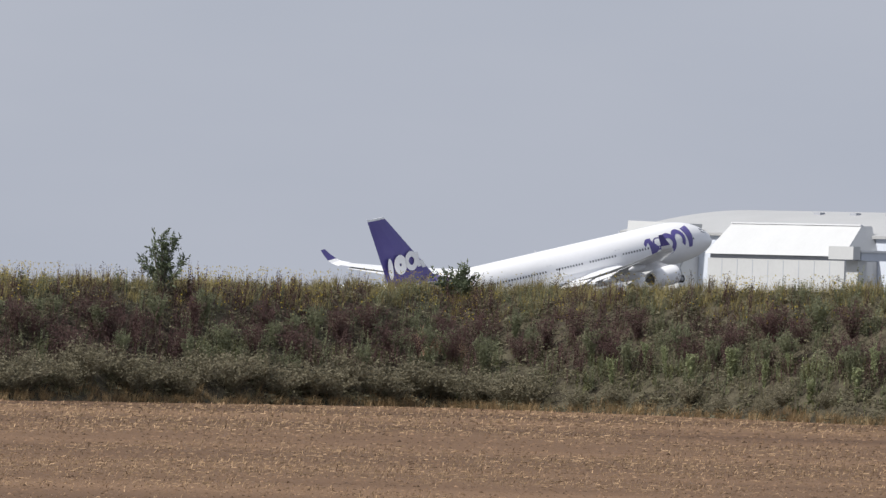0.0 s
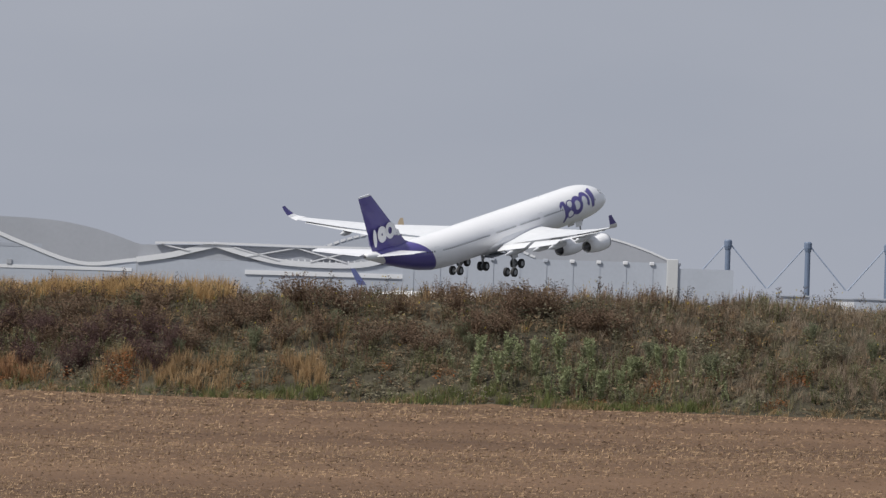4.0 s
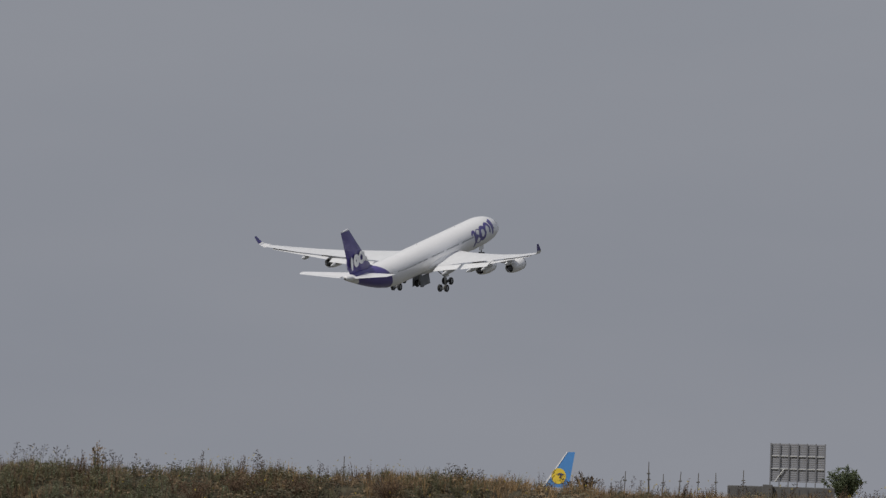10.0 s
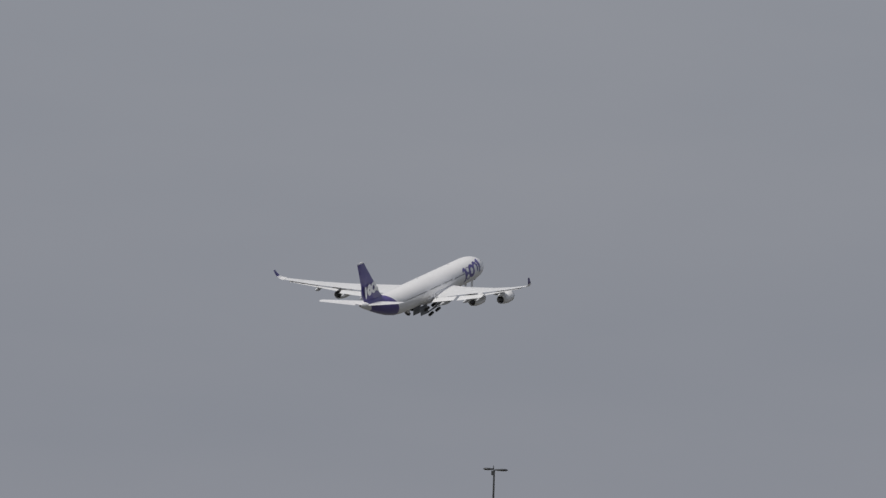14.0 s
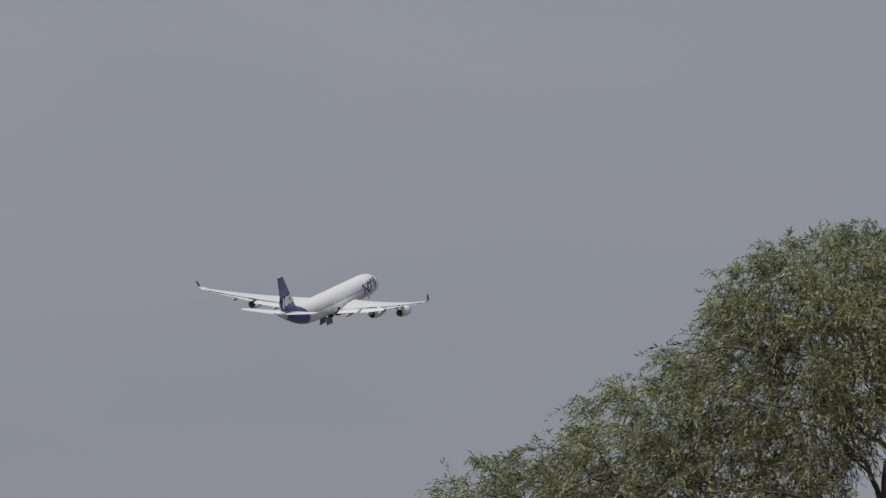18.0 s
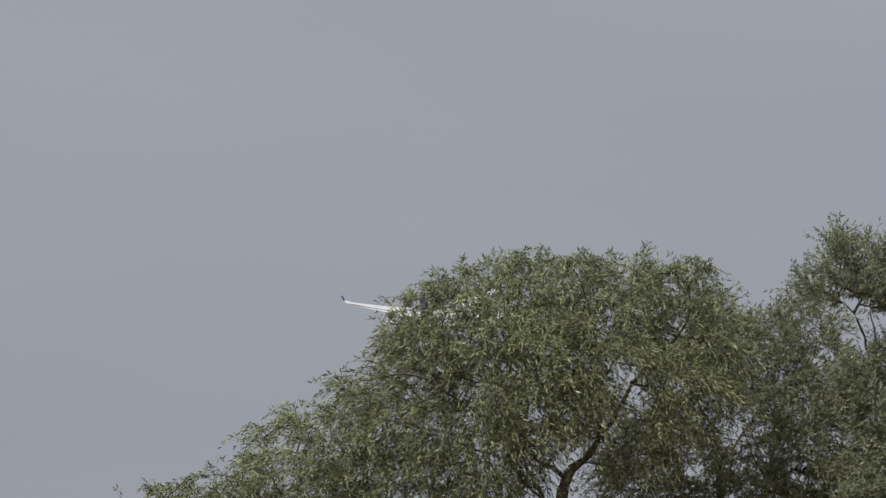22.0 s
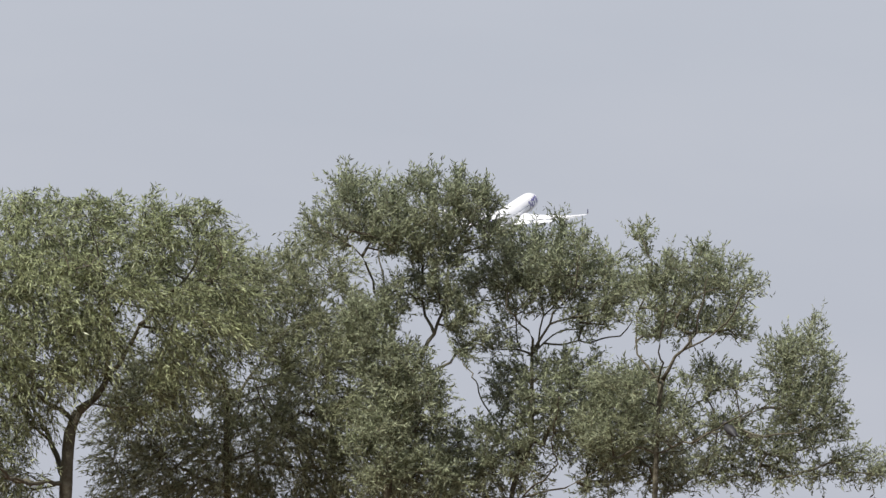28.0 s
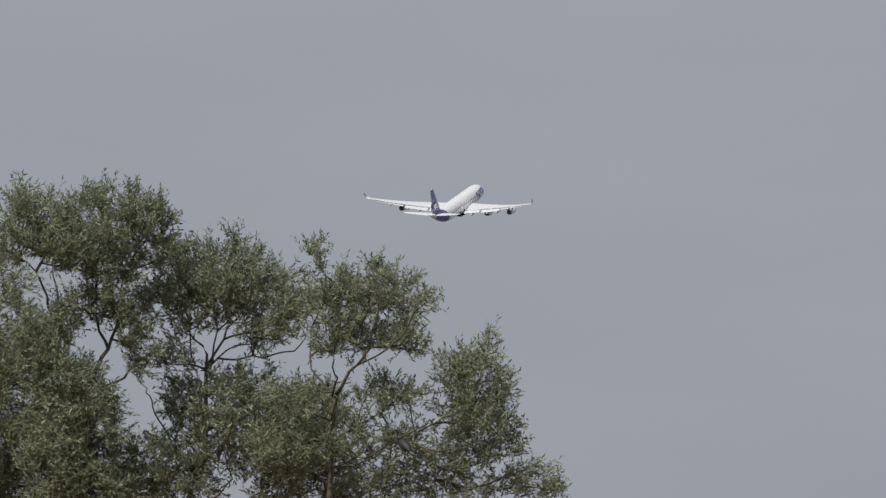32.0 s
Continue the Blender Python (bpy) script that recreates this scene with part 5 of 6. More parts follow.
def make_growth():
    tuft = [tuft_template(11, 0.015, 0.42, s) for s in (1, 2, 3)]
    fine = [tuft_template(13, 0.013, 0.34, s, 0.5) for s in (4, 5, 6)]
    spire = [spire_template(18, 0.17, 0.3, s, 3) for s in (7, 8, 9)]
    dock = [spire_template(18, 0.12, 0.26, s, 3) for s in (10, 11, 12)]
    clump = [clump_template(95, 0.10, s) for s in (13, 14, 15)]
    seed = [seedhead_template(11, s) for s in (16, 17, 18)]
    # dense undergrowth everywhere
    growth("olive_grass", "rough olive grass covering the bank", tuft, bank_points(3900, -950, 6900, 0.0, 1.3, seed=1), 0.32, 0.58, 1.0, M_OLIVE, 21)
    growth("brown_grass", "brown withered grass on the bank", fine, bank_points(4400, 1250, 6900, 0.1, 1.4, 0.6, 2, 0.8, -0.05), 0.30, 0.52, 0.9, M_BROWN, 22)
    growth("dark_undergrowth", "dark low undergrowth on the bank", clump, bank_points(900, -950, 6900, 0.05, 1.05, 0.9, 3, 0.7, 0.05), 0.35, 0.65, 1.2, M_DARK, 23)
    mat_low = [clump_template(28, 0.17, s, 0.5) for s in (61, 62, 63)]
    growth("ground_cover", "low grey-green herbs matting the bank", mat_low, bank_points(2900, -950, 1500, 0.0, 1.15, seed=61), 0.3, 0.5, 1.5, M_COVER, 71)
    growth("ground_cover", "low brownish herbs matting the bank", mat_low, bank_points(2700, 1300, 6900, 0.0, 1.1, seed=62), 0.3, 0.45, 1.5, M_BROWN, 72)
    # the high end of the bank: grey-green weeds, dark dock, dry edges
    growth("green_weeds", "grey-green upright weeds on the bank", spire, bank_points(1250, -950, 1500, 0.12, 0.9, 0.95, 4, 1.5, 0.02, -1, 8, 1.5), 0.55, 1.0, 0.5, M_GREEN, 24)
    growth("green_weeds", "grey-green weeds at the foot of the bank", spire, bank_points(900, -950, 4600, 0.05, 0.42, 0.85, 5, 1.4, 0.1), 0.4, 0.75, 0.7, M_PALE, 25)
    growth("dark_dock", "dark maroon seeding dock on the bank", dock, bank_points(1750, -950, 1250, 0.2, 0.88, 0.97, 8, 1.5, 0.0, 1, 8, 1.5), 0.75, 1.15, 0.45, M_MAROON, 27)
    growth("dark_dock", "dark maroon dock at the lower bank", dock, bank_points(420, 1440, 1680, 0.12, 0.42, 0.8, 41, 2.0, 0.0), 0.45, 0.8, 0.55, M_MAROON, 43)
    growth("dry_grass", "pale dry grass on the sinking crest", fine, bank_points(900, 1290, 1560, 0.62, 1.35, 0.7, 42, 1.3, -0.1), 0.35, 0.6, 0.9, M_DRY, 44)
    growth("dry_grass", "withered tan grass at the foot of the bank", fine, bank_points(420, 1060, 1380, -0.02, 0.1, 0.8, 43, 2.2, 0.0), 0.3, 0.55, 0.9, M_TAN, 45)
    growth("fringe_grass", "fine yellowish grass fringing the crest", fine, bank_points(2000, -950, 1330, 0.72, 1.2, seed=63), 0.4, 0.7, 0.8, M_FRINGE, 73)
    # the long low bank
    growth("green_weeds", "dull green weeds among the dry grass", spire, bank_points(1600, 1300, 6900, 0.05, 0.9, 0.97, 6, 1.8, 0.12), 0.4, 0.7, 0.7, M_DULL, 26)
    growth("dark_dock", "dark brown seeding dock on the bank", dock, bank_points(1500, 1400, 6800, 0.2, 1.1, 0.98, 9, 1.2, 0.08), 0.45, 0.8, 0.75, M_MAROON2, 28)
    growth("brown_bushes", "dark reddish-brown bushy weeds on the bank", dock, bank_points(300, 1880, 2190, 0.3, 0.9, 0.8, 44, 1.6, -0.1), 0.45, 0.8, 0.7, M_MAROON2, 46)
    growth("brown_bushes", "dark maroon bushy weeds on the bank", dock, bank_points(150, 1980, 2260, 0.12, 0.5, 0.85, 45, 1.8, 0.0), 0.45, 0.75, 0.7, M_MAROON, 47)
    growth("brown_bushes", "reddish-brown bushy weeds near the crest", dock, bank_points(450, 2330, 3200, 0.4, 1.2, 0.85, 46, 1.2, 0.0), 0.45, 0.8, 0.7, M_MAROON2, 48)
    growth("brown_bushes", "brown bushy weeds near the crest", dock, bank_points(350, 4300, 6700, 0.45, 1.15, 0.93, 47, 1.0, 0.05), 0.4, 0.7, 0.7, M_MAROON2, 49)
    growth("golden_grass", "tall golden dry grass along the crest", fine, bank_points(1500, 1625, 1930, 0.92, 1.45, seed=10), 0.5, 0.85, 0.8, M_GOLD, 29)
    growth("golden_grass", "golden dry grass along the crest", fine, bank_points(700, 1930, 2200, 0.9, 1.4, 0.8, 11, 1.2, 0.0), 0.4, 0.75, 0.8, M_GOLD, 30)
    growth("golden_grass", "golden dry grass along the crest", fine, bank_points(700, 2190, 2420, 0.85, 1.4, 0.7, 48, 1.2, -0.05), 0.45, 0.8, 0.8, M_GOLD, 50)
    growth("golden_grass", "golden dry grass among the weeds", fine, bank_points(520, 1350, 6500, 0.05, 1.3, 0.98, 12, 1.6, 0.28), 0.4, 0.8, 0.8, M_TAN, 31)
    growth("plume_grass", "orange-brown feathery grass low on the bank", fine, bank_points(170, 1930, 2095, 0.09, 0.2, 0.7, 49, 2.4, -0.05), 0.45, 0.75, 0.9, M_ORANGE, 51)
    growth("plume_grass", "tan feathery grass low on the bank", fine, bank_points(230, 2180, 2620, 0.08, 0.28, 0.9, 50, 2.6, 0.05), 0.45, 0.8, 0.8, M_TAN, 52)
    growth("plume_grass", "tan feathery grass low on the bank", fine, bank_points(260, 1640, 1900, 0.06, 0.3, 0.92, 51, 2.6, 0.12), 0.45, 0.75, 0.8, M_TAN, 53)
    growth("green_grass", "fresh green grass at the foot of the bank", tuft, bank_points(900, 1380, 3400, -0.02, 0.09, 0.85, 52, 1.6, 0.0), 0.25, 0.45, 1.0, M_FRESH, 54)
    growth("dry_grass", "pale dry grass at the edge of the field", fine, bank_points(1200, -950, 5000, -0.06, 0.08, 0.8, 13, 2.0, 0.05), 0.2, 0.42, 0.9, M_DRY, 32)
    growth("dry_grass", "pinkish dry grass plumes on the bank", fine, bank_points(70, -45, 40, 0.38, 0.5, seed=14), 0.5, 0.75, 0.7, M_PINK, 33)
    growth("rusty_weeds", "rust-red withered weeds at the foot of the bank", clump, bank_points(90, 1650, 3500, 0.05, 0.3, 0.96, 15, 1.5, 0.25), 0.3, 0.5, 1.3, M_RUST, 34)
    growth("low_shrubs", "low dark green shrubs on the bank", clump, bank_points(300, 1100, 6700, 0.02, 0.9, 0.96, 17, 1.1, 0.12), 0.45, 0.75, 1.4, M_SHRUB, 36)
    growth("pale_spires", "pale green leafy herbs at the foot of the bank", spire, bank_points(120, 2800, 3300, 0.1, 0.34, 0.7, 18, 1.6, -0.05), 0.45, 0.75, 0.6, M_PALE2, 37)
    growth("pale_spires", "pale green leafy spires at the foot of the bank", spire, bank_points(150, 500, 1500, 0.06, 0.35, 0.85, 19, 1.8, 0.1), 0.5, 0.9, 0.45, M_PALE2, 38)
    growth("seed_stalks", "dry dark seed stalks standing over the crest", seed, bank_points(620, -950, 6700, 0.85, 1.3, 0.9, 20, 2.0, 0.15), 0.45, 0.85, 0.9, M_STALK, 39)
    growth("tan_grass", "tan and olive withered grass covering the bank", fine, bank_points(3400, 3020, 4700, 0.05, 1.2, 0.5, 64, 0.9, -0.1), 0.35, 0.6, 0.9, M_TANOLIVE, 74)
    growth("green_weeds", "dark green upright weeds on the bank", spire, bank_points(620, 3750, 5300, 0.12, 0.85, 0.95, 66, 1.0, 0.0), 0.5, 0.85, 0.6, M_MOSS, 76)
    growth("ground_cover", "dark green and brown herbs matting the bank", mat_low, bank_points(1500, 3550, 5400, 0.0, 1.05, 0.6, 67, 1.0, -0.1), 0.3, 0.5, 1.5, M_COVER, 77)
    growth("tan_grass", "tan dry grass along the low crest by the fence", fine, bank_points(900, 5560, 6500, 0.75, 1.4, 0.5, 68, 1.2, -0.1), 0.3, 0.5, 0.9, M_TAN, 78)
    growth("tan_grass", "short tan grass along the edge of the field", fine, bank_points(1100, -950, 1500, -0.05, 0.07, 0.5, 65, 1.6, -0.05), 0.28, 0.5, 0.9, M_DRY, 75)
    # yellow flowers over the weeds
    pts = np.concatenate([bank_points(2200, -950, 1000, 0.6, 1.25, 0.8, 21, 1.4, 0.1), bank_points(1300, 960, 1400, 0.3, 1.1, 0.85, 23, 2.2, 0.05)])
    pts[:, 2] += RNG.uniform(0.3, 0.62, len(pts))
    more = bank_points(900, 1500, 6500, 0.4, 1.2, 0.6, 22, 1.4, 0.1)
    more[:, 2] += RNG.uniform(0.3, 0.6, len(more))
    pts = np.concatenate([pts, more])
    n = len(pts)
    fl = [clump_template(5, 0.6, 31), clump_template(6, 0.6, 32)]
    ob = scatter_mesh("yellow_flowers", fl, RNG.integers(0, 2, n), pts, np.repeat(RNG.uniform(0.025, 0.055, (n, 1)), 3, 1), RNG.uniform(0, 6.28, n), np.zeros((n, 2)), M_FLOWER)
    tagged(ob, "small yellow flowers on the weeds", "flowers", kind="stuff")


def make_field_cover():
    """Clods and straw on the near field, evenly spread over what the low eye sees of it."""
    g = np.random.default_rng(11)

    def places(n, seed, sign):
        q = np.random.default_rng(seed)
        a, e = q.uniform(-850, 4400, n), q.uniform(174, 450, n)
        r = EYE / (e * PX)
        # uneven bands where the straw lies thicker
        w = np.sin(e * 0.071 + 1.1 * np.sin(a * 0.0019) + 0.4) + 0.8 * np.sin(e * 0.173 + 2.0 * np.sin(a * 0.0031 + e * 0.01) + 0.0012 * a) \
            + 0.7 * np.sin(a * 0.011 + 2.0 * np.sin(e * 0.05)) * np.sin(e * 0.09 + a * 0.004)
        keep = 1.5 * sign * w + q.normal(0, 0.8, n) > -0.3
        a, r = a[keep], r[keep]
        x, y = np.sin(a * PX) * r, np.cos(a * PX) * r
        z = np.zeros(len(r)) - 0.004
        return np.stack([x, y, z], -1), r

    cv = np.array([(0.5, 0.1, 0), (-0.1, 0.5, 0), (-0.5, -0.1, 0), (0.1, -0.5, 0), (0.08, 0.05, 0.6)])
    cf = np.array([(0, 1, 4), (1, 2, 4), (2, 3, 4), (3, 0, 4)])
    cv2 = cv * [1.6, 0.8, 0.7] + [0.05, 0.0, -0.05]
    p, r = places(72000, 3, -1)
    n = len(p)
    s = (0.020 + 0.065 * g.beta(1.1, 3.0, n)) * (r / 200)
    ob = scatter_mesh("soil_clods", [(cv, cf), (cv2, cf)], g.integers(0, 2, n), p, np.stack([s * 1.7, s * 1.7, s * 1.0], -1), g.uniform(0, 6.28, n), np.zeros((n, 2)), CLOD)
    tagged(ob, "brown soil clods strewn over the field", "soil", kind="stuff")
    sv = np.array([(-0.8, 0, 0), (0.8, 0, 0), (0.7, 0.05, 0.30), (-0.8, 0.05, 0.16)])
    sv2 = np.array([(-0.14, 0, 0), (0.14, 0, 0), (0.4, 0.1, 0.8), (0.15, 0.1, 0.8)])
    sf = np.array([(0, 1, 2), (0, 2, 3)])
    p, r = places(215000, 4, 0.75)
    n = len(p)
    s = (0.024 + 0.058 * g.beta(1.2, 2.5, n)) * (r / 200)
    ob = scatter_mesh("straw", [(sv, sf), (sv2, sf)], (g.uniform(0, 1, n) < 0.5).astype(int), p, np.stack([s, s, s], -1), g.normal(0, 0.6, n), g.normal(0, 0.3, (n, 2)), STRAW)
    tagged(ob, "short pale straw stubble on the field", "straw", kind="stuff")


M_OLIVE = leafy("olive_blades", (0.205, 0.190, 0.112), (0.135, 0.126, 0.080), 0.35, 0.6, 0.22)
M_BROWN = leafy("brown_blades", (0.310, 0.232, 0.148), (0.225, 0.168, 0.108), 0.35, 0.7, 0.22)
M_DARK = leafy("dark_leaves", (0.120, 0.118, 0.072), (0.095, 0.088, 0.060), 0.30, 0.6, 0.2)
M_COVER = leafy("cover_leaves", (0.195, 0.180, 0.117), (0.138, 0.127, 0.084), 0.30, 0.6, 0.2)
M_GREEN = leafy("green_leaves", (0.225, 0.235, 0.145), (0.155, 0.168, 0.104), 0.40, 0.6, 0.22)
M_PALE = leafy("pale_leaves", (0.185, 0.190, 0.095), (0.130, 0.135, 0.066), 0.3, 0.6, 0.2)
M_DULL = leafy("dull_green_leaves", (0.240, 0.225, 0.130), (0.165, 0.160, 0.095), 0.4, 0.6)
M_PALE2 = leafy("light_green_leaves", (0.300, 0.330, 0.180), (0.225, 0.250, 0.138), 0.3, 0.6, 0.2)
M_MAROON = leafy("maroon_seeds", (0.128, 0.080, 0.074), (0.090, 0.058, 0.055), 0.25, 0.8, 0.15)
M_MAROON2 = leafy("brown_seeds", (0.190, 0.130, 0.090), (0.135, 0.094, 0.066), 0.25, 0.8, 0.15)
M_GOLD = leafy("golden_blades", (0.500, 0.345, 0.165), (0.385, 0.255, 0.122), 0.40, 0.6)
M_DRY = leafy("dry_blades", (0.351, 0.260, 0.143), (0.247, 0.169, 0.091), 0.3, 0.7, 0.25)
M_TANOLIVE = leafy("tan_olive_blades", (0.345, 0.275, 0.205), (0.255, 0.205, 0.150), 0.4, 0.7, 0.22)
M_MOSS = leafy("dark_green_leaves", (0.220, 0.236, 0.152), (0.160, 0.174, 0.112), 0.35, 0.6, 0.2)
M_TAN = leafy("tan_blades", (0.420, 0.295, 0.160), (0.310, 0.210, 0.115), 0.40, 0.7)
M_FRINGE = leafy("yellowish_blades", (0.350, 0.300, 0.140), (0.255, 0.218, 0.105), 0.4, 0.7, 0.25)
M_ORANGE = leafy("orange_plumes", (0.420, 0.262, 0.145), (0.320, 0.190, 0.105), 0.3, 0.7)
M_FRESH = leafy("fresh_blades", (0.170, 0.190, 0.070), (0.120, 0.140, 0.052), 0.3, 0.6)
M_PINK = leafy("pink_plumes", (0.546, 0.377, 0.273), (0.442, 0.299, 0.208), 0.3, 0.7)
M_RUST = leafy("rusty_leaves", (0.299, 0.117, 0.046), (0.208, 0.091, 0.039), 0.2, 0.7)
M_SHRUB = leafy("shrub_leaves", (0.225, 0.205, 0.138), (0.165, 0.148, 0.104), 0.3, 0.6, 0.2)
M_BUSH = leafy("bush_leaves", (0.150, 0.180, 0.110), (0.110, 0.134, 0.080), 0.3, 0.5, 0.3, spec=0.3)
M_STALK = leafy("dry_stalks", (0.098, 0.072, 0.049), (0.072, 0.055, 0.039), 0.1, 0.8)
M_FLOWER = leafy("yellow_petals", (0.50, 0.40, 0.06), (0.42, 0.33, 0.06), 0.3, 0.6)
make_growth()
make_bushes()
make_field_cover()


# ---- willows ----
TREE_R = 130.0
UNIT = TREE_R * PX        # metres for one unit of azimuth at the trees


def tree_point(az, el, deep=0.0):
    """A place at the trees: azimuth, elevation and metres behind the row."""
    d = TREE_R + deep
    p = polar(az, d)
    p.z = EYE + math.tan(el * PX) * d
    return p


def bent(a, b, g, sag=0.12, n=7, rise=0.0):
    """A slightly crooked path from a to b that leaves a upwards."""
    a, b = Vector(a), Vector(b)
    l = (b - a).length
    mid = a.lerp(b, 0.5) + Vector((g.normal(0, 1), g.normal(0, 1), g.normal(0, 0.6))) * l * sag
    mid = mid.lerp(Vector((a.x * 0.7 + b.x * 0.3, a.y * 0.7 + b.y * 0.3, b.z * 0.75 + a.z * 0.25)), rise)
    out = []
    for k in range(n + 1):
        t = k / n
        p = a * (1 - t) ** 2 + mid * (2 * t * (1 - t)) + b * t ** 2
        if 0 < k < n:
            p += Vector((g.normal(0, 1), g.normal(0, 1), g.normal(0, 1))) * l * 0.010
        out.append(p)
    return out


def leaves_mesh(name, origin, direction, length, n_leaf, leaf, droop, g, mat, parent, spread=0.55, wide=0.098):
    """Sprays of narrow leaves: one twig's leaves for each origin and direction."""
    m = len(origin)
    t = (np.arange(n_leaf)[None, :] + g.uniform(0, 1, (m, n_leaf))) / n_leaf
    down = np.array([0, 0, -1.0])
    d = direction[:, None, :]
    base = origin[:, None, :] + d * (length[:, None] * t)[..., None] + down * (droop * length[:, None] * t ** 2)[..., None]
    ld = d * 0.75 + g.normal(0, spread, (m, n_leaf, 3)) + down * (droop * 1.3 * t)[..., None]
    ld /= np.linalg.norm(ld, axis=-1, keepdims=True)
    ln = leaf * g.uniform(0.6, 1.3, (m, n_leaf, 1))
    side = np.cross(ld, g.normal(0, 1, (m, n_leaf, 3)))
    side /= np.linalg.norm(side, axis=-1, keepdims=True)
    wid = ln * wide * g.uniform(0.8, 1.2, (m, n_leaf, 1))
    curl = np.cross(side, ld) * ln * g.normal(0, 0.12, (m, n_leaf, 1))
    a = base
    b = base + ld * ln * 0.42 + side * wid + curl
    c = base + ld * ln + curl * 0.2
    e = base + ld * ln * 0.42 - side * wid + curl
    v = np.stack([a, b, c, e], 2).reshape(-1, 3)
    q = np.arange(m * n_leaf)[:, None] * 4
    f = np.concatenate([q + [0, 1, 2], q + [0, 2, 3]], 1).reshape(-1, 3)
    return tris_mesh(name, v, f, mat, parent)


def prisms_mesh(name, p0, p1, r0, r1, n, mat, parent):
    """Tapering n-sided sticks from p0 to p1."""
    d = p1 - p0
    d = d / (np.linalg.norm(d, axis=1, keepdims=True) + 1e-9)
    s = np.cross(d, [0.31, 0.22, 0.9])
    s /= np.linalg.norm(s, axis=1, keepdims=True) + 1e-9
    u = np.cross(s, d)
    vs = []
    for p, r in ((p0, r0), (p1, r1)):
        for k in range(n):
            a = math.tau * k / n
            vs.append(p + (s * math.cos(a) + u * math.sin(a)) * r[:, None])
    v = np.stack(vs, 1).reshape(-1, 3)
    fs = []
    for k in range(n):
        j = (k + 1) % n
        fs += [(k, j, j + n), (k, j + n, k + n)]
    f = (np.array(fs)[None] + (np.arange(len(p0)) * 2 * n)[:, None, None]).reshape(-1, 3)
    return tris_mesh(name, v, f, mat, parent, smooth=True)


def twig_mesh(name, origin, direction, length, droop, mat, parent, thick=0.002):
    """Thin three-sided twigs under the leaves."""
    down = np.array([0, 0, -1.0])
    at = [origin + direction * (length * t)[:, None] + down * (droop * length * t ** 2)[:, None] for t in (0.0, 0.9)]
    r = [np.full(len(origin), thick * k) for k in (1.0, 0.4)]
    return prisms_mesh(name, at[0], at[1], r[0], r[1], 3, mat, parent)


def smooth_path(pts, step=0.16):
    """A rounded line through a few places, with a point about every step metres."""
    out = []
    for i in range(len(pts) - 1):
        a, b = pts[i], pts[i + 1]
        p, q = pts[max(0, i - 1)], pts[min(len(pts) - 1, i + 2)]
        n = max(2, int((b - a).length / step))
        for k in range(n):
            t = k / n
            out.append(0.5 * (2 * a + (b - p) * t + (2 * p - 5 * a + 4 * b - q) * t ** 2 + (3 * a - p - 3 * b + q) * t ** 3))
    return out + [pts[-1]]


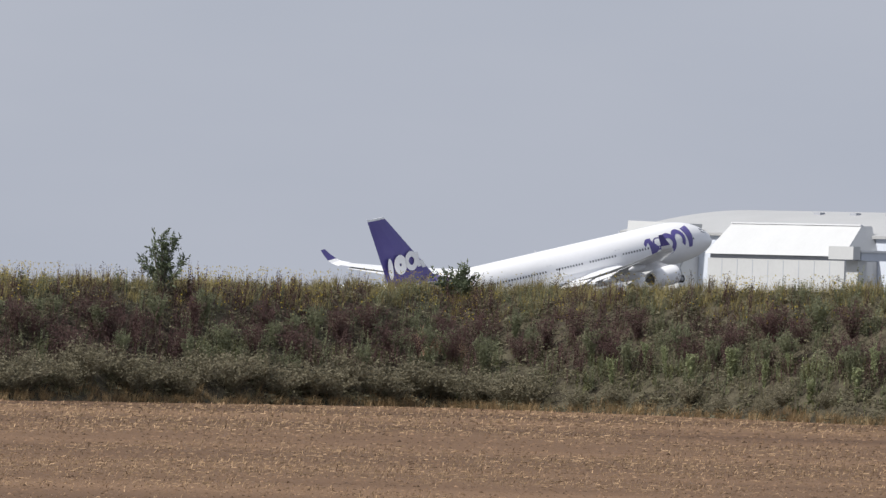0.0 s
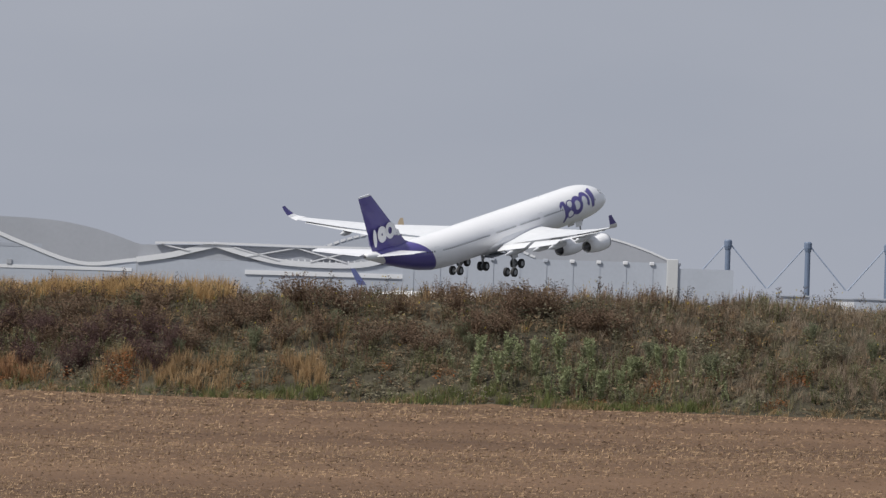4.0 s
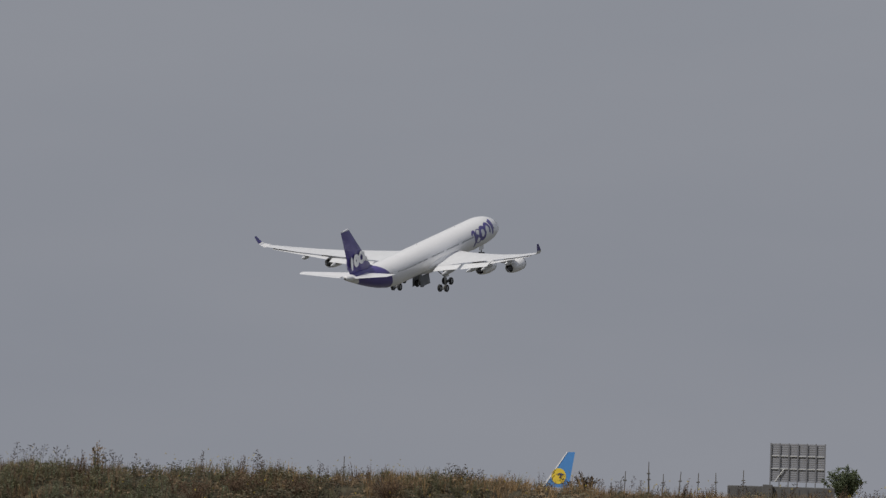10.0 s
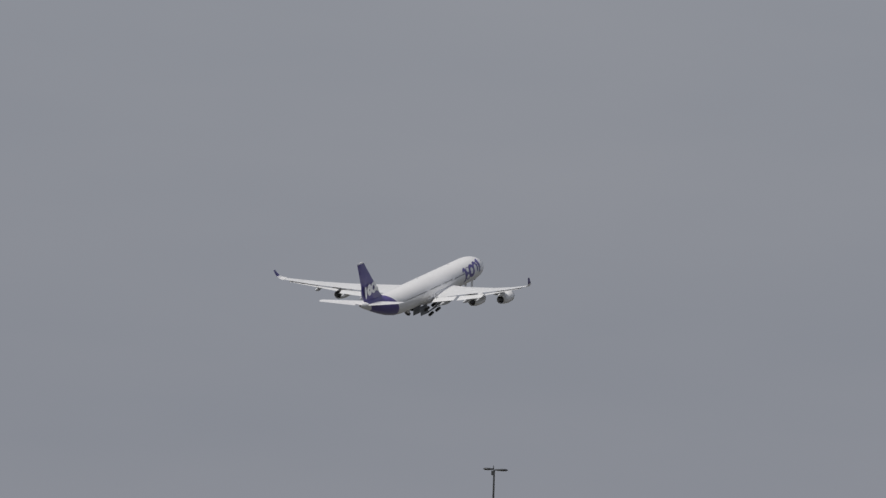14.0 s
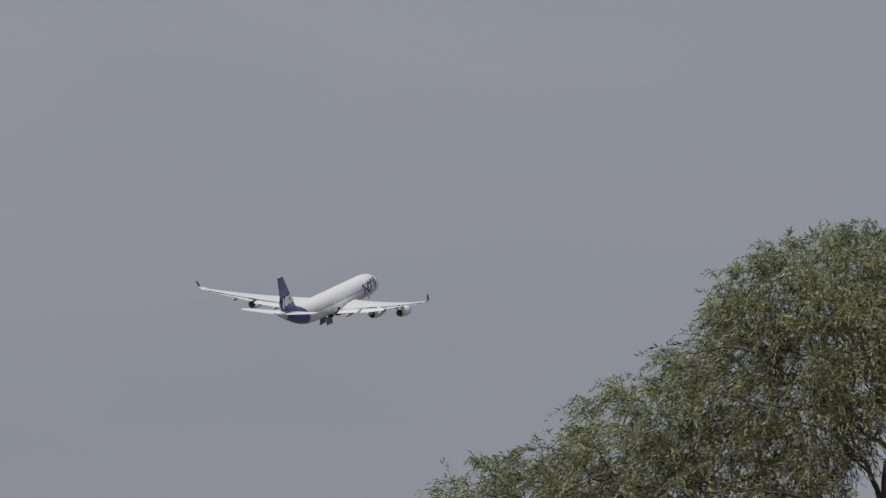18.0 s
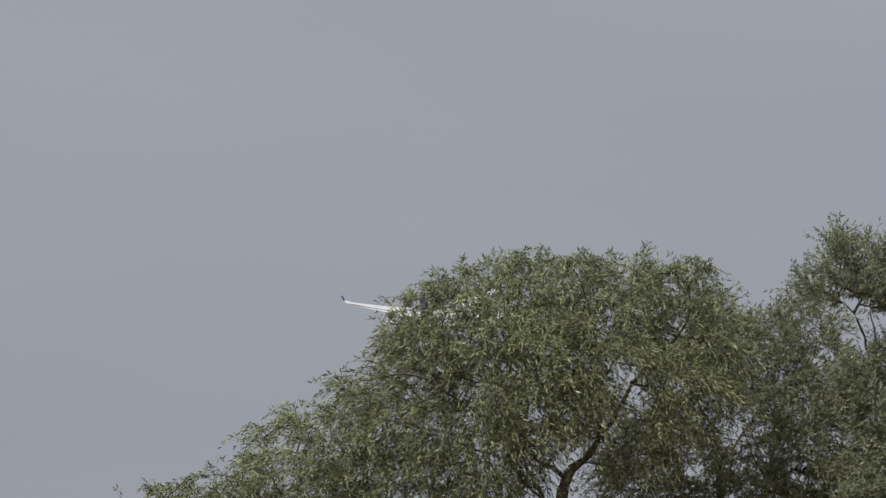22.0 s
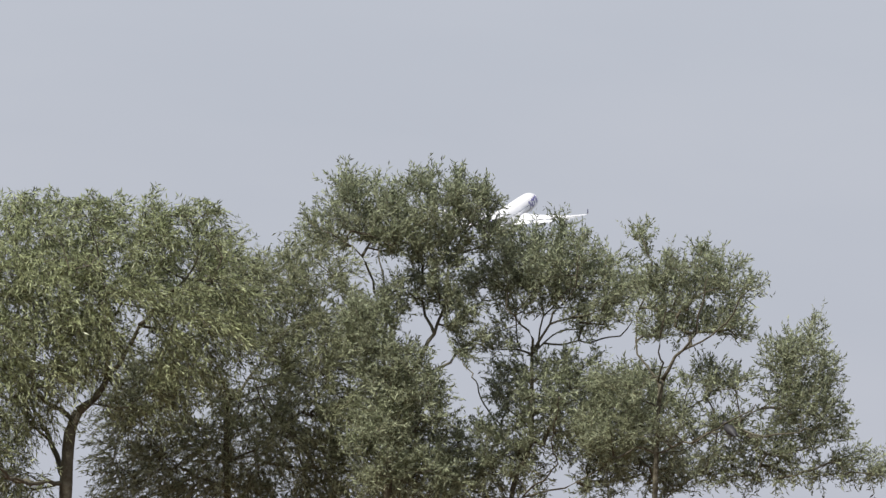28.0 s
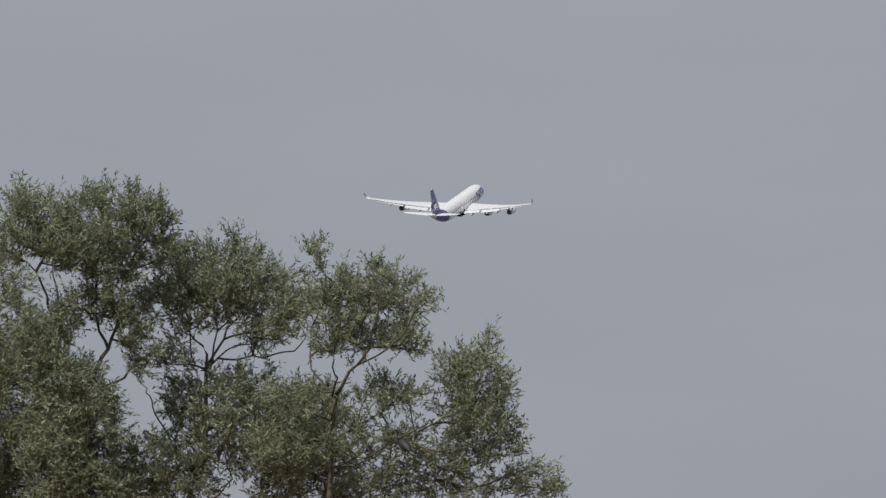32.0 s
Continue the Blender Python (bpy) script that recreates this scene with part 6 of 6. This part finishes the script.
def willow(label, trunk, limbs, lobes, gaps, deep, seed, mat, weep, leaf, spacing, shoots, trunk_r, leaf_label, thick=0.75):
    """A willow: a trunk and limbs along their lines, branches grown from these towards places spread through the
    lobes of the crown, leafy shoots on the branches. Lines: (az, el); lobes, gaps: (az, el, half width, half height)."""
    g = np.random.default_rng(seed)
    foot_at = tree_point(trunk[0][0], 0, deep)
    foot_at.z = land(foot_at.x, foot_at.y)
    tree = new("willow_tree")
    tree.location = foot_at
    tagged(tree, label, "tree", "willows")
    sight = polar(trunk[0][0], 1.0)
    place = lambda a, e, d=0.0: tree_point(a, e, deep + d) - foot_at

    pts = [Vector((0, 0, -0.3)), Vector((0, 0, 0.1))] + [place(a, e) for a, e in trunk]
    path = smooth_path(pts, 0.2)
    n = len(path)
    part("trunk", tube(bmesh.new(), path, [trunk_r * (1.3 if k == 0 else 1.1 - 0.62 * k / n) * g.uniform(0.93, 1.07) for k in range(n)], 12), BARK, tree, "rough dark willow trunk", smooth=True)
    node = [np.array(p) for p in path[n // 2:]]
    up = [max(0, i - 1) for i in range(len(node))]
    fixed = len(node)
    for line in limbs:
        tilt = g.normal(0, 0.35)
        mid = []
        for i, (a, e) in enumerate(line):
            mid.append(place(a, e, tilt * i))
        near = min(range(len(node)), key=lambda i: float(np.linalg.norm(node[i] - np.array(mid[0]))))
        mid[0] = Vector(node[near])
        q = smooth_path(mid, 0.14)
        q = [p if i in (0, len(q) - 1) else p + Vector((g.normal(0, 1), g.normal(0, 1), g.normal(0, 1))) * 0.014 for i, p in enumerate(q)]
        m = len(q)
        r0 = trunk_r * (0.50 if line is limbs[0] else 0.42 if line is limbs[1] else 0.28)
        part("limb", tube(bmesh.new(), q, [r0 + (0.006 - r0) * (k / m) ** 0.55 for k in range(m)], 8), BARK, tree, smooth=True)
        last = near
        for p in q[1:]:
            node.append(np.array(p))
            up.append(last)
            last = len(node) - 1
    fixed = len(node)
    # places for the leafy ends, spread evenly through the lobes and thinned at the gaps
    ends, cells = [], set()
    for a, e, rx, rz in lobes:
        wx, wz = rx * UNIT, rz * UNIT
        wy = min(1.9, thick * min(wx, wz) + 0.25)
        tries = int(9 * wx * wy * wz / spacing ** 3) + 6
        for _ in range(tries):
            d = g.normal(0, 1, 3)
            d *= g.uniform(0, 1) ** 0.36 / np.linalg.norm(d)
            ca, ce = a + d[0] * rx, e + d[2] * rz
            if any(((ca - ga) / gx) ** 2 + ((ce - ge) / gz) ** 2 < g.uniform(0.9, 2.0) for ga, ge, gx, gz in gaps):
                continue
            p = place(ca, ce, d[1] * wy)
            key = (int(p.x // spacing), int(p.y // spacing), int(p.z // spacing))
            if key in cells:
                continue
            cells.add(key)
            ends.append(np.array(p))
    ends = np.array(ends)
    nodes = np.zeros((fixed + 6 * len(ends), 3))
    nodes[:fixed] = node
    d0 = np.array([np.min(np.linalg.norm(nodes[:fixed] - p, axis=1)) for p in ends])
    count, tips, tip_dir = fixed, [], []
    for i in np.argsort(d0):
        p = ends[i]
        v = p - nodes[:count]
        l = np.linalg.norm(v, axis=1)
        near = int(np.argmin(l + 0.55 * np.maximum(0, -v[:, 2])))
        q = bent(nodes[near], p, g, 0.10, max(2, min(5, int(l[near] / 0.12))), 0.35)
        last = near
        for w in q[1:]:
            nodes[count] = w
            up.append(last)
            last = count
            count += 1
        tips.append(last)
        tip_dir.append(np.array((q[-1] - q[-2]).normalized()))
    load = np.zeros(count)
    for t in tips:
        while t > 0 and t >= fixed:
            load[t] += 1
            t = up[t]
    idx = np.arange(fixed, count)
    par = np.array(up[fixed:count])
    rad = 0.0034 * np.maximum(1, load) ** 0.5
    r_par = np.where(par >= fixed, np.minimum(rad[par], rad[idx] * 1.6), rad[idx] * 1.2)
    tagged(prisms_mesh("fine_branching", nodes[par], nodes[idx], r_par, rad[idx], 4, BARK, tree), kind="stuff")
    # leafy shoots about the ends of the branches
    tips, tip_dir = np.array(tips), np.array(tip_dir)
    pick = np.repeat(np.arange(len(tips)), shoots)
    k = g.uniform(0, 1, (len(pick), 1))
    org = nodes[tips][pick] * (1 - k * 0.8) + nodes[np.array(up)[tips]][pick] * (k * 0.8) + g.normal(0, spacing * 0.16, (len(pick), 3))
    crown = np.mean(ends, axis=0)
    out = org - crown
    out /= np.linalg.norm(out, axis=1, keepdims=True) + 1e-9
    if weep:
        dirs = tip_dir[pick] * 0.5 + out * [0.6, 0.6, 0.3] + g.normal(0, 0.55, (len(pick), 3)) + [0, 0, 0.12]
    else:
        dirs = tip_dir[pick] * 0.7 + out * 0.3 + g.normal(0, 0.55, (len(pick), 3)) + [0, 0, 0.45]
    dirs /= np.linalg.norm(dirs, axis=1, keepdims=True)
    lens = g.uniform(0.22, 0.50, len(pick)) if weep else g.uniform(0.14, 0.32, len(pick))
    tagged(twig_mesh("twig_growth", org, dirs, lens, weep, TWIG, tree), kind="stuff")
    tagged(leaves_mesh("foliage", org, dirs, lens, 16, leaf, weep, g, mat, tree, 0.42 if weep else 0.6, 0.10 if weep else 0.125), leaf_label, kind="stuff")
    return tree


def make_trees():
    willow("broad weeping willow with narrow yellow-green leaves",
           [(8884, 168), (8880, 276), (8881, 350), (8884, 405), (8897, 443)],
           [[(8897, 443), (8927, 473), (8950, 511), (8976, 545), (9002, 600), (9050, 625), (9120, 594)], [(8880, 300), (8866, 350), (8851, 393), (8829, 429), (8813, 465), (8801, 506), (8767, 545), (8750, 600)], [(8976, 556), (8947, 595), (8975, 646), (9016, 693)], [(8948, 510), (8943, 580), (8935, 670), (8917, 749)], [(8872, 308), (8809, 316), (8753, 339), (8663, 353), (8563, 347)], [(8834, 457), (8726, 543), (8614, 604), (8515, 586)], [(8800, 480), (8815, 596), (8791, 695)], [(9015, 593), (9082, 685), (9100, 736)], [(8663, 353), (8492, 375), (8324, 349), (8215, 306)]],
           [(8879, 626, 325, 205), (8752, 679, 200, 122), (8990, 724, 165, 105), (9102, 686, 90, 105), (8610, 499, 148, 150), (8481, 425, 185, 130), (8299, 339, 190, 85), (8156, 284, 105, 62), (8681, 411, 190, 140), (8777, 535, 170, 130), (8652, 660, 95, 85), (8802, 376, 70, 70), (8877, 518, 90, 80), (8939, 748, 175, 82), (8734, 323, 150, 70), (8495, 295, 180, 80), (9060, 744, 100, 90), (9143, 647, 60, 90), (8635, 290, 150, 60), (8256, 287, 150, 50)],
           [(8984, 614, 30, 32), (9008, 570, 26, 34), (8937, 380, 42, 44), (8972, 511, 35, 45), (8894, 459, 48, 46), (8852, 377, 40, 55)],
           0.0, 41, WILLOW, 0.6, 0.076, 0.31, 9, 0.125, "narrow hanging yellow-green leaves")
    willow("darker willow standing half behind its neighbours",
           [(9171, 178), (9167, 286), (9160, 427), (9161, 482)],
           [[(9161, 482), (9139, 535), (9115, 576), (9119, 626)], [(9162, 448), (9198, 514), (9236, 570), (9264, 631)], [(9164, 368), (9241, 410), (9221, 479), (9199, 519)], [(9159, 307), (9057, 364), (9046, 474), (9069, 524)], [(9241, 410), (9309, 472), (9347, 534)], [(9236, 570), (9304, 612), (9332, 693)], [(9057, 364), (9005, 442), (8988, 502)]],
           [(9223, 665, 110, 78), (9297, 687, 80, 68), (9266, 571, 140, 85), (9144, 607, 70, 60), (9049, 474, 75, 85), (9113, 346, 120, 80), (9251, 410, 120, 100), (9359, 474, 120, 95), (9403, 355, 110, 75), (9208, 489, 90, 70), (9001, 402, 60, 80), (9325, 583, 110, 80), (9161, 708, 50, 45), (9244, 310, 160, 50), (9014, 313, 80, 50), (9314, 313, 120, 70), (9110, 436, 70, 70), (9191, 408, 70, 80), (9268, 491, 80, 70)],
           [(9131, 555, 30, 40), (9192, 529, 30, 30), (9124, 466, 25, 30), (9086, 565, 25, 30)],
           2.4, 42, WILLOW3, 0.35, 0.075, 0.31, 9, 0.07, "narrow dull green leaves", 1.5)
    willow("tall silvery willow with open branching",
           [(9451, 187), (9448, 295), (9455, 397), (9468, 493)],
           [[(9468, 493), (9506, 567), (9529, 620), (9542, 685), (9543, 755), (9537, 830)], [(9469, 488), (9532, 540), (9576, 578), (9593, 592)], [(9455, 457), (9440, 537), (9437, 622), (9430, 691), (9420, 756), (9422, 826)], [(9430, 686), (9390, 733), (9360, 754), (9334, 773)], [(9540, 750), (9579, 796), (9597, 842)], [(9529, 620), (9482, 698), (9464, 768)], [(9455, 377), (9500, 439), (9514, 489)]],
           [(9418, 794, 90, 56), (9526, 826, 92, 54), (9470, 753, 88, 42), (9588, 802, 48, 55), (9324, 783, 35, 34), (9546, 725, 50, 32), (9473, 663, 52, 42), (9550, 645, 42, 36), (9572, 590, 30, 32), (9412, 616, 50, 60), (9490, 448, 62, 105), (9452, 537, 60, 60), (9513, 359, 70, 60), (9496, 871, 9, 14), (9405, 851, 10, 14), (9367, 839, 40, 40), (9380, 745, 40, 22), (9572, 836, 48, 35), (9451, 407, 70, 90), (9527, 680, 40, 40)],
           [(9386, 720, 28, 28), (9411, 706, 22, 40), (9504, 619, 30, 30)],
           0.8, 43, WILLOW2, 0.0, 0.064, 0.24, 10, 0.085, "narrow grey-green leaves", 1.1)
    willow("silvery willow with rounded tufts of foliage",
           [(9666, 194), (9667, 302), (9678, 364), (9699, 410), (9697, 545)],
           [[(9697, 545), (9697, 595), (9674, 624), (9648, 649)], [(9697, 595), (9734, 641), (9767, 692), (9775, 748)], [(9701, 573), (9745, 615), (9775, 613), (9807, 589)], [(9786, 563), (9835, 602), (9869, 631), (9842, 690)], [(9641, 423), (9621, 468), (9600, 520), (9577, 546), (9555, 589)], [(9735, 306), (9743, 367), (9736, 416), (9748, 497)], [(9734, 311), (9783, 346), (9842, 390), (9886, 423)], [(9695, 595), (9707, 685), (9690, 765)], [(9678, 364), (9632, 383), (9601, 402)]],
           [(9684, 710, 92, 76), (9753, 721, 78, 66), (9627, 688, 55, 48), (9817, 684, 62, 62), (9794, 643, 52, 42), (9670, 762, 56, 30), (9740, 767, 46, 30), (9728, 501, 105, 62), (9629, 408, 82, 48), (9804, 464, 85, 60), (9688, 360, 75, 50), (9598, 347, 65, 45), (9872, 691, 28, 30), (9777, 538, 60, 40), (9741, 793, 7, 10), (9635, 593, 40, 26), (9861, 400, 60, 50), (9658, 504, 45, 50), (9731, 426, 90, 50), (9812, 389, 70, 60), (9889, 491, 50, 60), (9942, 373, 60, 50)],
           [(9750, 587, 38, 16), (9753, 367, 40, 28), (9588, 522, 40, 60)],
           1.6, 44, WILLOW2, 0.0, 0.064, 0.24, 8, 0.05, "narrow grey-green leaves", 1.1)
    willow("slender silvery willow at the end of the row",
           [(9922, 294), (9922, 402), (9923, 484), (9929, 533)],
           [[(9929, 533), (9952, 573), (9977, 596), (9990, 646), (10003, 717)], [(9930, 500), (9913, 542), (9887, 578), (9880, 643)], [(9926, 524), (9928, 563), (9922, 594), (9931, 665)], [(9925, 414), (9982, 424), (10021, 445), (10065, 469), (10095, 494)], [(9946, 435), (9980, 486), (10024, 517), (10063, 553)], [(9977, 596), (10031, 628), (10069, 689)], [(9932, 645), (9906, 714), (9888, 775)], [(10065, 469), (10134, 510), (10167, 581)], [(10021, 437), (10116, 440), (10196, 452)]],
           [(9973, 714, 80, 52), (9924, 692, 40, 46), (9885, 783, 5, 10), (9893, 756, 7, 16), (10027, 701, 50, 42), (10081, 697, 20, 14), (10030, 642, 46, 40), (9975, 646, 62, 45), (9920, 634, 42, 45), (10061, 608, 25, 16), (10161, 556, 66, 58), (10161, 609, 12, 22), (10206, 528, 36, 55), (10134, 501, 60, 45), (10028, 532, 60, 35), (10076, 439, 85, 38), (10206, 448, 48, 42), (10262, 410, 28, 13), (9941, 450, 60, 48), (9859, 512, 55, 55), (9846, 432, 70, 45), (10193, 624, 10, 10), (10007, 757, 20, 14), (10136, 446, 70, 40), (10175, 492, 60, 60), (10060, 378, 70, 34), (10150, 385, 70, 32), (10232, 385, 60, 26), (10295, 378, 36, 14)],
           [(9943, 540, 32, 36), (10074, 499, 30, 22), (10002, 587, 30, 22)],
           0.3, 45, WILLOW2, 0.0, 0.064, 0.24, 8, 0.055, "narrow grey-green leaves", 1.1)


make_trees()


# ---- a bird on a bough, a lone bush on the bank, shrubs by the fence ----
def make_bird():
    b = new("bird")
    p = tree_point(10052, 447, -0.3)
    b.matrix_world = Matrix.Translation(p) @ Matrix.Rotation(radians(100), 4, "Z")
    tagged(b, "dark bird perched on a willow bough", "bird")
    bm = bmesh.new()
    revolve(bm, [(0.12, 0.01), (0.09, 0.04), (0.02, 0.062), (-0.06, 0.05), (-0.12, 0.02), (-0.13, 0.002)], 12, (0, 0, 0), 0.95)
    bmesh.ops.transform(bm, matrix=Matrix.Rotation(radians(-28), 4, "Y"), verts=bm.verts)
    part("body", bm, FEATHER, b, smooth=True)
    bm = bmesh.new()
    revolve(bm, [(0.035, 0.002), (0.02, 0.03), (-0.01, 0.037), (-0.04, 0.02)], 12, (0.115, 0, 0.085))
    part("head", bm, FEATHER, b, smooth=True)
    bm = bmesh.new()
    tube(bm, [(0.14, 0, 0.085), (0.19, 0, 0.078)], [0.012, 0.002], 6)
    part("beak", bm, DARKGREY, b)
    bm = bmesh.new()
    box(bm, -0.26, -0.09, -0.025, 0.025, -0.085, -0.075, 0.003)
    bmesh.ops.transform(bm, matrix=Matrix.Rotation(radians(-12), 4, "Y"), verts=bm.verts)
    part("tail", bm, FEATHER, b)
    for sy in (-1, 1):
        bm = bmesh.new()
        revolve(bm, [(0.06, 0.005), (0.0, 0.04), (-0.1, 0.028), (-0.17, 0.003)], 10, (0, sy * 0.05, 0.0), 0.8)
        bmesh.ops.transform(bm, matrix=Matrix.Rotation(radians(-28), 4, "Y") @ Matrix.Diagonal((1, 0.55, 1, 1)), verts=bm.verts)
        part("wing", bm, FEATHER, b, smooth=True)
        part("leg", tube(bmesh.new(), [(0.0, sy * 0.02, -0.05), (0.01, sy * 0.02, -0.11)], 0.006, 5), DARKGREY, b)


def make_bush(az, dist, el_top, width, label, seed, mat, stems=16, sprays=16, leaf=0.11):
    """A loose bush: stems that fan out from the root, with leafy sprays along them."""
    g = np.random.default_rng(seed)
    p = polar(az, dist)
    p.z = land(p.x, p.y)
    h = height(el_top, dist) - p.z
    w = width * PX * dist
    b = new("bush")
    b.location = p
    tagged(b, label, "bush")
    bm = bmesh.new()
    org, dirs = [], []
    for _ in range(stems):
        q = g.uniform(0, 1) ** 0.6
        a = g.uniform(0, math.tau)
        tip = Vector((math.cos(a) * q * w * 0.5, math.sin(a) * q * w * 0.4, h * (1.0 - 0.35 * q * q) * g.uniform(0.7, 1.0)))
        line = bent((g.normal(0, 0.04), g.normal(0, 0.04), -0.1), tip, g, 0.05, 6, 0.2)
        tube(bm, line, [0.03, 0.026, 0.022, 0.017, 0.012, 0.008, 0.004], 5, cap=False)
        for _ in range(sprays):
            k = 6 * g.uniform(0.28, 1.0)
            i = min(5, int(k))
            at = line[i].lerp(line[i + 1], k - i)
            d = (line[i + 1] - line[i]).normalized() * 0.6 + Vector((g.normal(0, 0.6), g.normal(0, 0.6), g.normal(0.3, 0.4)))
            org.append(at)
            dirs.append(d.normalized())
    tagged(part("stems", bm, BARK, b), kind="stuff")
    org, dirs = np.array(org), np.array(dirs)
    tagged(leaves_mesh("foliage", org, dirs, g.uniform(0.12, 0.34, len(org)), 9, leaf, 0.1, g, mat, b, 0.6, 0.16), kind="stuff")


FEATHER = material("dark_feathers", (0.035, 0.035, 0.04), 0.6, vary=0.2, scale=8.0, fine=60.0)
make_bird()
make_bush(-495, foot(-495) + 8, 124, 92, "small young tree-like bush standing on the bank", 51, M_BUSH, 16, 12, 0.13)
make_bush(30, foot(30) + 8, 76, 96, "low spreading green bush on the crest", 52, M_BUSH, 14, 14, 0.12)
make_bush(6376, 830, 46, 82, "dark green bush beside the screen", 53, M_BUSH, 44, 24, 0.2)
make_bush(5915, 420, 20, 60, "bare tangled shrub by the fence", 54, M_STALK, 16, 8, 0.15)
make_bush(5051, foot(5051) + 9, 42, 22, "thin dry forked weed on the crest", 55, M_DRY, 5, 5, 0.08)


# ---- what moves ----
def motions():
    walk(AIRLINER, [(t, pose(x, y, z, bank, -pitch, 90 - head)) for t, x, y, z, head, pitch, bank in FLIGHT])
    for side, leg in zip((1, -1), MAIN_GEARS):
        x, y, z = leg.location
        up = pose(x, y, z + 0.2, 84 * -side, 0, 0)
        half = pose(x, y, z, 35 * -side, 0, 0)
        walk(leg, [(0, pose(x, y, z)), (10.8, pose(x, y, z)), (12.0, pose(x, y, z, 10 * -side)), (13.0, half), (14.5, pose(x, y, z, 55 * -side)),
                   (17.0, up), (32, up)])
    x, y, z = CENTRE_GEAR.location
    walk(CENTRE_GEAR, [(0, pose(x, y, z)), (10.8, pose(x, y, z)), (13.0, pose(x, y, z + 0.2, 0, -45, 0)), (15.0, pose(x, y, z + 0.9, 0, -85, 0)), (32, pose(x, y, z + 0.9, 0, -85, 0))])
    x, y, z = NOSE_GEAR.location
    walk(NOSE_GEAR, [(0, pose(x, y, z)), (10.8, pose(x, y, z)), (13.0, pose(x, y, z + 0.2, 0, -45, 0)), (15.0, pose(x, y, z + 1.1, 0, -88, 0)), (32, pose(x, y, z + 1.1, 0, -88, 0))])
    for side, d in zip((1, -1), BAY_DOORS):
        x, y, z = d.location
        shut, wide = pose(x, y, z + 0.1, 88 * side, 0, 0), pose(x, y, z, 5 * side, 0, 0)
        walk(d, [(0, shut), (7.6, shut), (8.8, wide), (20.5, wide), (22.5, shut), (32, shut)])


motions()
